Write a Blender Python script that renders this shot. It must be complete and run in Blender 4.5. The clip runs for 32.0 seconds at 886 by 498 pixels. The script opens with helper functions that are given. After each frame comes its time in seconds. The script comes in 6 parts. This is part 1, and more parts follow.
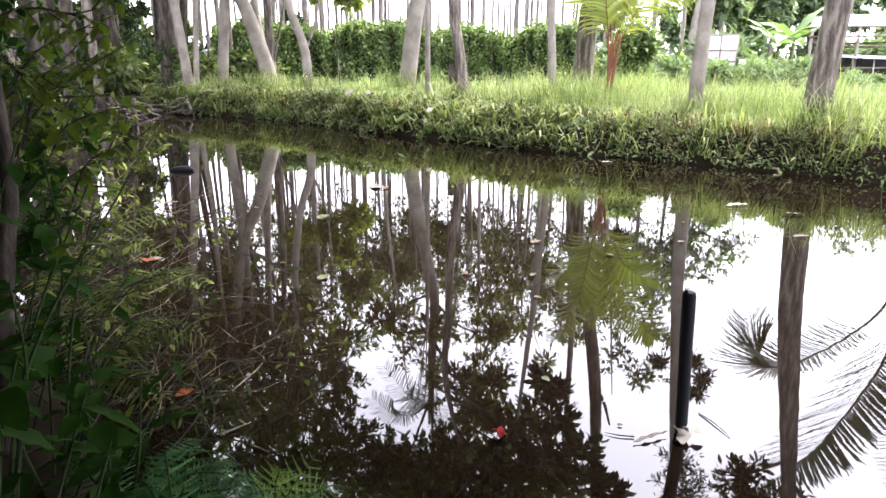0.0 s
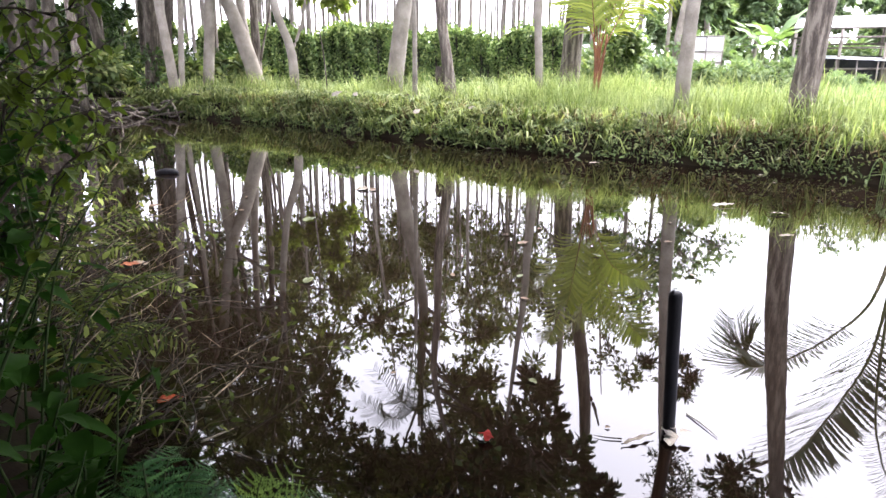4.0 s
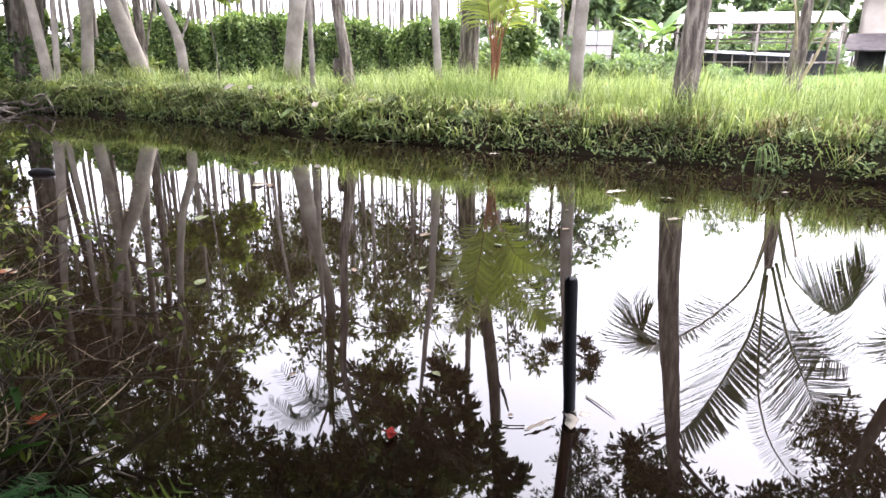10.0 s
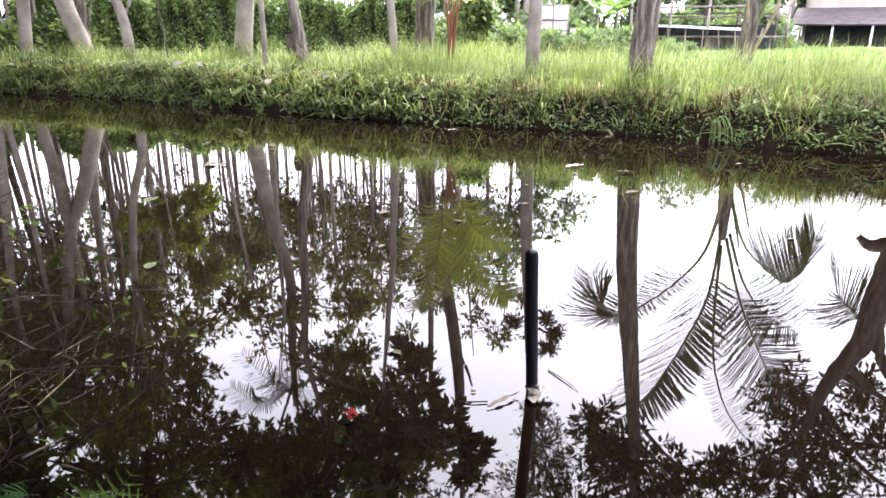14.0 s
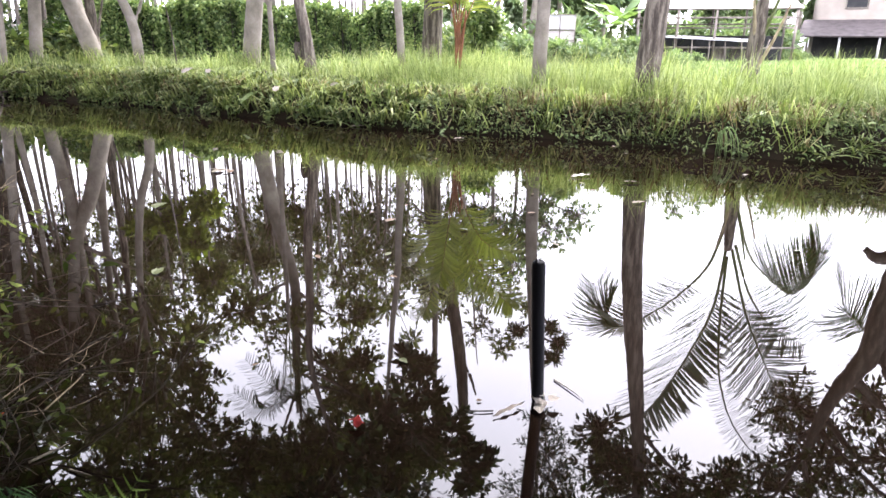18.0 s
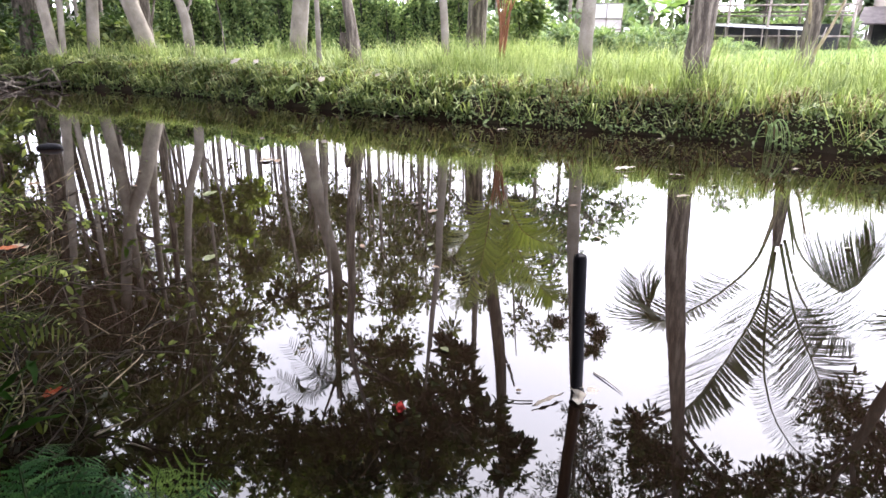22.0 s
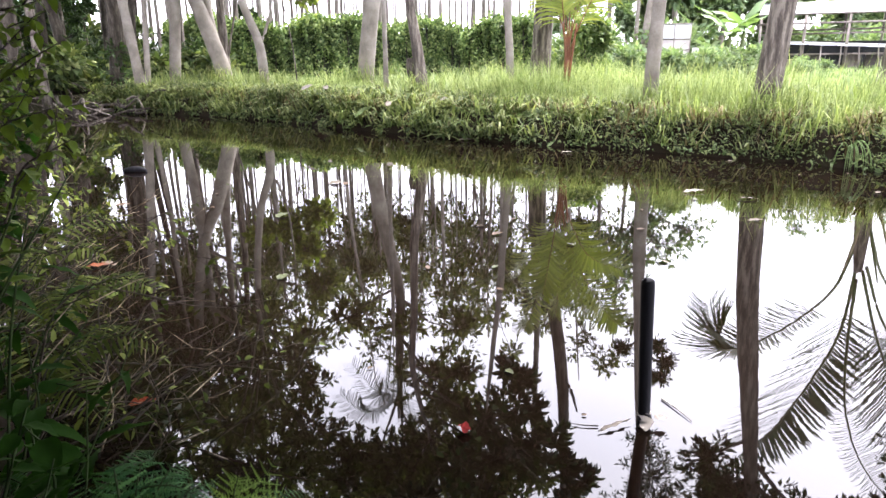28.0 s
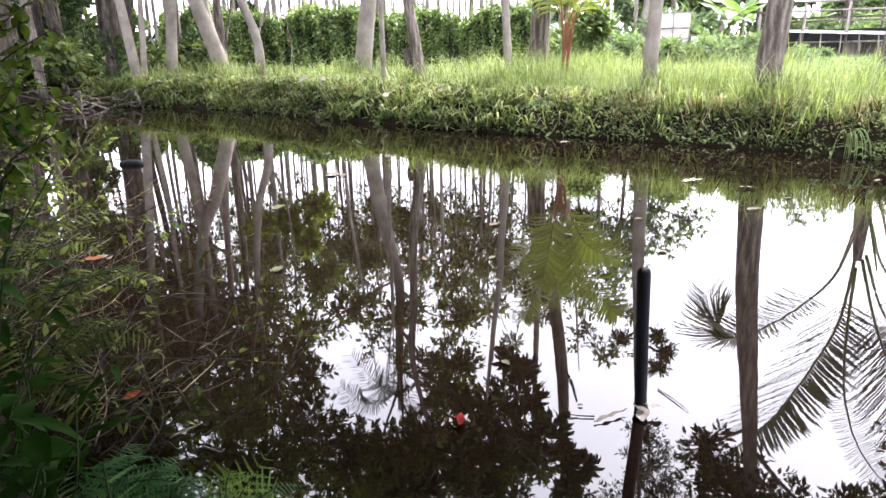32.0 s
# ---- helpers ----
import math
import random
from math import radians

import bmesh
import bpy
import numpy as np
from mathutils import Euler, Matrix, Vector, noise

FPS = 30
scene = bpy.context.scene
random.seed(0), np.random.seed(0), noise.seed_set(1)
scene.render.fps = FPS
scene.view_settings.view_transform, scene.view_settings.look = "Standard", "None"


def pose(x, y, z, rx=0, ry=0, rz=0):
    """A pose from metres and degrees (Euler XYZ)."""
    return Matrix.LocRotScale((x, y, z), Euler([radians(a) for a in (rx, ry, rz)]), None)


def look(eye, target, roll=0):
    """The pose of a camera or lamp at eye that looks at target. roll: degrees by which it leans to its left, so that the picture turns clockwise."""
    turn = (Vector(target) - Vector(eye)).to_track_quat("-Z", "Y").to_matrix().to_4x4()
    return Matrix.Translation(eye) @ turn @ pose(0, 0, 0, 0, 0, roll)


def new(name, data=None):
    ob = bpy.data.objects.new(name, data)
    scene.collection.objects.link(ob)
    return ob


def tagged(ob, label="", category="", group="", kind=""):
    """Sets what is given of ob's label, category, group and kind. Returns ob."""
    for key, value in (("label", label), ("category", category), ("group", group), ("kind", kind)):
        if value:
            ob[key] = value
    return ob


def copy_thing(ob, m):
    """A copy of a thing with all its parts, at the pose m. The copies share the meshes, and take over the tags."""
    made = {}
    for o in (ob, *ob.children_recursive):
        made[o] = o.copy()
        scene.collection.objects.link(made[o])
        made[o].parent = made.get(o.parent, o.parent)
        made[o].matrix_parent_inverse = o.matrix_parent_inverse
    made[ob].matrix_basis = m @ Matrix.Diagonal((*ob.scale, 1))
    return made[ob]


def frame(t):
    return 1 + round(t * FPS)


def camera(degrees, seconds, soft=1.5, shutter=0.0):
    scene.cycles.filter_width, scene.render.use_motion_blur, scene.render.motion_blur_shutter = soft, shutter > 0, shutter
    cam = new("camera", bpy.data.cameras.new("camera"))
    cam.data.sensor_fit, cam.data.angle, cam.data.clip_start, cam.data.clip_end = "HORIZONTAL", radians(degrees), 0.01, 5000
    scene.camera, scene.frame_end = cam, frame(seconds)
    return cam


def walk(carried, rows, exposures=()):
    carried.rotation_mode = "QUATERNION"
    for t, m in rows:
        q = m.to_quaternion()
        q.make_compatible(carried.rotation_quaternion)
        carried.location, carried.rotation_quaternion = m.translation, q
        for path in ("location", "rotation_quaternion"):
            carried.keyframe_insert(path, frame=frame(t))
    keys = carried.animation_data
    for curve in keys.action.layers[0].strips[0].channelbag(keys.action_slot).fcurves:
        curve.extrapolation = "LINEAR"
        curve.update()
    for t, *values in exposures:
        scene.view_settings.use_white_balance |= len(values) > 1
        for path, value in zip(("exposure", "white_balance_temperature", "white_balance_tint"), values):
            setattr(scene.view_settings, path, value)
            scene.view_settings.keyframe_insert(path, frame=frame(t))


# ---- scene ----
cam = camera(68.0, 32.0)
PATH = [
    (0, (-0.020, -0.032, 1.161), (-0.1111, 1.8892, 0.6109), 0.42),
    (0.5, (-0.015, -0.027, 1.159), (-0.1077, 1.8891, 0.5938), 0.04),
    (1, (-0.015, -0.028, 1.162), (-0.1088, 1.8888, 0.6005), -0.14),
    (1.5, (-0.006, -0.019, 1.155), (-0.0987, 1.9000, 0.6002), -0.08),
    (2, (-0.014, -0.026, 1.162), (-0.1093, 1.8891, 0.5956), 0.10),
    (2.5, (-0.004, -0.018, 1.158), (-0.1039, 1.9004, 0.5995), 0.06),
    (3, (-0.002, -0.019, 1.156), (-0.0981, 1.9020, 0.6062), 0.20),
    (3.5, (-0.008, -0.014, 1.156), (-0.0864, 1.9084, 0.6090), 0.23),
    (5.5, (-0.005, -0.004, 1.152), (-0.0165, 1.9217, 0.6133), 0.69),
    (6, (0.000, 0.000, 1.150), (0.0000, 1.9206, 0.5920), 0.60),
    (6.5, (-0.000, 0.003, 1.147), (0.0170, 1.9268, 0.5997), 0.74),
    (7, (-0.004, 0.006, 1.153), (0.0469, 1.9277, 0.5990), 0.78),
    (7.5, (-0.002, 0.013, 1.149), (0.0651, 1.9352, 0.5988), 0.68),
    (8, (-0.001, 0.009, 1.155), (0.0710, 1.9311, 0.6048), 0.76),
    (8.5, (0.008, 0.025, 1.143), (0.1193, 1.9440, 0.5900), 0.69),
    (9, (0.024, 0.038, 1.142), (0.1839, 1.9528, 0.5850), 0.41),
    (9.5, (0.024, 0.038, 1.139), (0.2252, 1.9476, 0.5809), 0.67),
    (10, (0.028, 0.037, 1.140), (0.2506, 1.9435, 0.5785), 0.51),
    (10.5, (0.028, 0.037, 1.146), (0.2762, 1.9361, 0.5704), 0.18),
    (11, (0.030, 0.044, 1.141), (0.3084, 1.9338, 0.5479), 0.01),
    (11.5, (0.044, 0.066, 1.128), (0.3549, 1.9466, 0.5236), 0.14),
    (12, (0.047, 0.077, 1.125), (0.3883, 1.9494, 0.5091), 0.52),
    (12.5, (0.045, 0.081, 1.124), (0.3988, 1.9529, 0.5147), 0.53),
    (13, (0.044, 0.077, 1.122), (0.4071, 1.9506, 0.5218), 0.64),
    (13.5, (0.044, 0.080, 1.118), (0.3913, 1.9533, 0.5079), 0.35),
    (14, (0.044, 0.082, 1.116), (0.3806, 1.9518, 0.4924), 0.26),
    (14.5, (0.041, 0.075, 1.121), (0.3811, 1.9430, 0.4928), 0.47),
    (16.5, (0.047, 0.085, 1.119), (0.4131, 1.9493, 0.4952), 0.74),
    (17, (0.043, 0.083, 1.116), (0.3990, 1.9529, 0.5027), 0.59),
    (17.5, (0.044, 0.085, 1.118), (0.3990, 1.9571, 0.5115), 0.79),
    (18, (0.034, 0.077, 1.122), (0.3581, 1.9566, 0.5209), 0.71),
    (18.5, (0.026, 0.057, 1.132), (0.3283, 1.9382, 0.5242), 0.65),
    (19, (0.032, 0.060, 1.128), (0.3035, 1.9412, 0.5050), 0.79),
    (19.5, (0.031, 0.056, 1.130), (0.2890, 1.9327, 0.4881), 0.94),
    (20, (0.029, 0.053, 1.134), (0.2835, 1.9305, 0.4923), 1.05),
    (20.5, (0.023, 0.040, 1.140), (0.2508, 1.9247, 0.5106), 0.87),
    (21, (0.019, 0.036, 1.142), (0.2413, 1.9176, 0.5015), 0.80),
    (21.5, (0.023, 0.036, 1.142), (0.2289, 1.9172, 0.4934), 0.74),
    (22, (0.019, 0.035, 1.143), (0.2205, 1.9220, 0.5115), 0.50),
    (22.5, (0.019, 0.032, 1.141), (0.2102, 1.9214, 0.5144), 0.61),
    (23, (0.016, 0.030, 1.137), (0.1718, 1.9178, 0.4937), 0.30),
    (23.5, (0.017, 0.027, 1.141), (0.1414, 1.9167, 0.4979), 0.29),
    (24, (0.014, 0.020, 1.145), (0.1214, 1.9141, 0.5121), 0.25),
    (24.5, (0.012, 0.015, 1.149), (0.1192, 1.9128, 0.5278), 0.45),
    (25, (0.014, 0.018, 1.146), (0.1177, 1.9120, 0.5118), 0.49),
    (25.5, (0.013, 0.018, 1.149), (0.1130, 1.9152, 0.5228), 0.33),
    (27.5, (-0.000, 0.006, 1.154), (0.0247, 1.9202, 0.5757), -0.33),
    (28, (-0.000, -0.000, 1.157), (0.0155, 1.9172, 0.5881), -0.52),
    (28.5, (-0.009, -0.013, 1.168), (-0.0200, 1.9078, 0.6116), -1.33),
    (29, (0.000, 0.006, 1.158), (-0.0316, 1.9178, 0.5711), -1.25),
    (29.5, (-0.002, -0.006, 1.158), (-0.0259, 1.8977, 0.5444), -0.88),
    (30, (0.005, -0.000, 1.152), (-0.0187, 1.9025, 0.5369), -0.83),
    (30.5, (0.004, 0.006, 1.148), (-0.0239, 1.9092, 0.5335), -0.28),
    (31, (0.006, 0.006, 1.150), (-0.0183, 1.9169, 0.5609), -0.69),
    (31.5, (0.014, 0.014, 1.151), (0.0128, 1.9265, 0.5648), -0.59),
    (32, (0.019, 0.016, 1.148), (0.0340, 1.9262, 0.5549), -0.93),
]
walk(cam, [(t, look(eye, target, roll)) for t, eye, target, roll in PATH], [(0.0, 2.99, 6250, 17.5), (6.0, 2.97, 6250, 17.5), (12.0, 2.88, 6250, 17.5), (20.0, 2.87, 6250, 17.5), (32.0, 2.93, 6250, 17.5)])

# ---- sky, sun and exposure ----
world = bpy.data.worlds.new("overcast_sky")
scene.world = world
world.use_nodes = True
wn, wl = world.node_tree.nodes, world.node_tree.links
wn.clear()
w_out = wn.new("ShaderNodeOutputWorld")
w_bg = wn.new("ShaderNodeBackground")
w_sky = wn.new("ShaderNodeTexSky")
w_sky.sky_type = "NISHITA"
w_sky.sun_disc = False
w_sky.sun_elevation = radians(56)
w_sky.sun_rotation = radians(38)
w_sky.air_density, w_sky.dust_density, w_sky.ozone_density = 1.2, 7.0, 1.0
w_hs = wn.new("ShaderNodeHueSaturation")
w_hs.inputs["Saturation"].default_value = 0.22
w_mix = wn.new("ShaderNodeMix")
w_mix.data_type = "RGBA"
w_mix.inputs["Factor"].default_value = 0.72
w_mix.inputs["B"].default_value = (9.3, 9.35, 10.3, 1)
wl.new(w_sky.outputs["Color"], w_hs.inputs["Color"])
wl.new(w_hs.outputs["Color"], w_mix.inputs["A"])
wl.new(w_mix.outputs["Result"], w_bg.inputs["Color"])
w_bg.inputs["Strength"].default_value = 0.14
wl.new(w_bg.outputs["Background"], w_out.inputs["Surface"])

sun_data = bpy.data.lights.new("sun", "SUN")
sun_data.energy, sun_data.angle, sun_data.color = 1.5, radians(14), (1.0, 0.95, 0.86)
sun = new("sun", sun_data)
sun.matrix_world = look((7, 9, 17), (0, 0, 0))


# ---- materials ----
def mat(name, build):
    m = bpy.data.materials.new(name)
    m.use_nodes = True
    nt = m.node_tree
    nt.nodes.clear()
    out = nt.nodes.new("ShaderNodeOutputMaterial")
    nt.links.new(build(nt.nodes, nt.links), out.inputs["Surface"])
    return m


def ramp_of(n, l, fac, stops):
    r = n.new("ShaderNodeValToRGB")
    els = r.color_ramp.elements
    while len(els) < len(stops):
        els.new(0.5)
    for e, (p, c) in zip(els, stops):
        e.position, e.color = p, (*c, 1)
    l.new(fac, r.inputs["Fac"])
    return r.outputs["Color"]


def noise_of(n, l, scale, detail=4.0, stretch=None, rough=0.55):
    tc = n.new("ShaderNodeTexCoord")
    mp = n.new("ShaderNodeMapping")
    if stretch:
        mp.inputs["Scale"].default_value = stretch
    nz = n.new("ShaderNodeTexNoise")
    nz.inputs["Scale"].default_value, nz.inputs["Detail"].default_value = scale, detail
    nz.inputs["Roughness"].default_value = rough
    l.new(tc.outputs["Object"], mp.inputs["Vector"])
    l.new(mp.outputs["Vector"], nz.inputs["Vector"])
    return nz.outputs["Fac"]


def bump_of(n, l, height, strength, dist=0.01):
    b = n.new("ShaderNodeBump")
    b.inputs["Strength"].default_value, b.inputs["Distance"].default_value = strength, dist
    l.new(height, b.inputs["Height"])
    return b.outputs["Normal"]


def mixed(n, l, a, b, fac, mode="MIX"):
    m = n.new("ShaderNodeMix")
    m.data_type, m.blend_type = "RGBA", mode
    for key, v in (("A", a), ("B", b)):
        if isinstance(v, tuple):
            m.inputs[key].default_value = (*v, 1)
        else:
            l.new(v, m.inputs[key])
    if isinstance(fac, float):
        m.inputs["Factor"].default_value = fac
    else:
        l.new(fac, m.inputs["Factor"])
    return m.outputs["Result"]


def solid(name, stops, scale=6.0, rough=0.8, bump=0.4, stretch=None, metal=0.0, fine=60.0, dist=0.01, spec=0.3):
    """A solid surface: a colour ramp over coarse noise, broken up by fine grain, with relief."""
    def build(n, l):
        a = noise_of(n, l, scale, 6.0, stretch)
        b = noise_of(n, l, fine, 3.0, stretch)
        add = n.new("ShaderNodeMath")
        add.operation = "MULTIPLY_ADD"
        l.new(b, add.inputs[0])
        add.inputs[1].default_value = 0.35
        l.new(a, add.inputs[2])
        sub = n.new("ShaderNodeMath")
        sub.operation = "SUBTRACT"
        l.new(add.outputs[0], sub.inputs[0])
        sub.inputs[1].default_value = 0.17
        p = n.new("ShaderNodeBsdfPrincipled")
        l.new(ramp_of(n, l, sub.outputs[0], stops), p.inputs["Base Color"])
        p.inputs["Roughness"].default_value, p.inputs["Metallic"].default_value = rough, metal
        p.inputs["Specular IOR Level"].default_value = spec
        l.new(bump_of(n, l, add.outputs[0], bump, dist), p.inputs["Normal"])
        return p.outputs["BSDF"]
    return mat(name, build)


def leafy(name, dark, mid, light, rough=0.45, clear=0.35, gloss=0.5, patch=1.2):
    """Leaves and blades: colour by piece and by patch, partly letting light through."""
    def build(n, l):
        geo = n.new("ShaderNodeNewGeometry")
        col = ramp_of(n, l, geo.outputs["Random Per Island"], [(0.0, dark), (0.55, mid), (1.0, light)])
        pt = ramp_of(n, l, noise_of(n, l, patch, 3.0), [(0.3, (0.62, 0.62, 0.62)), (0.7, (1.15, 1.15, 1.05))])
        col = mixed(n, l, col, pt, 1.0, "MULTIPLY")
        p = n.new("ShaderNodeBsdfPrincipled")
        l.new(col, p.inputs["Base Color"])
        p.inputs["Roughness"].default_value = rough
        p.inputs["Specular IOR Level"].default_value = gloss
        t = n.new("ShaderNodeBsdfTranslucent")
        l.new(mixed(n, l, col, (1.15, 1.2, 0.6), 1.0, "MULTIPLY"), t.inputs["Color"])
        m = n.new("ShaderNodeMixShader")
        m.inputs["Fac"].default_value = clear
        l.new(p.outputs["BSDF"], m.inputs[1])
        l.new(t.outputs["BSDF"], m.inputs[2])
        return m.outputs["Shader"]
    return mat(name, build)


def water_surface(n, l):
    p = n.new("ShaderNodeBsdfPrincipled")
    col = ramp_of(n, l, noise_of(n, l, 0.5, 4.0), [(0.3, (0.0048, 0.0028, 0.0018)), (0.7, (0.0068, 0.0041, 0.0027))])
    l.new(col, p.inputs["Base Color"])
    p.inputs["Roughness"].default_value = 0.015
    p.inputs["IOR"].default_value = 1.5
    a = noise_of(n, l, 2.2, 2.0, (1.0, 1.6, 1.0))
    b = noise_of(n, l, 9.0, 2.0, (0.7, 1.6, 1.0))
    add = n.new("ShaderNodeMath")
    add.operation = "MULTIPLY_ADD"
    l.new(b, add.inputs[0])
    add.inputs[1].default_value = 0.22
    l.new(a, add.inputs[2])
    l.new(bump_of(n, l, add.outputs[0], 0.012, 0.02), p.inputs["Normal"])
    return p.outputs["BSDF"]


WATER = mat("pond_water", water_surface)
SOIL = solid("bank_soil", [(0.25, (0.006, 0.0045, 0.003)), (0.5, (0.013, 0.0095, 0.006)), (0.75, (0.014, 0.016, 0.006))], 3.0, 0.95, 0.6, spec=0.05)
BARK_PALE = solid("pale_grey_bark", [(0.32, (0.13, 0.112, 0.09)), (0.5, (0.19, 0.168, 0.138)), (0.7, (0.27, 0.246, 0.208))], 4.0, 0.9, 0.9, (1.0, 1.0, 0.8), 0.0, 85.0)
BARK_BROWN = solid("brown_bark", [(0.36, (0.045, 0.037, 0.03)), (0.5, (0.10, 0.083, 0.067)), (0.66, (0.21, 0.185, 0.15))], 9.0, 0.95, 1.0, (2.0, 2.0, 0.35), 0.0, 75.0)
BARK_DARK = solid("dark_bark", [(0.36, (0.022, 0.018, 0.013)), (0.52, (0.05, 0.041, 0.031)), (0.68, (0.10, 0.086, 0.067))], 8.0, 0.95, 0.8, (2.0, 2.0, 0.5))
GRASS = leafy("bank_grass", (0.107, 0.145, 0.054), (0.23, 0.295, 0.13), (0.43, 0.48, 0.28), 0.65, 0.42, 0.15)
LAWN = leafy("lawn_grass", (0.115, 0.18, 0.075), (0.2, 0.285, 0.125), (0.33, 0.41, 0.225), 0.55, 0.42, 0.3)
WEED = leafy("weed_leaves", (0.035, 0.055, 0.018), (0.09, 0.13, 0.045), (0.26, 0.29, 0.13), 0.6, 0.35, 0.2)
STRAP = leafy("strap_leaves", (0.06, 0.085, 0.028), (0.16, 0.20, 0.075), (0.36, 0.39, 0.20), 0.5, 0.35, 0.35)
CROWN = leafy("tree_leaves", (0.014, 0.030, 0.008), (0.032, 0.066, 0.014), (0.075, 0.13, 0.026), 0.5, 0.2, 0.25)
HEDGE = leafy("hedge_leaves", (0.055, 0.10, 0.03), (0.155, 0.235, 0.075), (0.33, 0.41, 0.17), 0.55, 0.42, 0.3)
# paler, greyer green: distance haze is put into the leaf colour
HAZED_LEAF = leafy("hazed_far_leaves", (0.085, 0.135, 0.07), (0.15, 0.215, 0.115), (0.25, 0.32, 0.19), 0.6, 0.45, 0.2)
HEDGE_SHADE = solid("hedge_inner_shade", [(0.3, (0.010, 0.018, 0.006)), (0.7, (0.025, 0.04, 0.012))], 4.0, 0.95, 0.5)
POST = solid("black_wet_post", [(0.3, (0.004, 0.004, 0.006)), (0.6, (0.008, 0.008, 0.011)), (0.85, (0.02, 0.019, 0.021))], 10.0, 0.8, 0.5, (1.5, 1.5, 0.3))


# ---- mesh helpers ----
rng = np.random.default_rng(7)


def mesh_of(name, verts, faces, material, smooth=False):
    """A mesh from vertex rows and rows of equally many corners."""
    verts, faces = np.asarray(verts, np.float32), np.asarray(faces, np.int32)
    me = bpy.data.meshes.new(name)
    count, k = faces.shape
    me.vertices.add(len(verts))
    me.vertices.foreach_set("co", verts.ravel())
    me.loops.add(count * k)
    me.loops.foreach_set("vertex_index", faces.ravel())
    me.polygons.add(count)
    me.polygons.foreach_set("loop_start", np.arange(0, count * k, k, dtype=np.int32))
    me.materials.append(material)
    me.update(calc_edges=True)
    if smooth:
        me.polygons.foreach_set("use_smooth", np.ones(count, dtype=bool))
    return me


def join(*some):
    """Several (verts, faces) as one."""
    vs, fs, at = [], [], 0
    for v, f in some:
        vs.append(np.asarray(v, float))
        fs.append(np.asarray(f) + at)
        at += len(v)
    return np.concatenate(vs), np.concatenate(fs)


def put(name, geo, material, parent=None, label="", smooth=True):
    """One mesh object of (verts, faces), under a thing or part if one is given."""
    ob = new(name, mesh_of(name, *geo, material, smooth))
    if parent:
        ob.parent = parent
    if label:
        ob["label"] = label
    return ob


def thing(name, place, label, category, group="", kind=""):
    ob = new(name)
    ob.location = place
    ob.empty_display_size = 0.2
    return tagged(ob, label, category, group, kind)


def curve(points, count):
    """Points along a smooth line through the given ones."""
    pts = np.asarray(points, float)
    ext = np.vstack([2 * pts[0] - pts[1], pts, 2 * pts[-1] - pts[-2]])
    u = np.linspace(0, len(pts) - 1 - 1e-6, count)
    i = u.astype(int)
    t = (u - i)[:, None]
    p0, p1, p2, p3 = ext[i], ext[i + 1], ext[i + 2], ext[i + 3]
    return 0.5 * (2 * p1 + (p2 - p0) * t + (2 * p0 - 5 * p1 + 4 * p2 - p3) * t**2 + (3 * p1 - p0 - 3 * p2 + p3) * t**3)


def tube(points, radii, sides=10, rough=0.0, cap=True):
    """A round bar along points with a radius at each; rough: how uneven its skin is."""
    p = np.asarray(points, float)
    r = np.interp(np.linspace(0, 1, len(p)), np.linspace(0, 1, len(np.atleast_1d(radii))), np.atleast_1d(radii))
    d = np.gradient(p, axis=0)
    d /= np.linalg.norm(d, axis=1)[:, None] + 1e-9
    ref = np.where(np.abs(d[:, 2:3]) > 0.9, [[1.0, 0, 0]], [[0, 0, 1.0]])
    a = np.cross(d, ref)
    a /= np.linalg.norm(a, axis=1)[:, None] + 1e-9
    b = np.cross(d, a)
    th = np.linspace(0, 2 * np.pi, sides, endpoint=False)
    wob = 1 + rough * rng.normal(size=(len(p), sides))
    v = p[:, None] + (r[:, None] * wob)[..., None] * (np.cos(th)[None, :, None] * a[:, None] + np.sin(th)[None, :, None] * b[:, None])
    i = np.arange(len(p) - 1)[:, None] * sides
    j = np.arange(sides)[None]
    k = (j + 1) % sides
    f = np.stack([i + j, i + k, i + sides + k, i + sides + j], -1).reshape(-1, 4)
    v = v.reshape(-1, 3)
    if cap:
        n = len(v)
        v = np.vstack([v, p[:1], p[-1:]])
        jj, kk = np.arange(sides), (np.arange(sides) + 1) % sides
        last = (len(p) - 1) * sides
        f = np.vstack([f, np.stack([jj * 0 + n, kk, jj, jj * 0 + n], -1)[:, [0, 1, 2, 2]], np.stack([jj * 0 + n + 1, last + jj, last + kk, last + kk], -1)])
    return v, f


def unit(v):
    return v / (np.linalg.norm(v, axis=-1, keepdims=True) + 1e-9)


def leaf_cards(at, along, up, length, width, fold=0.25, droop=0.0):
    """Pointed leaves, folded on the midrib: six corners and four triangles each."""
    at, along, up = np.asarray(at, float), unit(np.asarray(along, float)), np.asarray(up, float)
    side = unit(np.cross(along, up))
    nrm = np.cross(side, along)
    n = len(at)
    L = np.broadcast_to(np.asarray(length, float), (n,))[:, None]
    W = np.broadcast_to(np.asarray(width, float), (n,))[:, None]
    base = at
    tip = at + along * L - nrm * L * droop
    m1, m2 = at + along * L * 0.3, at + along * L * 0.7 - nrm * L * droop * 0.4
    h = nrm * W * fold
    v = np.stack([base, m1 + side * W * 0.5 + h, m2 + side * W * 0.38 + h, tip, m2 - side * W * 0.38 + h, m1 - side * W * 0.5 + h], 1)
    f = np.array([[0, 1, 5], [1, 2, 5], [2, 4, 5], [2, 3, 4]])
    return v.reshape(-1, 3), (np.arange(n)[:, None, None] * 6 + f).reshape(-1, 3)


def ball_dirs(n):
    return unit(rng.normal(size=(n, 3)))


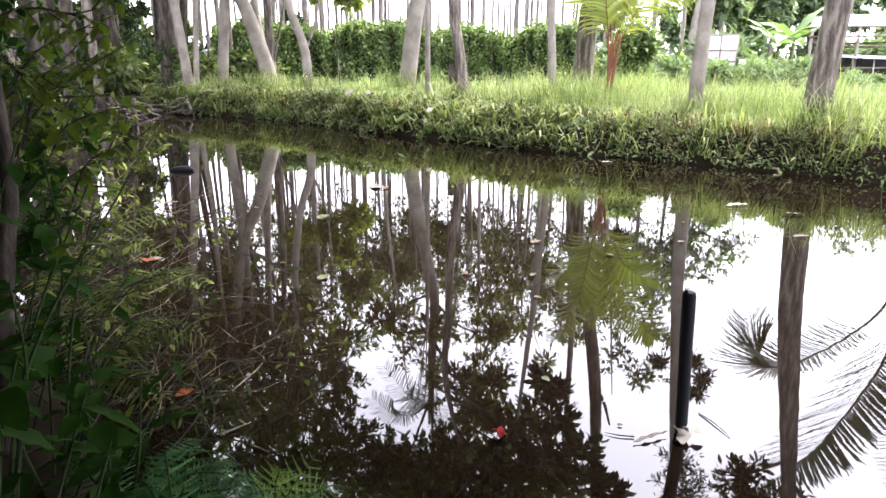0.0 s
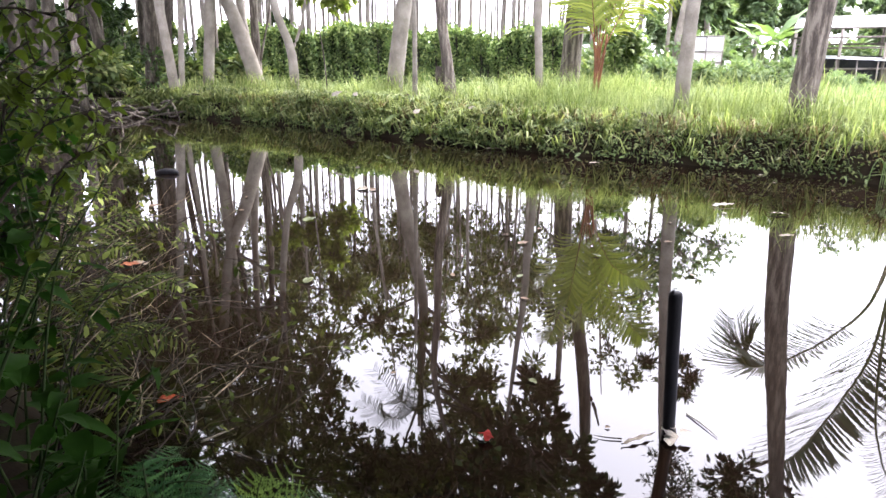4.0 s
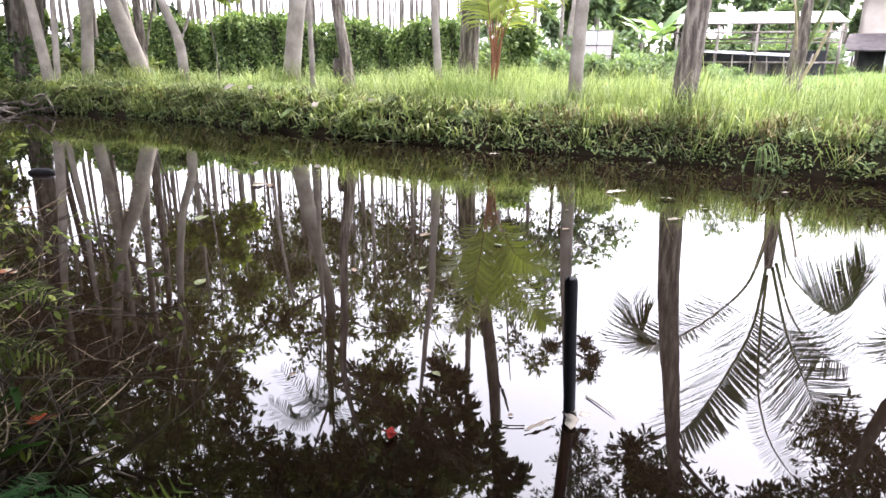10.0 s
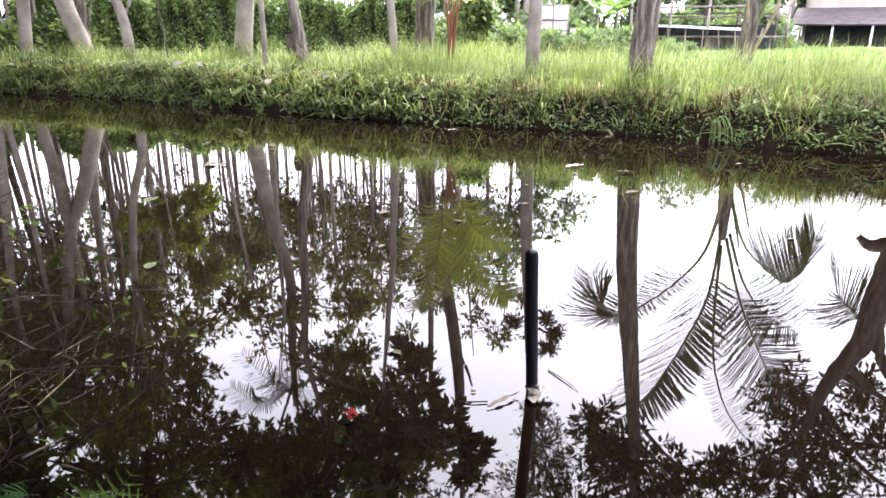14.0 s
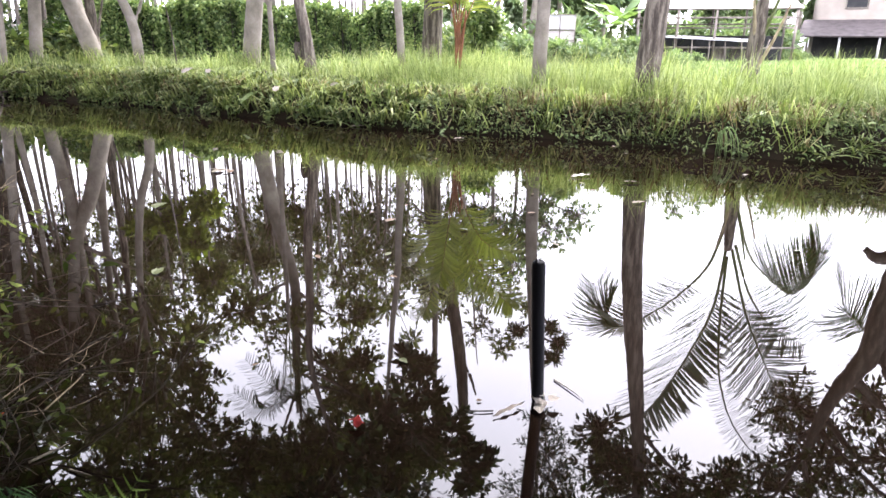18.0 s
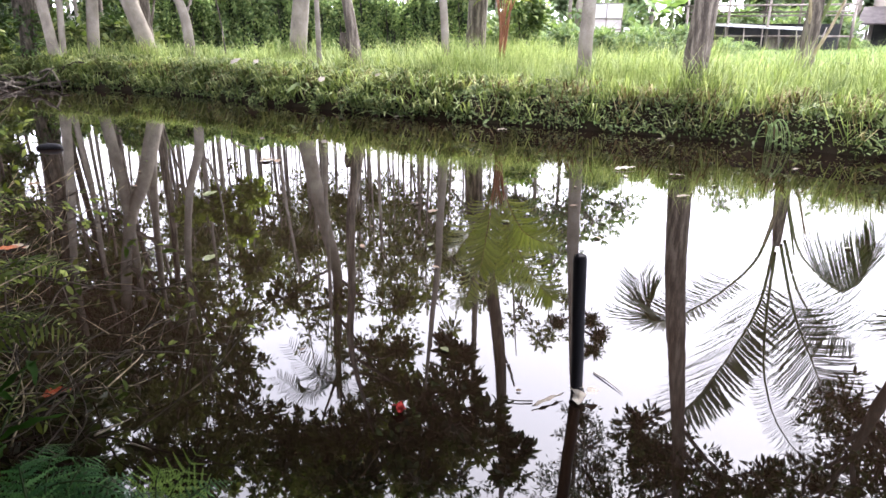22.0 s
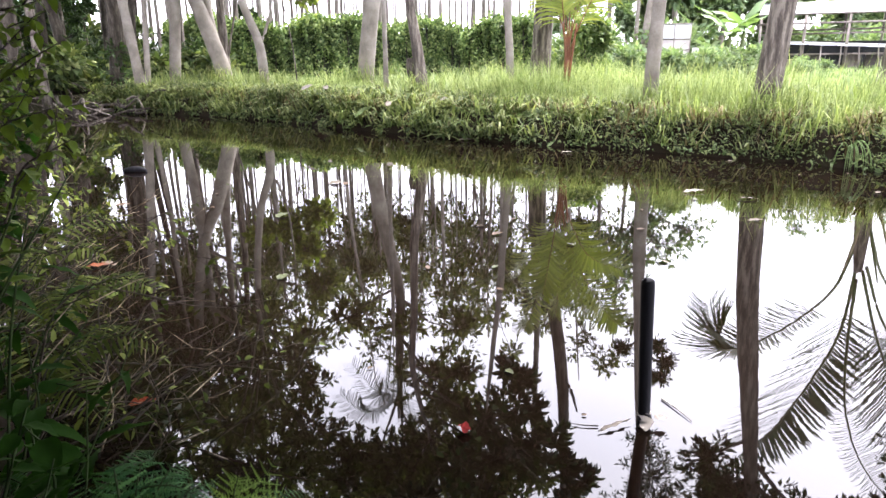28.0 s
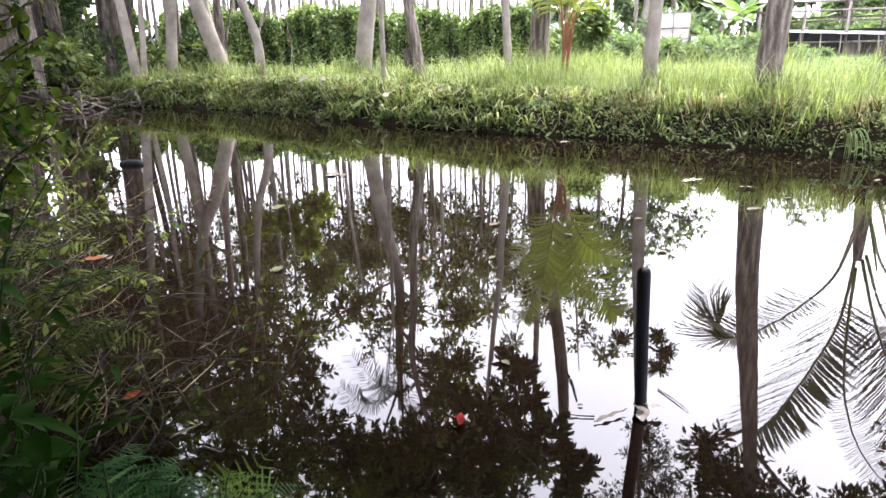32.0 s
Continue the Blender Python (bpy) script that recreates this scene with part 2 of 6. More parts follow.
# ---- ground, pond ----
FAR = [(-9.9, 13.3), (-9.6, 14.0), (-9.0, 14.6), (-7.9, 15.1), (-5.7, 13.95), (-4.34, 13.3), (-2.96, 12.25), (-1.75, 11.05), (-0.75, 10.25), (0.11, 9.42), (0.87, 8.93),
       (1.56, 8.52), (2.21, 8.2), (2.77, 7.78), (3.27, 7.4), (3.8, 7.05), (4.4, 6.36), (4.8, 5.95), (5.4, 5.5), (8, 3.6), (14, -0.5), (30, -11)]
NEAR = [(26, -18), (10, -7), (4, -2.2), (1.4, -0.1), (0.5, 0.75), (-0.1, 1.05), (-0.42, 1.3), (-0.98, 1.5), (-1.5, 2.05), (-2.17, 2.8), (-2.9, 3.7), (-4.6, 5.6), (-7.2, 8.2), (-9.2, 10.5), (-9.9, 12.0), (-9.9, 13.3)]
POND = np.array(FAR + NEAR, float)


def edge_distance(x, y, line):
    p = np.stack([x, y], -1)
    best = np.full(x.shape, 1e9)
    for a, b in zip(line[:-1], line[1:]):
        a, b = np.array(a, float), np.array(b, float)
        t = np.clip(((p - a) @ (b - a)) / ((b - a) @ (b - a)), 0, 1)
        best = np.minimum(best, np.linalg.norm(p - (a + t[..., None] * (b - a)), axis=-1))
    return best


def in_pond(x, y):
    inside = np.zeros(x.shape, bool)
    q = np.roll(POND, -1, axis=0)
    for (x0, y0), (x1, y1) in zip(POND, q):
        if y0 != y1:
            inside ^= ((y0 > y) != (y1 > y)) & (x < (x1 - x0) * (y - y0) / (y1 - y0) + x0)
    return inside


def wobble(x, y, s, seed=0.0):
    return np.sin(x * s + seed) * np.cos(y * s * 1.3 + 2 * seed) + 0.5 * np.sin(x * s * 2.3 + 1.7 + seed) * np.sin(y * s * 2.1 + seed)


def ground_z(x, y):
    x, y = np.asarray(x, float), np.asarray(y, float)
    inside = in_pond(x, y)
    d = np.minimum(edge_distance(x, y, FAR), edge_distance(x, y, NEAR))
    far = edge_distance(x, y, FAR) < edge_distance(x, y, NEAR)
    s = np.clip(d / np.where(far, 0.27, 0.3), 0, 1)
    rise = np.where(far, 0.30, 0.16) * s * s * (3 - 2 * s) + np.where(far, 0.16, 0.14) * np.clip((d - 0.2) / 2.0, 0, 1)
    out = 0.015 + rise + np.clip(d, 0, 1) * (0.035 * wobble(x, y, 1.9) + 0.02 * wobble(x, y, 5.3, 1.0))
    return np.where(inside, -0.02 - 0.5 * np.clip(d / 0.6, 0, 1), out)


def steps(a, b, d, reach, grow=1.22):
    mid = list(np.arange(a, b, d))
    lo, hi, w = [a], [b], d
    while hi[-1] < reach:
        w *= grow
        lo.append(lo[-1] - w)
        hi.append(hi[-1] + w)
    return np.array(lo[:0:-1] + mid + hi)


gx, gy = steps(-10.0, 7.5, 0.1, 900), steps(0.0, 17.0, 0.1, 900)
GX, GY = np.meshgrid(gx, gy)
GZ = ground_z(GX, GY)
gi = (np.arange(len(gy) - 1)[:, None] * len(gx) + np.arange(len(gx) - 1)[None]).ravel()
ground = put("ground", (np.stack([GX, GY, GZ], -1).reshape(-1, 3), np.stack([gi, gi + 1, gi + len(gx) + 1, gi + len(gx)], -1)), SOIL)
tagged(ground, "dark damp soil banks running into a grassy lawn", "ground", kind="structure")

wx, wy = np.linspace(-45, 32, 60), np.linspace(-20, 18, 40)
WX, WY = np.meshgrid(wx, wy)
wi = (np.arange(39)[:, None] * 60 + np.arange(59)[None]).ravel()
water = put("water", (np.stack([WX, WY, WX * 0], -1).reshape(-1, 3), np.stack([wi, wi + 1, wi + 61, wi + 60], -1)), WATER)
tagged(water, "still brown pond water mirroring trees and sky", "water", kind="structure")


# ---- trees ----
OLIVE = leafy("olive_tree_leaves", (0.05, 0.064, 0.024), (0.115, 0.138, 0.052), (0.20, 0.235, 0.095), 0.6, 0.48, 0.15)
LIME = leafy("lime_green_leaves", (0.13, 0.18, 0.04), (0.22, 0.28, 0.065), (0.33, 0.39, 0.11), 0.55, 0.5, 0.2)
OPEN_CROWN = leafy("plantation_leaves", (0.04, 0.05, 0.022), (0.085, 0.10, 0.045), (0.15, 0.17, 0.08), 0.6, 0.45, 0.15)

def blob(center, r, twigs, per, length, width, gather=0.16, flat=0.8):
    """A clump of foliage: twigs from its middle, each ending in a spray of leaves."""
    c = np.asarray(center, float)
    d = ball_dirs(twigs) * [1, 1, flat]
    reach = r * rng.uniform(0.15, 1.0, twigs)[:, None] ** 0.8
    tips = c + d * reach
    which = np.repeat(np.arange(twigs), per)
    n = len(which)
    out = unit(d[which] + 0.9 * ball_dirs(n) + [0, 0, 0.1])
    at = tips[which] + out * rng.uniform(0, gather, n)[:, None] * 0.5 - d[which] * rng.uniform(0, gather, n)[:, None]
    ln = length * rng.uniform(0.6, 1.2, n)
    leaves = leaf_cards(at, out, unit(ball_dirs(n) * 0.7 + [0, 0, 1]), ln, ln * width, 0.2, 0.15)
    sticks = [tube([c + (t - c) * 0.1, c + (t - c) * 0.55 + rng.normal(size=3) * 0.06 * r, t], [0.010 * r + 0.004, 0.003], 4, 0, False) for t in tips[:: max(1, twigs // 24)]]
    return leaves, sticks


def tree(pts, radii, bark, label, clumps=(), leaf=(0.13, 0.4), density=1.0, foliage=None, group="", category="tree", flare=1.25, limb_r=0.03, forks=()):
    """A tree: a bent tapered trunk, limbs out to each clump of leaves, and a crown of leaves on twigs."""
    pts = np.asarray(pts, float)
    base = pts[0].copy()
    root = thing("tree", base, label, category, group)
    line = curve(pts - base, max(14, 4 * len(pts)))
    r = np.interp(np.linspace(0, 1, len(line)), np.linspace(0, 1, len(radii)), radii)
    low = np.clip(1 - (line[:, 2] / 0.35), 0, 1)
    put("trunk", tube(line, r * (1 + (flare - 1) * low**2), 14, 0.025), bark, root)
    for fork in forks:
        fork = np.asarray(fork, float) - base
        put("limb", tube(curve(fork, 14), [limb_r * 1.6, limb_r * 0.6], 8, 0.03), bark, root)
    leaves, sticks = [], []
    for *c, cr in clumps:
        c = np.asarray(c, float) - base
        below = np.where(line[:, 2] < max(c[2] - 0.35 * cr - 0.25 * np.linalg.norm(c[:2] - line[-1, :2]), line[2, 2]))[0]
        i = below[-1] if len(below) else 2
        s = line[i]
        mid = s + (c - s) * 0.5 + [0, 0, 0.12 * np.linalg.norm((c - s)[:2])] + rng.normal(size=3) * 0.08
        put("limb", tube(curve([s, mid, c], 10), [min(r[i] * 0.6, limb_r * (0.7 + cr)), limb_r * 0.35], 7, 0.03), bark, root)
        lv, st = blob(c, cr, int((14 + 46 * cr**2) * density), 11, *leaf)
        leaves.append(lv)
        sticks += st
    if leaves:
        put("crown", join(*leaves), foliage or CROWN, root, smooth=False)
        v, f = join(*sticks)
        tagged(put("twigs", (v, f), bark, root), kind="stuff")
    return root


G = 0.42
tree([(3.99, 8.08, G), (4.0, 8.07, 1.0), (4.05, 8.04, 1.9), (4.15, 8.0, 2.8), (4.26, 7.95, 3.7), (4.42, 7.88, 5.2), (4.5, 7.85, 7.4)], [0.16, 0.15, 0.142, 0.13, 0.11, 0.08, 0.04], BARK_BROWN,
     "thick brown-grey trunk standing in tall bank grass, leafy above", [(4.45, 7.97, 4.95, 0.62), (3.86, 8.21, 4.45, 0.42), (5.38, 7.33, 4.95, 0.5), (4.7, 7.9, 5.9, 0.9), (3.7, 8.3, 6.1, 0.8), (4.5, 8.0, 7.4, 0.9), (4.15, 8.1, 5.3, 0.6), (5.0, 7.7, 5.3, 0.6), (3.95, 8.2, 4.95, 0.45)], density=2.0, leaf=(0.12, 0.4), group="bank trees")
tree([(2.95, 9.25, G), (2.95, 9.24, 1.0), (2.98, 9.24, 1.9), (3.05, 9.22, 2.9), (3.13, 9.2, 4.0), (3.25, 9.2, 5.4), (3.3, 9.2, 6.6)], [0.105, 0.095, 0.088, 0.078, 0.065, 0.045, 0.02], BARK_PALE,
     "slim grey trunk in the bank grass with a narrow crown", [(3.34, 9.14, 3.15, 0.16), (3.46, 9.08, 3.38, 0.18), (3.38, 9.1, 3.64, 0.16), (2.86, 9.28, 3.22, 0.14), (3.42, 9.16, 5.45, 0.62), (3.2, 9.3, 6.5, 0.8), (3.3, 9.2, 4.9, 0.4), (3.5, 9.1, 5.9, 0.6)], leaf=(0.085, 0.3), density=2.6, group="bank trees")
tree([(1.8, 11.86, G), (1.82, 11.86, 0.9), (1.88, 11.85, 2.1), (2.06, 11.82, 3.0), (2.26, 11.79, 3.8), (2.46, 11.75, 5.3), (2.57, 11.72, 7.5), (2.6, 11.7, 9.0)], [0.2, 0.175, 0.16, 0.135, 0.125, 0.115, 0.08, 0.04], BARK_BROWN,
     "stout rough-barked trunk behind the tall grass", [(2.85, 11.76, 7.9, 0.5), (1.6, 11.97, 8.1, 0.8), (2.4, 11.8, 9.4, 1.1)], group="bank trees", forks=[[(2.4, 11.76, 4.9), (2.62, 11.7, 5.3), (2.75, 11.68, 5.75)]])
tree([(1.17, 10.64, G), (1.16, 10.64, 1.0), (1.09, 10.64, 2.0), (1.08, 10.65, 2.6), (0.96, 10.66, 3.8), (0.85, 10.7, 5.2)], [0.07, 0.062, 0.058, 0.052, 0.045, 0.02], BARK_PALE,
     "thin pale trunk with a close crown of large dark leaves", [(1.27, 10.69, 4.28, 0.3), (1.5, 10.66, 4.42, 0.22), (1.45, 10.67, 5.0, 0.55), (0.72, 10.74, 5.46, 0.5), (1.35, 10.68, 5.96, 0.8), (0.35, 10.76, 6.3, 0.55), (1.98, 10.58, 5.7, 0.5), (2.3, 10.52, 6.17, 0.35), (0.71, 10.74, 7.21, 0.8), (2.63, 10.44, 6.46, 0.25), (-0.5, 10.73, 7.2, 0.5), (2.35, 10.5, 6.95, 0.22)], leaf=(0.22, 0.5), density=0.85, group="bank trees", limb_r=0.022)
knob_tree = tree([(-0.2, 11.32, G), (-0.24, 11.3, 0.72), (-0.33, 11.3, 1.44), (-0.42, 11.29, 2.05), (-0.45, 11.29, 3.4), (-0.5, 11.3, 4.6), (-0.2, 11.5, 6.2)], [0.135, 0.115, 0.085, 0.08, 0.07, 0.06, 0.03], BARK_BROWN,
     "curved grey-brown trunk with a dark broken stub at its foot", [(1.15, 11.3, 5.55, 0.62), (0.86, 11.35, 6.5, 0.85), (-0.2, 12.0, 6.7, 0.8), (0.5, 12.07, 5.0, 0.42), (-1.0, 11.6, 7.6, 1.0), (0.3, 11.6, 7.6, 1.0), (0.1, 11.6, 5.4, 0.6), (1.5, 11.6, 6.5, 0.8), (1.0, 11.5, 7.5, 0.9), (2.0, 11.8, 7.2, 0.6)], leaf=(0.17, 0.42), density=1.4, foliage=OLIVE, group="bank trees")
put("stub", tube(curve([(-0.02, -0.03, 0.1), (-0.14, -0.04, 0.32), (-0.22, -0.04, 0.52), (-0.22, -0.04, 0.68)], 10), [0.09, 0.085, 0.075, 0.05], 9, 0.08), BARK_DARK, knob_tree, "dark broken stub")
tree([(-1.55, 14.92, G), (-1.52, 14.92, 0.9), (-1.33, 14.94, 2.3), (-1.13, 14.96, 3.35), (-0.93, 14.97, 4.5), (-0.99, 14.97, 6.1), (-1.03, 14.96, 7.8)], [0.2, 0.185, 0.165, 0.14, 0.12, 0.1, 0.05], BARK_PALE,
     "pale ringed trunk leaning slightly in front of the hedge", [(-0.95, 15.04, 5.2, 0.65), (0.52, 15.07, 5.3, 0.65), (-2.2, 14.9, 5.0, 0.75), (-1.6, 13.0, 8.0, 1.2), (-0.3, 14.0, 8.2, 1.2), (-0.2, 14.5, 6.4, 0.9), (-0.8, 12.3, 7.3, 1.0), (0.5, 14.6, 7.4, 0.9)], density=1.4, leaf=(0.18, 0.42), foliage=OLIVE, group="bank trees")
tree([(-3.76, 15.03, G), (-3.79, 15.03, 0.7), (-3.85, 15.02, 1.45), (-4.11, 14.94, 2.3), (-4.3, 14.89, 3.8), (-4.34, 14.88, 5.5), (-4.0, 14.6, 7.0)], [0.125, 0.11, 0.098, 0.085, 0.075, 0.06, 0.03], BARK_PALE,
     "bent pale trunk with a side branch at the elbow", [(-3.04, 12.71, 5.0, 0.65), (-2.79, 12.76, 5.6, 0.55), (-2.9, 12.74, 6.6, 1.0), (-3.4, 13.6, 7.7, 1.2), (-4.6, 14.0, 7.6, 1.0), (-2.1, 12.9, 7.3, 0.8), (-2.1, 12.7, 8.0, 1.2), (-5.0, 17.0, 8.1, 1.05), (-5.3, 17.0, 8.95, 1.25), (-3.56, 13.04, 8.04, 0.8), (-2.73, 13.24, 8.68, 0.8), (-1.71, 13.41, 9.17, 0.7), (-4.2, 12.84, 8.64, 0.9), (-1.99, 13.37, 8.1, 0.45), (-0.64, 13.5, 9.62, 0.6), (-4.15, 11.05, 7.09, 0.8), (-3.71, 11.21, 6.81, 0.6), (-3.34, 11.32, 7.44, 0.8), (-4.27, 11.01, 6.27, 0.7)], density=1.4, leaf=(0.17, 0.42), foliage=OLIVE, group="bank trees",
     forks=[[(-3.83, 15.02, 1.4), (-3.66, 15.05, 1.75), (-3.5, 15.1, 2.4), (-3.45, 15.2, 3.6)]], limb_r=0.026)
tree([(-5.02, 16.24, G), (-5.08, 16.22, 0.95), (-5.5, 16.08, 2.4), (-5.87, 15.96, 3.3), (-6.19, 15.83, 5.3), (-6.28, 15.8, 7.3), (-6.1, 15.87, 8.6)], [0.2, 0.185, 0.16, 0.14, 0.12, 0.09, 0.04], BARK_PALE,
     "thick pale trunk leaning over beside a straight one", [(-4.23, 15.5, 5.2, 0.9), (-3.12, 16.78, 4.85, 0.9), (-6.46, 17.5, 8.2, 1.8), (-6.0, 15.0, 8.0, 1.4), (-6.6, 13.6, 6.6, 1.3), (-6.65, 17.5, 9.1, 1.45), (-3.6, 16.4, 6.2, 1.0)], density=1.3, leaf=(0.17, 0.42), foliage=OLIVE, group="bank trees", limb_r=0.035)
tree([(-5.04, 16.47, G), (-5.04, 16.45, 0.95), (-5.05, 16.44, 2.4), (-5.03, 16.45, 3.6), (-5.1, 16.43, 5.5), (-5.1, 16.4, 7.5)], [0.12, 0.105, 0.095, 0.085, 0.06, 0.03], BARK_BROWN,
     "straight brown trunk with a thin fork near the ground", [(-4.6, 16.4, 7.3, 1.1), (-5.5, 16.9, 6.6, 1.0)], group="bank trees", forks=[[(-5.03, 16.44, 0.9), (-4.85, 16.42, 1.6), (-4.62, 16.4, 2.6), (-4.55, 16.4, 4.2)]], limb_r=0.02)
tree([(-5.42, 17.2, G), (-5.4, 17.18, 1.0), (-5.58, 17.11, 2.5), (-5.7, 17.1, 5.0), (-5.6, 17.0, 7.0)], [0.12, 0.11, 0.1, 0.08, 0.03], BARK_PALE,
     "slim pale trunk standing behind a leaning one", [(-5.6, 17.0, 7.2, 1.1)], group="bank trees")
tree([(-6.08, 15.88, G), (-6.06, 15.88, 0.8), (-5.91, 15.94, 2.4), (-5.85, 15.95, 4.0), (-5.8, 16.0, 7.0)], [0.145, 0.13, 0.115, 0.09, 0.03], BARK_PALE,
     "straight pale trunk at the end of the grass bank", [(-5.6, 15.9, 6.4, 1.2), (-7.44, 17.5, 6.63, 1.6)], group="bank trees", limb_r=0.035)
tree([(-7.2, 15.42, 0.4), (-7.19, 15.41, 0.9), (-7.1, 15.45, 2.3), (-7.2, 15.4, 4.5), (-7.0, 15.3, 7.5)], [0.16, 0.145, 0.13, 0.1, 0.04], BARK_DARK,
     "dark vine-covered trunk above a tangle of roots", [(-7.15, 15.35, 0.75, 0.42), (-7.1, 15.35, 1.25, 0.34), (-7.0, 15.0, 6.5, 1.5), (-7.8, 14.0, 5.0, 1.2)], group="bank trees", limb_r=0.03)
tree([(-6.55, 15.15, 0.4), (-6.58, 15.13, 0.7), (-6.71, 15.08, 2.3), (-6.9, 15.0, 4.5), (-6.8, 15.0, 7.0)], [0.13, 0.115, 0.095, 0.07, 0.03], BARK_PALE,
     "slender leaning trunk at the corner of the pond", [(-6.6, 14.6, 6.8, 1.2)], group="bank trees")
tree([(-6.43, 15.2, 0.4), (-6.42, 15.2, 0.8), (-6.32, 15.24, 2.3), (-6.3, 15.2, 4.0), (-6.2, 15.2, 6.0)], [0.075, 0.068, 0.06, 0.05, 0.02], BARK_PALE,
     "thin straight pale trunk at the pond corner", [(-6.1, 15.4, 5.8, 0.9)], group="bank trees")
tree([(-3.3, 16.2, G), (-3.35, 16.1, 1.4), (-3.45, 15.9, 2.3), (-3.5, 15.8, 3.0)], [0.016, 0.014, 0.011, 0.006], BARK_BROWN,
     "bright leafy sapling between the bank trunks", [(-3.6, 15.7, 2.85, 0.5), (-2.85, 15.8, 2.6, 0.4), (-4.25, 15.6, 3.0, 0.4), (-3.2, 15.7, 3.5, 0.45)], leaf=(0.18, 0.6), density=1.8, foliage=LIME, group="bank trees", limb_r=0.01)
tree([(2.25, 13.85, G), (2.25, 13.83, 2.0), (2.24, 13.82, 4.4), (2.24, 13.82, 6.6), (2.2, 13.8, 8.0)], [0.09, 0.08, 0.07, 0.055, 0.02], BARK_PALE,
     "thin trunk hidden low down by a leafy bush", [(2.1, 13.8, 8.2, 0.8)], group="bank trees")
tree([(7.43, 6.86, 0.72), (7.31, 6.98, 1.53), (7.21, 7.06, 2.34), (7.16, 7.11, 2.91), (6.99, 7.36, 3.66), (6.93, 7.61, 4.78)], [0.26, 0.21, 0.18, 0.145, 0.1, 0.05], BARK_DARK,
     "dark forked trunk leaning out from the grass bank", [(7.03, 8.09, 4.22, 0.69), (7.49, 7.66, 4.91, 1.06), (7.95, 7.18, 4.66, 1.00), (7.06, 8.04, 5.78, 0.88), (7.86, 7.73, 6.41, 1.50), (6.49, 8.48, 6.91, 0.75), (8.61, 6.48, 5.53, 1.50), (7.68, 7.48, 3.90, 0.75), (8.24, 6.98, 4.03, 1.00), (7.36, 8.23, 4.91, 0.75), (7.11, 8.61, 6.41, 1.00), (7.49, 7.98, 5.53, 1.00)], leaf=(0.12, 0.42), group="bank trees", density=1.15,
     forks=[[(7.21, 7.06, 2.47), (7.31, 6.96, 2.97), (7.51, 6.73, 3.53), (7.74, 6.61, 4.53)], [(7.19, 7.08, 1.47), (7.01, 7.17, 1.50), (6.89, 7.26, 1.40)]], limb_r=0.07)


# ---- palms ----
PALM = leafy("palm_leaflets", (0.018, 0.036, 0.009), (0.032, 0.06, 0.014), (0.055, 0.09, 0.022), 0.65, 0.22, 0.1)
PALM_YOUNG = leafy("yellow_green_palm_leaflets", (0.16, 0.21, 0.025), (0.25, 0.31, 0.04), (0.36, 0.40, 0.08), 0.45, 0.5)
STALK = solid("green_palm_stalk", [(0.3, (0.05, 0.075, 0.02)), (0.7, (0.12, 0.14, 0.05))], 8.0, 0.5, 0.3)
STALK_RED = solid("red_palm_stalk", [(0.3, (0.09, 0.032, 0.016)), (0.55, (0.17, 0.068, 0.028)), (0.8, (0.24, 0.15, 0.06))], 5.0, 0.45, 0.3, (1, 1, 0.4))


def frond(points, length, count, root, leaf_mat, stalk_mat, r=0.018, bare=0.25, hang=0.5, width=0.05, face=(0.25, -1.0, 0.35), fall=0.0):
    """A feather frond: a tapered midrib with rows of narrow leaflets on both sides."""
    line = curve(np.asarray(points, float), 40)
    rib = put("frond", tube(line, [r, r * 0.7, r * 0.4, 0.003], 6), stalk_mat, root)
    u = np.repeat(np.linspace(bare, 0.995, count), 2)
    sgn = np.tile([1.0, -1.0], count)
    k = u * (len(line) - 1)
    at = np.stack([np.interp(k, np.arange(len(line)), line[:, a]) for a in range(3)], -1)
    tan = unit(np.stack([np.interp(k, np.arange(len(line)), np.gradient(line[:, a])) for a in range(3)], -1))
    side = unit(np.cross(tan, unit(np.asarray(face, float)))) * sgn[:, None]
    n = len(u)
    fwd = 0.35 + 0.55 * np.clip((u - bare) / (1 - bare), 0, 1) ** 1.5
    out = unit(side + tan * fwd[:, None] + [0, 0, 0.18] + rng.normal(size=(n, 3)) * 0.05)
    out = unit(out * (1 - fall) - np.array([0, 0, 1.0]) * fall)
    ln = length * (0.5 + 0.5 * np.sin(np.pi * np.clip((u - bare) / (1 - bare) * 0.85 + 0.15, 0, 1))) * rng.uniform(0.85, 1.1, n)
    up = unit(np.cross(out, tan) * sgn[:, None] + [0, 0, 0.4])
    # three stretches, sagging towards the tip
    s = unit(np.cross(out, up))
    p0, p1 = at, at + out * (ln * 0.4)[:, None]
    p2 = at + out * (ln * 0.75)[:, None] - np.array([0, 0, 1]) * (ln * 0.12 * hang)[:, None]
    p3 = at + out * (ln * 0.98)[:, None] - np.array([0, 0, 1]) * (ln * 0.38 * hang)[:, None]
    w = (ln * width)[:, None]
    v = np.stack([p0 - s * w * 0.4, p0 + s * w * 0.4, p1 - s * w * 0.5, p1 + s * w * 0.5, p2 - s * w * 0.35, p2 + s * w * 0.35, p3], 1).reshape(-1, 3)
    f = (np.arange(n)[:, None, None] * 7 + np.array([[0, 1, 3], [0, 3, 2], [2, 3, 5], [2, 5, 4], [4, 5, 6]])).reshape(-1, 3)
    tagged(put("leaflet_fringe", (v, f), leaf_mat, rib, smooth=False), kind="stuff")
    return rib


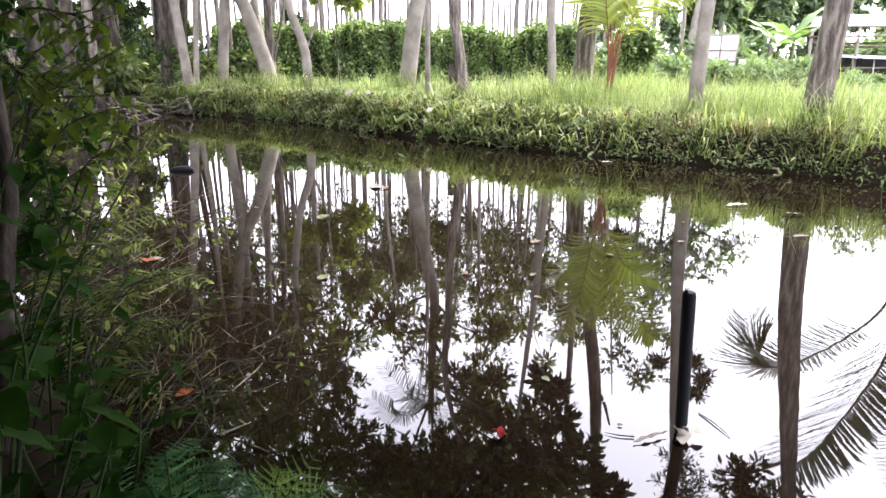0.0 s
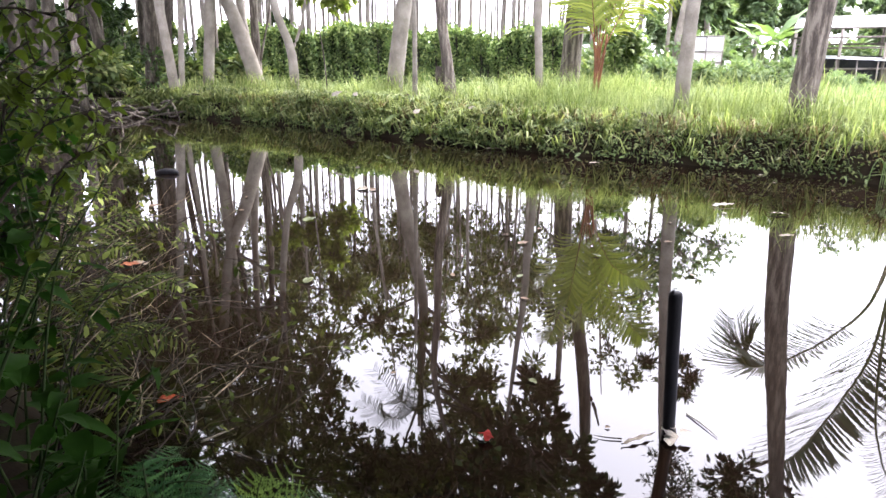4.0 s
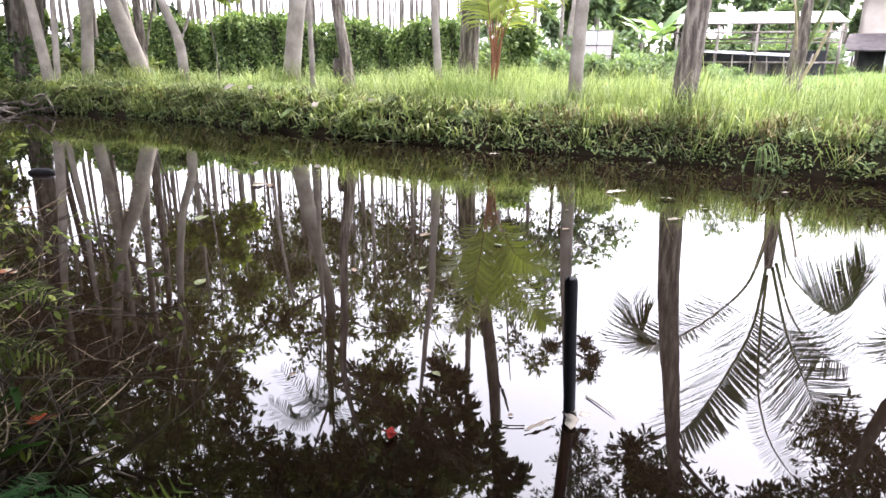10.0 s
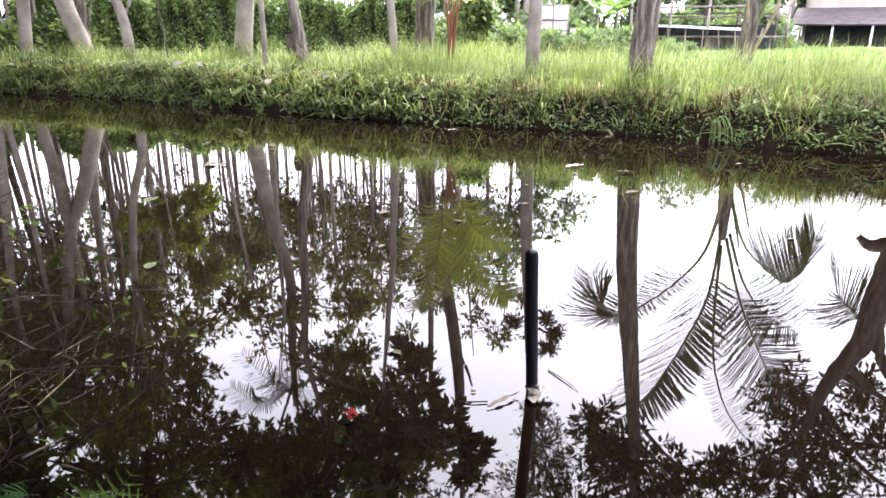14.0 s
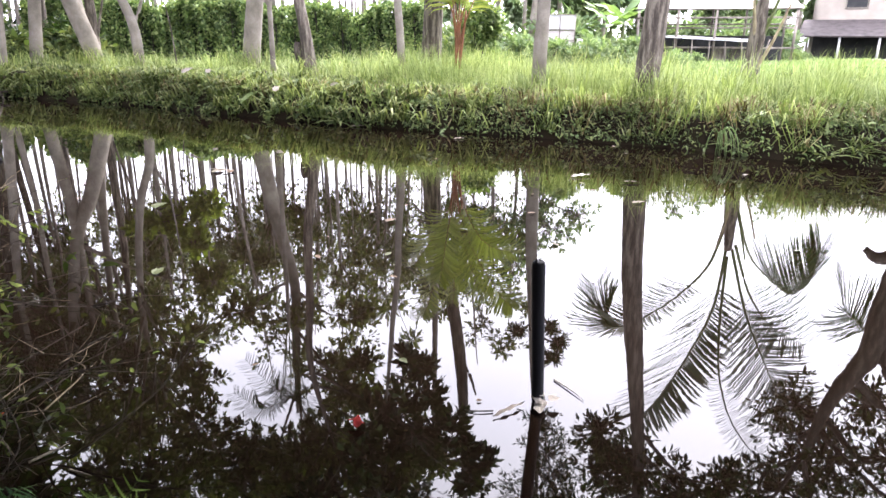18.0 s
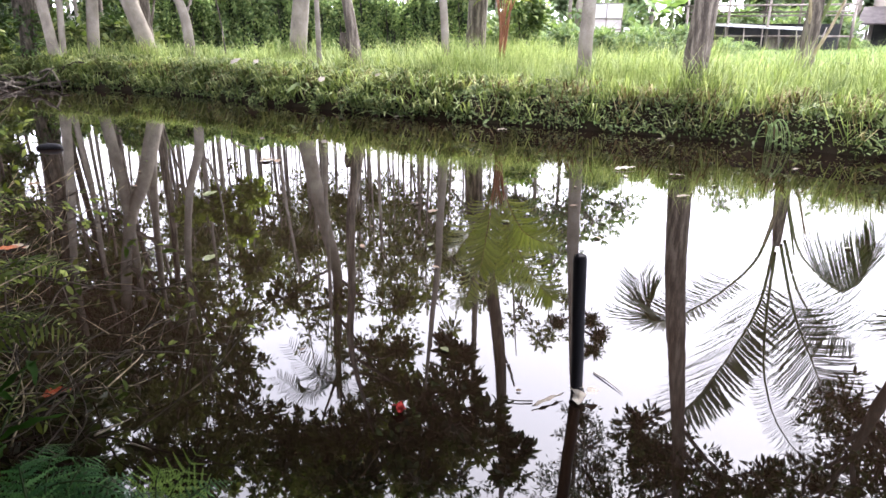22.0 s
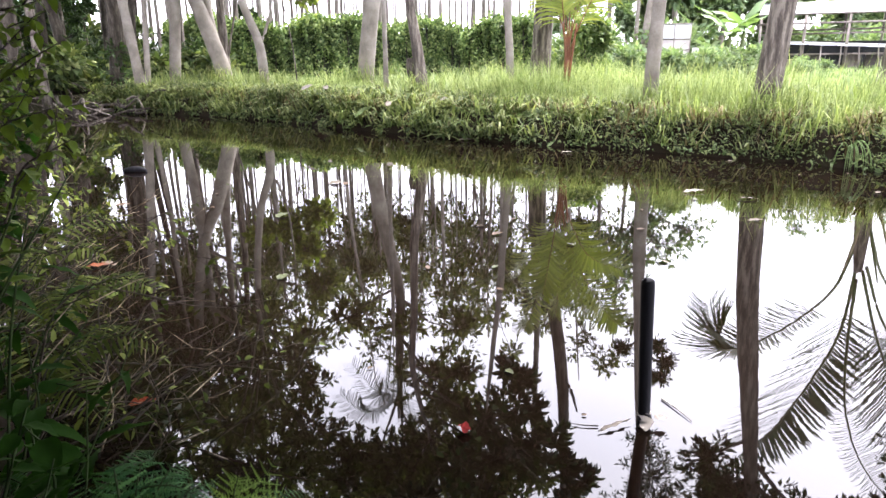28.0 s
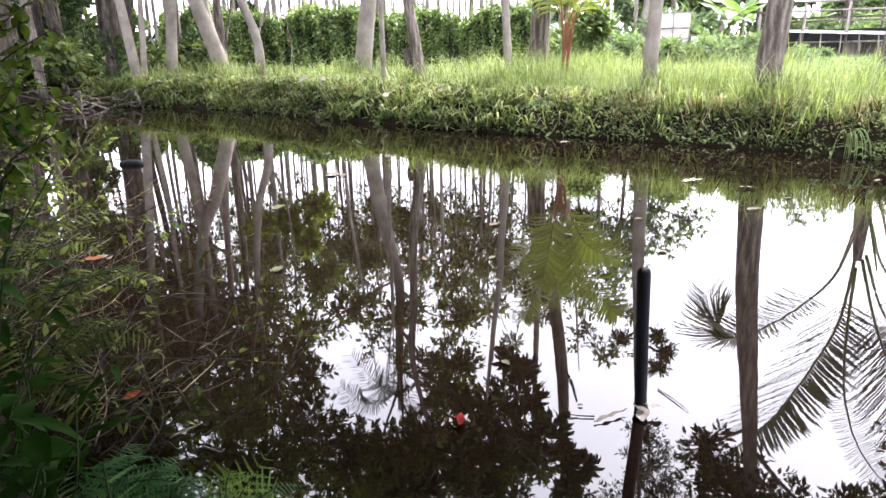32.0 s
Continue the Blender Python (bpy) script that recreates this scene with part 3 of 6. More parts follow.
def palm(base, label, fronds, length, count, leaf_mat, stalk_mat, stem=(), category="palm tree", **more):
    base = np.asarray(base, float)
    root = thing("palm_tree", base, label, category)
    for pts, radii, m in stem:
        put("stem", tube(curve(np.asarray(pts, float) - base, 14), radii, 10, 0.04), m, root)
    for f in fronds:
        frond(np.asarray(f, float) - base, length, count, root, leaf_mat, stalk_mat, **more)
    return root


PALE_STALK = solid("dry_palm_stalk", [(0.3, (0.17, 0.14, 0.08)), (0.7, (0.34, 0.29, 0.18))], 8.0, 0.7, 0.3)
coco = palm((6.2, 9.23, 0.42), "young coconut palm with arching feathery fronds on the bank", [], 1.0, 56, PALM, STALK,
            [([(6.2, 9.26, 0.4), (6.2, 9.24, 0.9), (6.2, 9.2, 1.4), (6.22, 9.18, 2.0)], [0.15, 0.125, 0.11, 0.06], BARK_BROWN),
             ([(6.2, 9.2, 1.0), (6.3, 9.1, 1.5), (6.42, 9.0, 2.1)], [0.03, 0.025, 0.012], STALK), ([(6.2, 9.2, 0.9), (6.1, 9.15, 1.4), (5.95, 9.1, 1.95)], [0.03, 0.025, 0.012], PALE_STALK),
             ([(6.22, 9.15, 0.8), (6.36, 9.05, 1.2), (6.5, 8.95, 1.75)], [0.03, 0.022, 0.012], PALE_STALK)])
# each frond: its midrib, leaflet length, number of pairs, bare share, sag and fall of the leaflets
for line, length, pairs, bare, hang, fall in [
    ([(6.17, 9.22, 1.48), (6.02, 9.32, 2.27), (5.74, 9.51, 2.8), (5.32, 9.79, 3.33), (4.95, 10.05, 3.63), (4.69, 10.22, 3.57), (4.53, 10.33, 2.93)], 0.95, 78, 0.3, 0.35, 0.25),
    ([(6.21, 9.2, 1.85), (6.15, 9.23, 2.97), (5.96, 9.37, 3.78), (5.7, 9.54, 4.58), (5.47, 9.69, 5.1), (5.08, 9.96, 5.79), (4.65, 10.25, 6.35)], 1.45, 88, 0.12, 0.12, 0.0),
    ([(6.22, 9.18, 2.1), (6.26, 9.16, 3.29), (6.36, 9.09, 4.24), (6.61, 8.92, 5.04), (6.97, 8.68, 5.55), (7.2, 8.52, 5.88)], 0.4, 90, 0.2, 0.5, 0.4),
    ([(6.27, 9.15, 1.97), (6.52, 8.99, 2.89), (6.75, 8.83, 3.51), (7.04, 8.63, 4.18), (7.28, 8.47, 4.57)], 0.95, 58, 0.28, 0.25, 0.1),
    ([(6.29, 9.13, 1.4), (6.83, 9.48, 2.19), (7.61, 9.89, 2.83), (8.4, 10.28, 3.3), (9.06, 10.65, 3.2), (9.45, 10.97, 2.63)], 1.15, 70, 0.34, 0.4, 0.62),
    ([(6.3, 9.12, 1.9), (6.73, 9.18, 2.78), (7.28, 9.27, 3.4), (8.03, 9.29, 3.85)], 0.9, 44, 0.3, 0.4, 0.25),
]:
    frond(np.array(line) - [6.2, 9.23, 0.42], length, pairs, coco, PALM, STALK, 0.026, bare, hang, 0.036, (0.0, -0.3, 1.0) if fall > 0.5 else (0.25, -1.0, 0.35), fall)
palm((10.3, 8.6, 0.42), "small palm with drooping fronds behind a dark trunk", [
    [(10.3, 8.6, 1.9), (10.0, 8.9, 2.8), (9.69, 9.65, 3.8), (9.8, 10.11, 3.89), (9.87, 10.59, 3.74), (10.04, 10.99, 3.17)],
    [(10.3, 8.6, 1.9), (10.2, 8.8, 3.0), (10.0, 9.2, 3.9), (9.6, 9.7, 4.6)]], 0.95, 56, PALM, STALK, [([(10.32, 8.58, 0.4), (10.3, 8.6, 2.1)], [0.1, 0.06], BARK_BROWN)], r=0.02, bare=0.3, hang=0.4, width=0.036, fall=0.25)
RED = [
    [(2.07, 10.8, 0.9), (2.06, 10.81, 1.5), (1.95, 10.83, 2.1), (1.68, 10.87, 3.2), (1.55, 10.89, 3.6)],
    [(2.08, 10.8, 0.9), (2.09, 10.8, 1.5), (2.11, 10.8, 2.3), (2.07, 10.75, 3.3)],
    [(2.1, 10.8, 0.9), (2.14, 10.8, 1.5), (2.39, 10.74, 2.3), (2.86, 10.62, 3.1), (3.12, 10.55, 3.4)],
    [(2.1, 10.8, 0.9), (2.18, 10.78, 1.4), (2.56, 10.7, 2.15), (3.12, 10.55, 2.37)],
    [(2.06, 10.8, 0.9), (2.03, 10.81, 1.45), (1.72, 10.87, 2.1), (1.4, 10.91, 2.6)],
    [(2.1, 10.8, 0.9), (2.12, 10.8, 1.5), (2.3, 10.76, 2.4), (2.6, 10.69, 3.3)],
    [(2.05, 10.8, 0.9), (2.0, 10.7, 1.5), (1.85, 10.5, 2.3), (1.75, 10.3, 2.7)],
]
palm((2.08, 10.8, 0.42), "young palm with orange-red stalks and yellow-green fronds", RED, 0.55, 44, PALM_YOUNG, STALK_RED,
     [([(2.08, 10.82, 0.4), (2.06, 10.81, 0.7), (2.09, 10.8, 1.05)], [0.05, 0.035, 0.02], STALK_RED),
      ([(2.1, 10.8, 0.7), (2.15, 10.79, 1.1), (2.2, 10.78, 1.6)], [0.022, 0.02, 0.014], STALK_RED),
      ([(2.06, 10.8, 0.7), (2.05, 10.8, 1.15), (1.99, 10.8, 1.6)], [0.022, 0.019, 0.014], STALK_RED)], r=0.014, bare=0.42, hang=0.8, width=0.06)
palm((-0.9, 12.3, 0.45), "slim tall palm with pale feathery fronds among leaves", [
    [(-0.9, 12.1, 4.0), (-1.05, 12.02, 5.0), (-1.18, 12.02, 5.5), (-1.75, 11.94, 4.75)],
    [(-0.9, 12.1, 4.0), (-0.93, 12.04, 5.2), (-0.96, 12.04, 5.7), (-0.9, 12.0, 4.95)],
    [(-0.88, 12.1, 4.0), (-0.7, 12.05, 5.4), (-0.45, 12.07, 6.18), (0.26, 12.08, 5.61)],
    [(-0.92, 12.1, 4.0), (-1.1, 12.04, 5.5), (-1.51, 11.98, 5.86), (-2.01, 11.9, 5.41)]], 0.45, 36, PALM, STALK, [([(-0.9, 12.3, 0.4), (-0.9, 12.2, 2.0), (-0.9, 12.1, 4.2)], [0.05, 0.04, 0.035], BARK_PALE)], r=0.014, bare=0.4, hang=0.1)


# ---- far plantation, left wood, hedge ----
def wood_tree(height, clumps, r, leaf, per, bark, foliage, label, lean=0.3, group="plantation trees", twigs=30, low=0.6):
    """A slim plantation tree with a high open crown, built at the origin."""
    root = thing("tree", (0, 0, 0), label, "tree", group)
    top = rng.normal(size=2) * lean
    line = curve([(0, 0, -0.2), (top[0] * 0.2, top[1] * 0.1, height * 0.35), (top[0] * 0.3, top[1] * 0.8, height * 0.7), (top[0], top[1], height)], 16)
    put("trunk", tube(line, [r * 1.15, r, r * 0.8, r * 0.3], 8, 0.02), bark, root)
    leaves, sticks = [], []
    for _ in range(clumps):
        h = rng.uniform(low, 1.0)
        a, out = rng.uniform(0, 6.28), rng.uniform(0.3, 1.0) * height * 0.16
        i = int(h * 0.8 * 15)
        c = line[i] + [math.cos(a) * out, math.sin(a) * out, height * 0.14]
        put("limb", tube([line[i], (line[i] + c) / 2 + [0, 0, 0.1], c], [r * 0.35, r * 0.12], 5), bark, root)
        lv, st = blob(c, rng.uniform(0.6, 1.1) * height * 0.085, twigs, per, *leaf, gather=0.4)
        leaves.append(lv)
        sticks += st[::3]
    put("crown", join(*leaves), foliage, root, smooth=False)
    return root


proto = [wood_tree(rng.uniform(9.5, 12), 10, rng.uniform(0.055, 0.085), (0.26, 0.42), 7, BARK_PALE, OPEN_CROWN, "slim plantation tree with a high open crown behind the hedge", twigs=13) for k in range(4)]
far_rng = random.Random(3)
spots = [(-13 + 2.5 * i + far_rng.uniform(-0.7, 0.7), 24.0 + 2.6 * k + far_rng.uniform(-0.9, 0.9)) for k in range(7) for i in range(9)]
spots = [(x, y) for x, y in spots if x < 7.2 + (y - 24) * 0.15]
used = 0
for x, y in spots:
    m = pose(x, y, 0.45, 0, 0, far_rng.uniform(0, 360)) @ Matrix.Scale(far_rng.uniform(0.85, 1.12), 4)
    if used < 4:
        proto[used].matrix_basis = m
    else:
        ob = copy_thing(proto[far_rng.randrange(4)], m)
        ob.matrix_basis = m
    used += 1

for k in range(64):
    y = 31 + 1.9 * (k % 8) + far_rng.uniform(-0.8, 0.8)
    x = -0.33 * y + (k // 8 + far_rng.uniform(0.1, 0.9)) * (0.056 * y)
    m = pose(x, y, 0.45, 0, 0, far_rng.uniform(0, 360)) @ Matrix.Diagonal((0.8, 0.8, far_rng.uniform(0.9, 1.15), 1))
    if k == 0:
        sparse = wood_tree(10.5, 3, 0.06, (0.22, 0.42), 6, BARK_PALE, OPEN_CROWN, "bare-stemmed plantation tree with a thin crown far behind the hedge", twigs=7, low=0.85)
        sparse.matrix_basis = m
    else:
        copy_thing(sparse, m).matrix_basis = m

dark = [wood_tree(rng.uniform(8.5, 11), 11, rng.uniform(0.06, 0.13), (0.22, 0.45), 9, (BARK_DARK, BARK_BROWN, BARK_DARK)[k], CROWN, "crowded wood tree with dense dark leaves", 0.5, "wood by the pond", 34, 0.72) for k in range(3)]
left_spots = [(-7.4, 10.7, 1), (-6.05, 9.15, 0), (-7.9, 12.7, 2), (-8.0, 13.9, 1), (-9.4, 14.8, 0), (-8.6, 16.2, 2), (-9.9, 16.6, 1), (-7.9, 17.6, 0), (-9.0, 18.8, 2), (-10.6, 18.6, 1), (-11.2, 15.6, 2), (-12.4, 17.4, 0),
              (-10.4, 12.2, 1), (-11.8, 13.6, 0), (-9.6, 9.6, 2), (-11.5, 10.6, 1), (-8.2, 8.6, 0), (-6.9, 7.2, 2), (-8.8, 6.4, 1), (-5.6, 5.6, 1), (-7.0, 4.4, 0), (-4.6, 3.4, 2), (-9.2, 20.8, 0), (-11.6, 20.4, 2), (-13.2, 19.2, 1), (-14.5, 15.5, 2), (-13.6, 12.2, 0), (-7.2, 19.6, 1), (-14.5, 22, 0), (-12.2, 23, 2), (-10.4, 22.4, 1)]
for n, (x, y, k) in enumerate(left_spots):
    m = pose(x, y, 0.35, far_rng.uniform(-5, 5), far_rng.uniform(-5, 5), far_rng.uniform(0, 360)) @ Matrix.Scale(far_rng.uniform(0.8, 1.15), 4)
    if n < 3:
        dark[k].matrix_basis = m
    else:
        ob = copy_thing(dark[k], m)
        ob.matrix_basis = m


back_wood = [(-8.4 - 1.35 * (i % 7) + far_rng.uniform(-0.5, 0.5), 24.5 + 2.2 * (i // 7) + far_rng.uniform(-0.6, 0.6)) for i in range(28)]
for x, y in [p for p in back_wood if p[0] < -13.2]:
    m = pose(x, y, 0.35, far_rng.uniform(-4, 4), far_rng.uniform(-4, 4), far_rng.uniform(0, 360)) @ Matrix.Scale(far_rng.uniform(0.8, 1.1), 4)
    copy_thing(dark[far_rng.randrange(3)], m).matrix_basis = m


def shrub(r, h, count, leaf, foliage, label, group="undergrowth", category="shrub"):
    """A leafy shrub at the origin: stems fanning out, leaves over a lumpy outline."""
    root = thing("shrub", (0, 0, 0), label, category, group)
    leaves = []
    for _ in range(7):
        a, q = rng.uniform(0, 6.28), rng.uniform(0.1, 0.7) * r
        c = np.array([math.cos(a) * q, math.sin(a) * q, h * rng.uniform(0.3, 0.85)])
        put("stem", tube(curve([(0, 0, -0.1), c * [0.4, 0.4, 0.5], c], 8), [0.02, 0.008], 5), BARK_DARK, root)
        leaves.append(blob(c, r * 0.5, count // 7 // 9, 9, *leaf)[0])
    put("foliage", join(*leaves), foliage, root, smooth=False)
    return root


bush_proto = [shrub(0.8, 1.3, 1000, (0.16, 0.42), CROWN, "dark leafy shrub under the wood trees"), shrub(0.7, 0.9, 900, (0.2, 0.5), WEED, "broad-leaved green shrub at the foot of the trees")]
for n in range(76):
    if n >= 40:
        x, y = -8.6 - far_rng.uniform(0, 10), 19 + far_rng.uniform(0, 9)
    elif n < 14:
        x, y = -9.8 + far_rng.uniform(-0.8, 1.4), 11.3 + n * 0.65
    elif n < 22:
        x, y = -8.6 + (n - 14) * 0.42, 17.4 + far_rng.uniform(-0.8, 2.2)
    else:
        x, y = -13.5 + far_rng.uniform(-3, 5), 12 + far_rng.uniform(0, 11)
    if in_pond(np.array([x]), np.array([y]))[0]:
        y, x = 15.9 + far_rng.uniform(0, 1), -8.6 - far_rng.uniform(0, 2)
    m = pose(x, y, 0.25, 0, 0, far_rng.uniform(0, 360)) @ Matrix.Scale(far_rng.uniform(0.7, 1.25) * (1.0 if n < 40 else 2.0 if x < -11.5 else 1.15), 4)
    if n < 2:
        bush_proto[n].matrix_basis = m
    else:
        copy_thing(bush_proto[n % 2], m).matrix_basis = m


# low spreading trees under the wood, open below
under = [wood_tree(4.0, 9, 0.045, (0.17, 0.5), 9, BARK_BROWN, f, "low spreading tree under the tall wood trees", 0.5, "understorey trees", 22, 0.5) for f in (CROWN, HEDGE)]
under_spots = [(-9.6, 17.7), (-10.9, 17.0), (-12.2, 18.6), (-11.6, 21.4), (-13.4, 20.2), (-12.8, 16.2), (-14.6, 18.0), (-11.2, 14.9), (-13.6, 14.4), (-12.6, 22.8)]
under_spots += [(-7.4, 27.5), (-5.6, 29.0), (-8.8, 29.5), (-3.4, 30.5), (-9.6, 17.7), (-8.8, 21.0), (-10.2, 20.2), (-7.7, 23.4), (-12.4, 15.6), (-14.0, 16.4)]
for n, (x, y) in enumerate(under_spots):
    m = pose(x, y, 0.35, 0, 0, far_rng.uniform(0, 360)) @ Matrix.Scale(far_rng.uniform(0.75, 1.1) * (1.0 if x / y < -0.52 else 0.68), 4)
    if n < 2:
        under[n].matrix_basis = m
    else:
        copy_thing(under[n % 2], m).matrix_basis = m


def hedge(x0, x1, y0, y1, h, depth, count, label, lump=0.26):
    """A clipped climbing hedge: a dark sheet for its inner shade, upright stems, and a coat of leaves with an uneven
    top.
    """
    base = ((x0 + x1) / 2, (y0 + y1) / 2, 0.4)
    root = thing("hedge", base, label, "hedge")
    L = math.hypot(x1 - x0, y1 - y0)
    ax, nx = np.array([(x1 - x0) / L, (y1 - y0) / L, 0]), np.array([(y1 - y0) / L, -(x1 - x0) / L, 0])
    n = int(L / 0.25)
    u = np.linspace(-L / 2, L / 2, n)
    top = h - 0.18 + lump * (np.sin(u * 1.7) * 0.5 + np.sin(u * 4.1 + 1) * 0.35)
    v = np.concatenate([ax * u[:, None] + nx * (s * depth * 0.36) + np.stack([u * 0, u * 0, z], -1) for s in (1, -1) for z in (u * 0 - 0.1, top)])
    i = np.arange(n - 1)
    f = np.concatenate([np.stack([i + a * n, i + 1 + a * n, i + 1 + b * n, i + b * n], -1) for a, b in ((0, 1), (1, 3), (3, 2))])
    # near-black sheet paints the shade deep between the leaves
    put("inner_shade", (v, f), HEDGE_SHADE, root)
    for k in np.linspace(-L / 2 + 0.2, L / 2 - 0.2, max(3, int(L / 0.3))):
        p = ax * (k + rng.normal() * 0.05) + nx * depth * 0.44
        put("stem", tube(curve([p + [0, 0, -0.1], p + ax * 0.04 + [0, 0, h * 0.5], p + [0, 0, h * 0.95]], 6), [0.02, 0.012], 5), BARK_DARK, root)
    uu = rng.uniform(-L / 2, L / 2, count)
    zz = rng.uniform(0.0, 1.0, count) ** 0.85
    hh = h + lump * (np.sin(uu * 1.7) * 0.5 + np.sin(uu * 4.1 + 1) * 0.35)
    face = rng.uniform(0, 1, count)
    deep = np.where(face < 0.75, depth * (0.40 + 0.09 * np.sin(uu * 5 + zz * 7) + 0.11 * np.sin(uu * 14 + 2 * np.sin(uu * 3.1))) + rng.normal(size=count) * 0.05, rng.uniform(-0.5, 0.5, count) * depth)
    z = np.where(face < 0.75, zz * hh, hh - 0.08 + np.abs(rng.normal(size=count)) * 0.12)
    at = ax * uu[:, None] + nx * deep[:, None] + np.stack([uu * 0, uu * 0, z], -1)
    out = unit(nx + ball_dirs(count) * 0.9 - [0, 0, 0.5])
    ln = rng.uniform(0.06, 0.14, count)
    put("foliage", leaf_cards(at, out, unit(nx + ball_dirs(count) * 0.6), ln, ln * 0.6, 0.15, 0.2), HEDGE, root, smooth=False)
    return root


hedge(-8.0, 0.2, 20.6, 21.0, 1.68, 0.7, 22000, "tall dense green hedge of climbing leaves along the lawn")
hedge(0.2, 3.0, 21.0, 19.0, 1.55, 0.8, 8000, "loose bushy green hedge with an uneven top", 0.28)
round_bush = shrub(0.75, 1.5, 2600, (0.12, 0.55), HEDGE, "rounded bright green bush behind the red-stalked palm", "", "bush")
round_bush.matrix_basis = pose(3.05, 13.7, 0.42, 0, 0, 20) @ Matrix.Scale(1.05, 4)


# ---- unseen trees and undergrowth added to shade the near bank, beside and behind the viewer ----
def shade_tree(height, reach, clumps, label):
    """A low broad tree with a close dark crown, added out of view for shade, built at the origin."""
    root = thing("tree", (0, 0, 0), label, "tree", "trees of the near bank")
    line = curve([(0, 0, -0.2), (0.1, 0.05, height * 0.4), (0.05, 0.2, height * 0.75), (0.0, 0.1, height)], 14)
    put("trunk", tube(line, [0.14, 0.12, 0.09, 0.04], 10, 0.03), BARK_DARK, root)
    leaves = []
    for k in range(clumps):
        a, q, h = k * 2.4, reach * math.sqrt((k + 0.5) / clumps), height * (0.55 + 0.45 * rng.uniform())
        c = np.array([math.cos(a) * q, math.sin(a) * q, h])
        put("limb", tube(curve([line[6], (line[8] + c) / 2 + [0, 0, 0.2], c], 8), [0.05, 0.015], 6), BARK_DARK, root)
        leaves.append(blob(c, 0.95, 70, 10, 0.26, 0.55, 0.3)[0])
    put("crown", join(*leaves), CROWN, root, smooth=False)
    return root


shade = shade_tree(4.4, 2.4, 26, "unseen broad tree added to shade the near bank")
shade_spots = [(-2.6, 1.0), (-3.6, 3.0), (-1.5, -0.3), (-4.7, 4.6), (-2.0, -1.6), (0.6, -2.4), (-5.0, -0.4), (-6.2, 4.6), (3.4, -4.4), (-1.2, -5.0), (-4.4, -4.2), (-7.6, 2.0)]
for n, (x, y) in enumerate(shade_spots):
    m = pose(x, y, 0.3, 0, 0, 77 * n) @ Matrix.Scale(1.0 + 0.06 * (n % 3), 4)
    if n == 0:
        shade.matrix_basis = m
    else:
        copy_thing(shade, m).matrix_basis = m
screen = shrub(1.0, 1.9, 2400, (0.2, 0.5), CROWN, "unseen dense undergrowth added behind the viewer to block light", "undergrowth of the near bank", "shrub")
screen_spots = [(-2.2, -0.2), (-1.4, -1.4), (-3.2, 1.6), (0.2, -1.9), (1.8, -2.2), (-2.8, -1.6), (-3.9, 0.4), (3.6, -3.0), (-0.6, -2.9)]
for n, (x, y) in enumerate(screen_spots):
    m = pose(x, y, 0.25, 0, 0, 51 * n)
    if n == 0:
        screen.matrix_basis = m
    else:
        copy_thing(screen, m).matrix_basis = m

# low boughs added above the view to shade the sitting place
low_boughs = [(-1.2, 1.6, 2.1, 0.7), (-0.6, 1.1, 2.2, 0.7), (-2.0, 2.4, 2.2, 0.8), (-1.5, 0.7, 2.0, 0.8), (-2.7, 3.2, 2.5, 0.9), (-0.4, 2.0, 2.6, 0.6), (-1.2, 2.6, 2.6, 0.7), (-3.3, 4.2, 2.8, 1.0),
              (0.4, 1.4, 2.7, 0.7), (1.0, 0.7, 2.6, 0.8), (0.2, 0.3, 2.4, 0.8), (-0.8, 0.1, 2.2, 0.8), (1.9, 0.1, 2.9, 0.9), (-2.3, 1.3, 2.4, 0.8), (-0.2, -0.8, 2.4, 0.9), (1.2, -0.7, 2.6, 0.9)]
tree([(-2.1, -0.5, 0.25), (-2.0, -0.3, 1.2), (-1.8, 0.1, 2.2), (-1.5, 0.6, 3.2), (-1.2, 0.9, 4.2)], [0.16, 0.14, 0.12, 0.09, 0.04], BARK_DARK, "unseen leaning tree with low boughs added to shade the near bank", low_boughs,
     leaf=(0.22, 0.55), density=2.4, group="trees of the near bank", limb_r=0.03)

# boughs over the pond edge, added above the view only to block light
hanging_boughs = [(0.5, 2.6, 2.45, 0.6), (1.2, 2.2, 2.4, 0.6), (-0.4, 3.0, 2.7, 0.6), (-1.3, 3.2, 2.8, 0.6), (2.0, 1.5, 2.5, 0.7), (0.1, 3.4, 3.5, 0.7), (1.3, 3.0, 3.4, 0.7), (-1.0, 3.8, 3.6, 0.7), (2.4, 2.3, 3.2, 0.8), (-2.0, 3.8, 3.4, 0.7), (3.0, 0.8, 2.8, 0.8), (-0.3, 2.4, 3.6, 0.8), (0.8, 1.6, 3.6, 0.8), (0.0, 2.2, 2.3, 0.45), (-0.5, 2.2, 2.5, 0.5), (0.5, 2.0, 2.2, 0.5), (-0.9, 2.7, 2.5, 0.5), (0.2, 2.7, 3.0, 0.6), (-0.4, 3.2, 3.3, 0.6), (0.8, 3.0, 3.2, 0.6), (-1.4, 3.4, 3.2, 0.6), (-1.7, 2.9, 2.6, 0.5), (0.9, 3.7, 4.4, 0.8), (-0.2, 4.0, 4.5, 0.8), (-1.2, 4.2, 4.6, 0.8), (1.9, 3.2, 4.3, 0.8)]
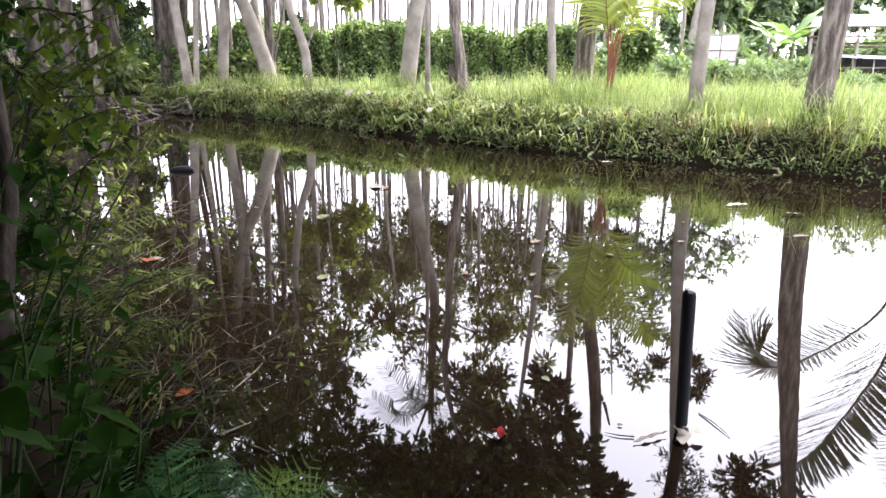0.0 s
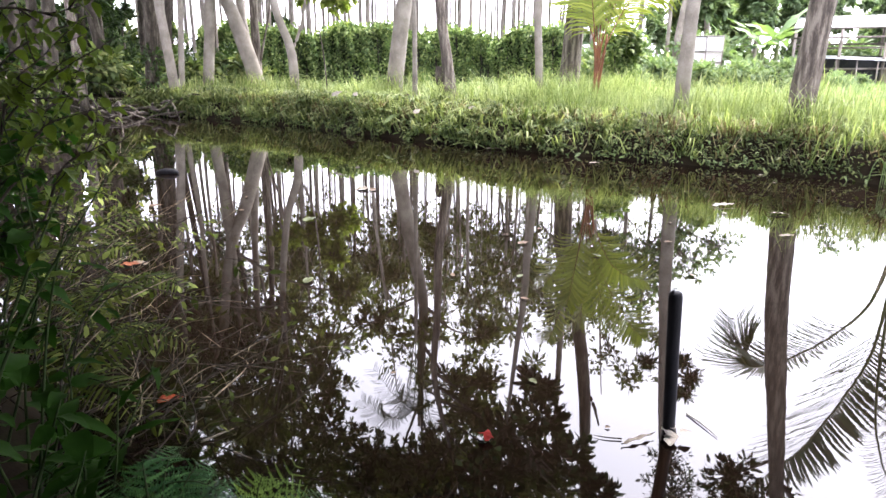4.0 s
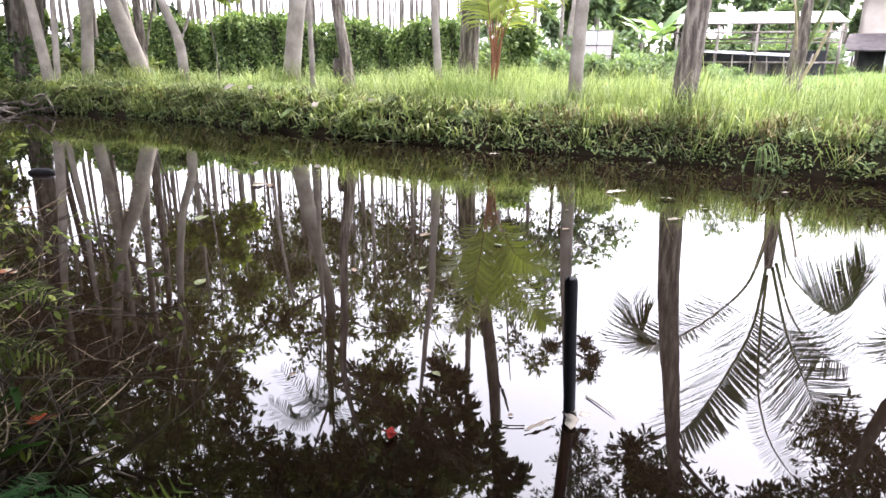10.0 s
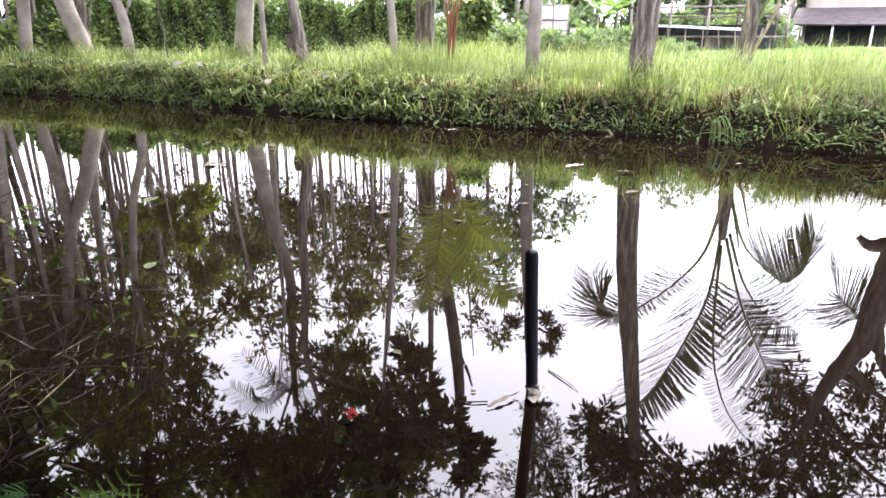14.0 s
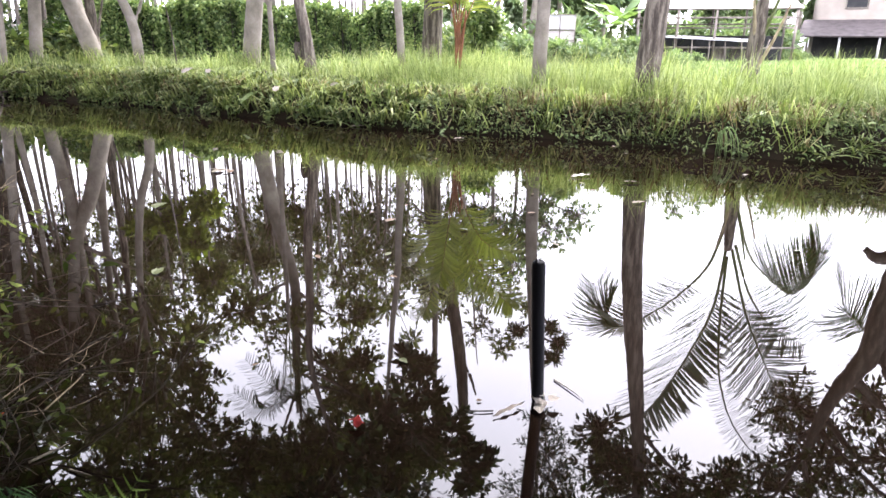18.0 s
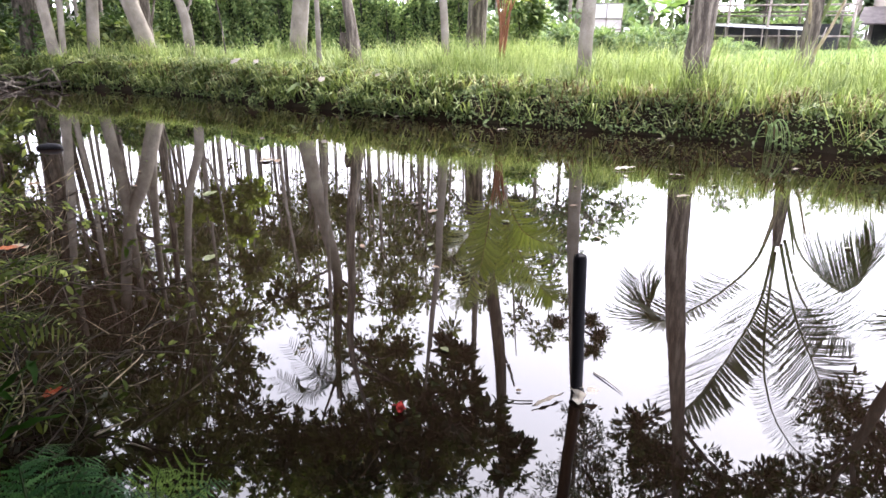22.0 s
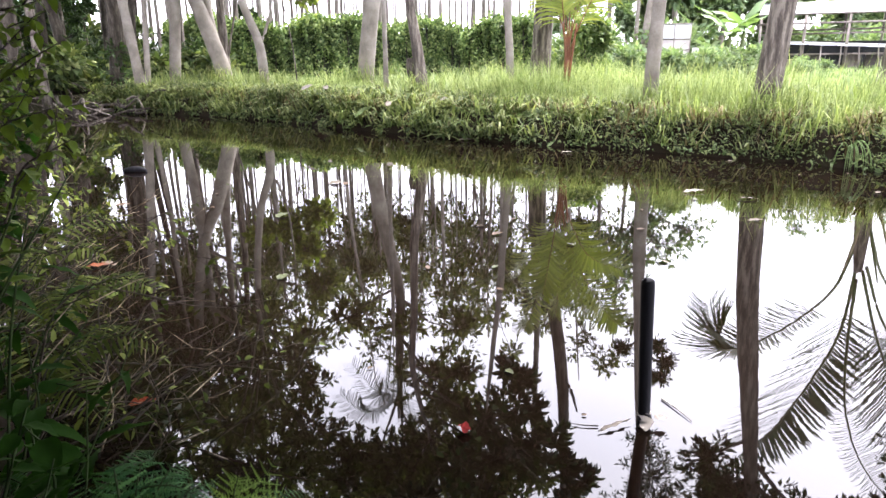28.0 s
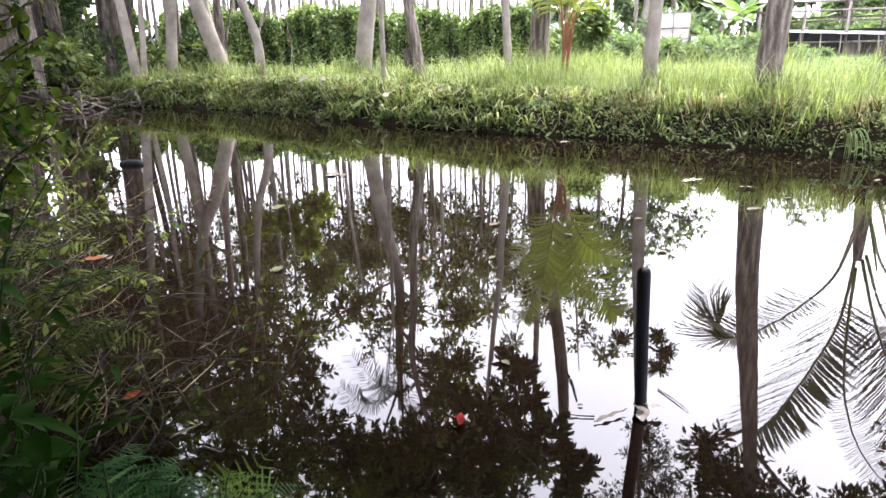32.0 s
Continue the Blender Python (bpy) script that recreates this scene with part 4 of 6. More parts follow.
tree([(1.9, -1.6, 0.25), (1.7, -1.2, 1.4), (1.4, -0.4, 2.6), (1.0, 0.8, 3.6), (0.7, 1.8, 4.2)], [0.17, 0.15, 0.12, 0.09, 0.04], BARK_DARK, "unseen tree leaning over the pond, added for its shade", hanging_boughs,
     leaf=(0.22, 0.55), density=2.2, group="trees of the near bank", limb_r=0.03)


# ---- grass and weeds ----
def blades(x, y, z, h, w, lean, face=None):
    """Bent grass blades: five corners and three triangles each."""
    n = len(x)
    a = rng.uniform(0, 2 * np.pi, n) if face is None else face
    d = np.stack([np.cos(a), np.sin(a), a * 0], -1)
    s = np.stack([-np.sin(a), np.cos(a), a * 0], -1) * (w * 0.5)[:, None]
    p = np.stack([x, y, z], -1)
    up = np.array([0, 0, 1.0])
    m = p + up * (h * 0.55)[:, None] + d * (h * lean * 0.25)[:, None]
    t = p + up * (h * (1 - 0.35 * lean))[:, None] + d * (h * lean * 0.85)[:, None]
    v = np.stack([p - s, p + s, m - s * 0.8, m + s * 0.8, t], 1).reshape(-1, 3)
    f = (np.arange(n)[:, None, None] * 5 + np.array([[0, 1, 3], [0, 3, 2], [2, 3, 4]])).reshape(-1, 3)
    return v, f


def along_far(u, off):
    """Points at the share u along the visible far edge, set back off metres from the water."""
    line = np.array(FAR[3:21], float)
    seg = np.linalg.norm(np.diff(line, axis=0), axis=1)
    s = np.r_[0, np.cumsum(seg)] / seg.sum()
    x, y = np.interp(u, s, line[:, 0]), np.interp(u, s, line[:, 1])
    e = 0.01
    tx, ty = np.interp(u + e, s, line[:, 0]) - np.interp(u - e, s, line[:, 0]), np.interp(u + e, s, line[:, 1]) - np.interp(u - e, s, line[:, 1])
    q = np.hypot(tx, ty)
    return x - ty / q * off, y + tx / q * off


def clumpy(x, y, s, seed):
    return 0.5 + 0.5 * np.clip(wobble(x, y, s, seed) / 1.2, -1, 1)


# bank grass in tufts, taller in patches
tufts = 10500
u, off = rng.uniform(0, 1, tufts), rng.beta(1.0, 1.6, tufts) * 5.0 + 0.2
keep = rng.uniform(0, 1, tufts) < np.clip((off - 0.1) / 0.9, 0.18, 1)
u, off = u[keep], off[keep]
tufts = len(u)
x, y = along_far(u, off)
c = clumpy(x, y, 1.4, 0.3) * 0.5 + clumpy(x, y, 4.3, 2.0) * 0.5
tall = np.clip((x - 0.2) / 1.2, 0, 1) * np.clip((7 - x) / 2, 0.55, 1)
th = (0.13 + 0.27 * c**1.4 + 0.40 * tall * c * np.clip((off - 0.35) / 0.8, 0, 1)) * rng.uniform(0.4, 1.5, tufts) * np.clip(off / 0.5, 0.5, 1)
per = 11
n = tufts * per
x, y, th, off = (np.repeat(v, per) for v in (x, y, th, off))
a = rng.uniform(0, 2 * np.pi, n)
q = np.abs(rng.normal(size=n)) * 0.045
x, y = x + np.cos(a) * q, y + np.sin(a) * q
bank_grass = put("grass", blades(x, y, ground_z(x, y) - 0.02, th * rng.uniform(0.5, 1.25, n), rng.uniform(0.005, 0.012, n), rng.uniform(0.25, 1.5, n), a), GRASS, smooth=False)
tagged(bank_grass, "long yellow-green grass covering the far bank", "grass", kind="stuff")

# low leaves between the tufts
n = 14000
u, off = rng.uniform(0, 1, n), rng.beta(1.0, 2.2, n) * 3.0 + 0.2
x, y = along_far(u, off)
keep = clumpy(x, y, 2.2, 4.0) > 0.42
x, y = x[keep], y[keep]
n = len(x)
ln = rng.uniform(0.04, 0.1, n)
sward = put("weeds", leaf_cards(np.stack([x, y, ground_z(x, y) + rng.uniform(0.02, 0.16, n)], -1), ball_dirs(n) * [1, 1, 0.4], unit(ball_dirs(n) * 0.5 + [0, -0.2, 1]), ln, ln * rng.uniform(0.4, 0.7, n), 0.12, 0.2), GRASS, smooth=False)
tagged(sward, "small bright weeds growing through the bank grass", "weeds", kind="stuff")

# tall upright stalks
n = 5200
u, off = rng.uniform(0.35, 1, n), rng.uniform(0.6, 3.2, n)
x, y = along_far(u, off)
keep = clumpy(x, y, 1.1, 5.0) > 0.45
x, y = x[keep], y[keep]
n = len(x)
stalks = put("grass", blades(x, y, ground_z(x, y), rng.uniform(0.35, 0.75, n), rng.uniform(0.005, 0.010, n), rng.uniform(0.05, 0.6, n)), GRASS, smooth=False)
tagged(stalks, "tall thin grass stalks standing above the bank", "grass", kind="stuff")

# lawn behind
n = 70000
x, y = rng.uniform(-7, 26, n), rng.uniform(9, 34, n)
keep = (edge_distance(x, y, FAR) > 3.0) & ~in_pond(x, y) & (y > 13 - x * 0.8)
x, y = x[keep], y[keep]
n = len(x)
lawn = put("grass", blades(x, y, ground_z(x, y) - 0.02, rng.uniform(0.08, 0.2, n) * (0.6 + 0.8 * clumpy(x, y, 0.9, 1.0)), rng.uniform(0.02, 0.045, n), rng.uniform(0.1, 0.8, n)), LAWN, smooth=False)
tagged(lawn, "bright sunlit lawn grass behind the bank trees", "grass", kind="stuff")

# weeds and hanging grass over the edge of the bank
n = 15000
u, off = rng.uniform(0, 1, n), np.abs(rng.normal(size=n)) * 0.24 - 0.02
x, y = along_far(u, off)
z = np.maximum(ground_z(x, y), 0.02) + rng.uniform(0.0, 0.19, n) * (0.15 + clumpy(x, y, 2.6, 3.0) + 0.5 * clumpy(x, y, 7.0, 1.0))
out = ball_dirs(n) * [1, 1, 0.5] + np.stack([0.25 + x * 0, -0.8 + x * 0, -0.1 + x * 0], -1)
ln = rng.uniform(0.045, 0.12, n)
keep = clumpy(x, y, 6.1, 5.0) > 0.3
x, y, z, out, ln = x[keep], y[keep], z[keep], out[keep], ln[keep]
n = len(x)
ln = ln * np.clip(1.0 - (x - 0.5) * 0.18, 0.5, 1.0)
weeds = put("weeds", leaf_cards(np.stack([x, y, z], -1), out, unit(ball_dirs(n) * 0.6 + [0, -0.3, 1]), ln * 1.15, ln * rng.uniform(0.22, 0.42, n), 0.15, 0.3), WEED, smooth=False)
tagged(weeds, "low broad-leaved weeds along the water's edge", "weeds", kind="stuff")

n = 5000
u, off = rng.uniform(0, 1, n), rng.uniform(-0.02, 0.6, n)
x, y = along_far(u, off)
keep = clumpy(x, y, 3.1, 7.0) > 0.4
x, y = x[keep], y[keep]
n = len(x)
hang = put("grass", blades(x, y, np.maximum(ground_z(x, y), 0.03) + 0.05, rng.uniform(0.14, 0.5, n), rng.uniform(0.006, 0.014, n), rng.uniform(0.8, 1.9, n), rng.normal(size=n) * 0.7 - 1.9), GRASS, smooth=False)
tagged(hang, "arching grass hanging over the bank towards the water", "grass", kind="stuff")

# strap leaves arching down over the dark undercut
n = 15000
u, off = rng.uniform(0, 1, n), rng.uniform(0.0, 0.95, n)
x, y = along_far(u, off)
keep = 0.5 * clumpy(x, y, 3.7, 2.0) + 0.5 * clumpy(x, y, 8.3, 4.0) + 0.12 * np.clip((1.5 - x) / 4, 0, 1) > 0.54
x, y = x[keep], y[keep]
n = len(x)
small = np.clip(1.0 - (x - 0.5) * 0.18, 0.5, 1.0)
# clumps picked by noise take a darker leaf colour, as if shaded
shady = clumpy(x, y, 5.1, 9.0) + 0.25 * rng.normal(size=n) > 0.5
tall, wide, bow, turn = rng.uniform(0.14, 0.36, n) * small, rng.uniform(0.022, 0.045, n) * small, rng.uniform(0.9, 2.2, n), rng.normal(size=n) * 1.5 - 1.9
foot = np.maximum(ground_z(x, y), 0.05) + 0.06
for pick, m, label in ((~shady, STRAP, "light green strap leaves arching over the edge of the bank"), (shady, WEED, "strap leaves darkened as if shaded, arching over the bank's undercut")):
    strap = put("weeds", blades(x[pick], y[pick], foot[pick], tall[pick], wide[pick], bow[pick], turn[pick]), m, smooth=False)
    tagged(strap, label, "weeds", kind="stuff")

# small leaves trailing over the bare earth where the bank comes nearer
trail_rng = np.random.default_rng(77)
n = 9000
u, off = trail_rng.uniform(0, 1, n), trail_rng.uniform(-0.03, 0.55, n)
x, y = along_far(u, off)
keep = (x > 0.8) & (clumpy(x, y, 5.3, 2.5) > 0.22)
x, y = x[keep], y[keep]
n = len(x)
for m, pick, label in ((WEED, np.arange(n) % 3 > 0, "small dark leaves trailing over the bare bank"), (LAWN, np.arange(n) % 3 == 0, "small fresh leaves trailing over the bare bank")):
    k = int(pick.sum())
    ln = trail_rng.uniform(0.035, 0.075, k)
    way = trail_rng.normal(size=(k, 3)) * [1, 1, 0.5] + [0.2, -0.7, -0.15]
    rise = unit(trail_rng.normal(size=(k, 3)) * 0.5 + [0, -0.45, 1])
    z = np.maximum(ground_z(x[pick], y[pick]), 0.015) + trail_rng.uniform(0.0, 0.09, k)
    trail = put("weeds", leaf_cards(np.stack([x[pick], y[pick], z], -1), way, rise, ln, ln * trail_rng.uniform(0.3, 0.55, k), 0.15, 0.3), m, smooth=False)
    tagged(trail, label, "weeds", kind="stuff")

# taller arching clumps behind the trunks
spots = [(-2.3, 14.6), (-1.1, 14.3), (-0.6, 14.6), (0.35, 12.9), (0.75, 12.6), (1.1, 12.4), (1.5, 11.2), (1.35, 10.4), (2.5, 11.2), (2.9, 11.6), (-3.3, 14.6), (-4.6, 15.5), (-5.6, 15.4), (3.4, 9.4), (4.4, 8.4), (5.4, 8.3), (6.5, 8.3), (-6.2, 14.9),
         (-0.2, 11.05), (-0.45, 11.15), (0.05, 11.1), (-1.55, 14.6), (-1.85, 14.6), (-3.7, 14.7), (-3.95, 14.75), (1.15, 10.35), (1.75, 11.55), (2.0, 11.55), (2.95, 8.95), (3.15, 9.0), (2.08, 10.5), (3.95, 7.78), (4.2, 7.85), (3.75, 7.85), (-4.95, 15.9), (-5.25, 15.9), (-6.05, 15.55), (0.6, 10.5), (0.3, 10.8), (0.85, 10.9)]
n = 75
xs, ys = np.concatenate([p[0] + rng.normal(size=n) * 0.13 for p in spots]), np.concatenate([p[1] + rng.normal(size=n) * 0.1 for p in spots])
clumps = put("grass", blades(xs, ys, ground_z(xs, ys) - 0.02, rng.uniform(0.35, 0.85, len(xs)), rng.uniform(0.008, 0.017, len(xs)), rng.uniform(0.3, 1.7, len(xs))), GRASS, smooth=False)
tagged(clumps, "tall arching clumps of grass round the trunks", "grass", kind="stuff")

# dead brown blades caught in the edge of the bank
n = 9000
u, off = rng.uniform(0, 1, n), rng.uniform(0.0, 0.9, n)
x, y = along_far(u, off)
keep = clumpy(x, y, 4.9, 8.0) > 0.56
x, y = x[keep], y[keep]
n = len(x)
DEAD = leafy("dead_grass", (0.05, 0.038, 0.02), (0.14, 0.11, 0.06), (0.34, 0.29, 0.18), 0.8, 0.2, 0.05)
dead = put("grass", blades(x, y, np.maximum(ground_z(x, y), 0.05) + 0.03, rng.uniform(0.12, 0.36, n), rng.uniform(0.009, 0.026, n), rng.uniform(0.6, 2.2, n)), DEAD, smooth=False)
tagged(dead, "dry brown blades caught in the edge of the bank", "dead grass", kind="stuff")


# ---- plants on the near bank ----
FERN = leafy("fern_green", (0.02, 0.065, 0.024), (0.055, 0.145, 0.05), (0.13, 0.26, 0.09), 0.6, 0.3, 0.1)
# brighter copy of the fern green, with light put into the colour
FERN_LIT = leafy("lit_fern_green", (0.14, 0.23, 0.065), (0.22, 0.34, 0.10), (0.32, 0.45, 0.16), 0.6, 0.35, 0.1)
FERN_DULL = leafy("old_fern_green", (0.025, 0.042, 0.010), (0.075, 0.10, 0.024), (0.16, 0.19, 0.055), 0.7, 0.3, 0.05)
# leaf green darkened so the near bank's deep shade sits in the colour
HERB_SHADED = leafy("herb_leaf_shaded", (0.005, 0.015, 0.003), (0.017, 0.050, 0.008), (0.065, 0.145, 0.020), 0.6, 0.45, 0.06)
TWIG = solid("dry_twig", [(0.3, (0.010, 0.008, 0.006)), (0.6, (0.032, 0.024, 0.016)), (0.8, (0.24, 0.19, 0.12))], 20.0, 0.85, 0.3)
STEM = solid("green_stem", [(0.3, (0.010, 0.018, 0.006)), (0.7, (0.026, 0.042, 0.012))], 20.0, 0.85, 0.2, spec=0.1)


def fern_frond(points, length, pairs, root, m, fine=True, r=0.0035, face=(0.0, -0.3, 0.95)):
    """One fern frond: midrib, and pinnae cut into small leaflets that shorten towards the tip."""
    line = curve(np.asarray(points, float), 36)
    rib = put("frond", tube(line, [r, r * 0.6, 0.0008], 5), STEM, root)
    u = np.repeat(np.linspace(0.14, 0.985, pairs), 2)
    sg = np.tile([1.0, -1.0], pairs)
    k = u * 35
    ax = np.arange(36)
    at = np.stack([np.interp(k, ax, line[:, a]) for a in range(3)], -1)
    tan = unit(np.stack([np.interp(k, ax, np.gradient(line[:, a])) for a in range(3)], -1))
    side = unit(np.cross(tan, face)) * sg[:, None]
    up = unit(np.cross(side * sg[:, None], tan))
    ln = length * np.sin(np.pi * np.clip(u * 0.8 + 0.2, 0, 1)) ** 0.8 * rng.uniform(0.9, 1.08, len(u))
    out = unit(side + tan * 0.35 - up * 0.12 + rng.normal(size=(len(u), 3)) * 0.05)
    if not fine:
        geo = leaf_cards(at, out, up, ln, ln * 0.13, 0.1, 0.2)
    else:
        # a toothed lance-shaped pinna: teeth on both sides of its own midrib
        q = 9
        across = unit(np.cross(out, up))
        mid = np.linspace(0.0, 1.0, q + 1)
        cen = at[:, None] + out[:, None] * (ln[:, None] * mid)[..., None] - up[:, None] * (ln[:, None] * 0.22 * mid**2)[..., None]
        tw = (mid[:-1] + mid[1:]) / 2 + 0.6 / q
        half = ln[:, None] * 0.125 * (1.0 - 0.8 * mid[:-1])[None]
        tip = at[:, None] + out[:, None] * (ln[:, None] * tw)[..., None] - up[:, None] * (ln[:, None] * 0.22 * tw**2 + half * 0.3)[..., None]
        V = np.concatenate([cen, tip + across[:, None] * half[..., None], tip - across[:, None] * half[..., None]], 1)
        i = np.arange(q)
        F = np.concatenate([np.stack([i, q + 1 + i, i + 1], -1), np.stack([i, i + 1, 2 * q + 1 + i], -1)])
        geo = V.reshape(-1, 3), (np.arange(len(u))[:, None, None] * (3 * q + 1) + F).reshape(-1, 3)
    tagged(put("leaf_fringe", geo, m, rib, smooth=False), kind="stuff")
    return rib


def fern(base, count, reach, length, pairs, label, m=None, toward=0.0, spread=6.28, rise=0.5, fine=True):
    root = thing("fern", base, label, "fern", "ferns on the near bank")
    for k in range(count):
        a = toward + (k / max(1, count - 1) - 0.5) * spread + rng.normal() * 0.12
        L = reach * rng.uniform(0.8, 1.15)
        d = np.array([math.cos(a), math.sin(a), 0])
        h = rise * rng.uniform(0.75, 1.2)
        fern_frond([(0, 0, 0), d * L * 0.35 + [0, 0, L * h * 0.8], d * L * 0.72 + [0, 0, L * h], d * L + [0, 0, L * h * 0.72]], length, pairs, root, m or FERN, fine)
    return root


fern((-0.62, 1.13, 0.08), 9, 0.25, 0.046, 22, "bright green fern spreading at the water's edge", toward=1.2, spread=4.2, rise=0.42)
fern((-0.48, 1.06, 0.10), 6, 0.26, 0.046, 20, "small bright fern leaning over the water", toward=0.9, spread=2.6, rise=0.45)
fern((-0.8, 1.2, 0.1), 7, 0.27, 0.048, 22, "bushy green fern among dark stems", toward=1.4, spread=4.6, rise=0.5)
fern((-1.25, 1.72, 0.1), 4, 0.5, 0.09, 24, "old dull green fern arching over the pond", FERN_DULL, 0.7, 2.6, 0.5, False)
fern((-1.5, 2.3, 0.1), 4, 0.55, 0.10, 24, "old dull green fern among dry twigs", FERN_DULL, 0.5, 2.6, 0.5, False)
fern((-1.95, 2.75, 0.1), 4, 0.6, 0.12, 22, "ragged fern with long thin leaflets above the water", FERN_DULL, 0.3, 2.4, 0.45, False)
edge_fern = thing("fern", (-0.66, 1.22, 0.03), "small fern at the very edge of the water, coloured as lit", "fern", "ferns on the near bank")
for tip in [[(-0.51, 1.34, 0.07), (-0.45, 1.36, 0.15), (-0.39, 1.38, 0.23)], [(-0.5, 1.34, 0.07), (-0.42, 1.37, 0.11), (-0.38, 1.38, 0.11)], [(-0.52, 1.33, 0.08), (-0.49, 1.34, 0.17), (-0.48, 1.35, 0.2)]]:
    fern_frond(np.array([(-0.66, 1.22, 0.03)] + tip) - [-0.66, 1.22, 0.03], 0.074, 12, edge_fern, FERN_LIT, face=(0.15, -0.85, 0.5))
fern((-0.75, 0.75, 0.2), 6, 0.3, 0.05, 22, "dark fern in the shade of the near bank", FERN_DULL, 1.4, 4.0, 0.5)


def leaf_mesh(name, m, curl=0.18, waist=0.62):
    """A broad pointed leaf one metre long, arched and folded on its midrib, with a wavy edge."""
    us = np.linspace(0, 1, 9)
    half = waist * 0.5 * np.sin(np.pi * us**0.75) ** 0.9 * (1 - 0.12 * us)
    rows = []
    for u, h in zip(us, half):
        for s in (-1, -0.5, 0, 0.5, 1):
            rows.append((u, s * h, -curl * u * u + 0.16 * abs(s) * h + 0.03 * math.sin(u * 17 + s * 4) * abs(s)))
    f = [(i * 5 + j, i * 5 + j + 1, i * 5 + j + 6, i * 5 + j + 5) for i in range(8) for j in range(4)]
    return mesh_of(name, rows, f, m, True)


BROAD = [leaf_mesh("leaf", HERB_SHADED, 0.2, 0.6), leaf_mesh("leaf", HERB_SHADED, 0.35, 0.48)]
LONG = [leaf_mesh("leaf", HERB_SHADED, 0.4, 0.2)]


def herb(base, top, n, size, label, meshes, droop=20, bend=0.12, r=0.0042, start=0.25, category="plant"):
    """A leafy stem with single leaves set round it."""
    base = np.asarray(base, float)
    root = thing("plant", base, label, category, "herbs on the near bank")
    t = np.asarray(top, float) - base
    line = curve([(0, 0, -0.05), t * 0.5 + rng.normal(size=3) * bend * 0.5, t], 16)
    put("stem", tube(line, [r, r * 0.75, r * 0.35], 6), STEM, root)
    a = rng.uniform(0, 360)
    for k in range(n):
        u = start + (1 - start) * (k + 0.5) / n
        p = line[int(u * 15)]
        a += 137.5 + rng.normal() * 18
        ob = new("leaf", meshes[k % len(meshes)])
        ob.parent = root
        s = 0.68 * size * rng.uniform(0.6, 1.15) * (1.1 - 0.45 * u)
        ob.matrix_basis = pose(*p, rng.normal() * 14, droop + rng.normal() * 16 - 30 * u, a) @ Matrix.Scale(s, 4)
    return root


for b, t, n, s, l in [
    ((-1.0, 1.25, 0.15), (-1.08, 1.5, 1.05), 11, 0.17, "tall green herb with broad pointed leaves"),
    ((-1.1, 1.4, 0.15), (-1.0, 1.62, 0.78), 9, 0.15, "green herb with broad leaves over the water"),
    ((-1.25, 1.5, 0.12), (-1.2, 1.65, 1.15), 11, 0.15, "slender tall herb with drooping leaves"),
    ((-0.95, 1.0, 0.2), (-0.97, 1.2, 0.72), 9, 0.18, "dark broad-leaved herb in deep shade"),
    ((-0.85, 0.85, 0.22), (-0.9, 1.05, 0.68), 9, 0.2, "dark broad-leaved herb close to the path"),
    ((-0.9, 1.05, 0.2), (-0.84, 1.22, 0.5), 8, 0.14, "low dark herb beside ferns"),
    ((-1.15, 1.15, 0.2), (-1.2, 1.3, 0.9), 10, 0.2, "leafy herb half hidden in shade"),
    ((-1.45, 1.75, 0.15), (-1.5, 1.95, 0.95), 10, 0.16, "green herb standing among twigs"),
    ((-1.75, 2.2, 0.15), (-1.7, 2.4, 1.2), 12, 0.16, "tall leafy herb catching the light"),
    ((-2.0, 2.6, 0.15), (-1.85, 2.75, 1.15), 12, 0.16, "tall leafy herb catching the light"),
    ((-2.3, 3.0, 0.15), (-1.9, 3.25, 1.05), 12, 0.16, "leafy herb leaning out over the pond"),
    ((-2.6, 3.4, 0.12), (-2.1, 3.55, 1.1), 12, 0.17, "leafy herb leaning out over the pond"),
    ((-1.02, 1.3, 0.12), (-0.93, 1.47, 0.83), 9, 0.17, "upright herb with light green upper leaves"),
    ((-1.06, 1.2, 0.15), (-1.04, 1.38, 0.68), 8, 0.19, "herb with large crinkled dark leaves"),
    ((-0.92, 1.12, 0.15), (-0.9, 1.26, 0.4), 8, 0.2, "low herb with large dark leaves over bare soil"),
    ((-1.0, 1.3, 0.12), (-1.02, 1.42, 0.42), 8, 0.2, "low herb with large dark leaves over bare soil"),
    ((-0.82, 1.08, 0.13), (-0.86, 1.2, 0.3), 7, 0.18, "low herb with large dark leaves over bare soil"),
    ((-1.12, 1.5, 0.1), (-1.1, 1.62, 0.45), 8, 0.18, "low herb with large dark leaves over bare soil"),
    ((-0.72, 0.95, 0.15), (-0.74, 1.1, 0.42), 7, 0.13, "low herb among ferns"),
]:
    herb(b, t, n, s, l, BROAD)
for b, t in [((-0.95, 1.2, 0.15), (-0.75, 1.5, 0.5)), ((-1.1, 1.45, 0.12), (-0.95, 1.75, 0.5)), ((-1.3, 1.8, 0.1), (-1.1, 2.0, 0.55)), ((-0.85, 1.15, 0.15), (-0.8, 1.35, 0.45))]:
    herb(b, t, 7, 0.26, "coarse grass plant with long narrow leaves", LONG, 5, 0.08, 0.004, 0.05, "grass")


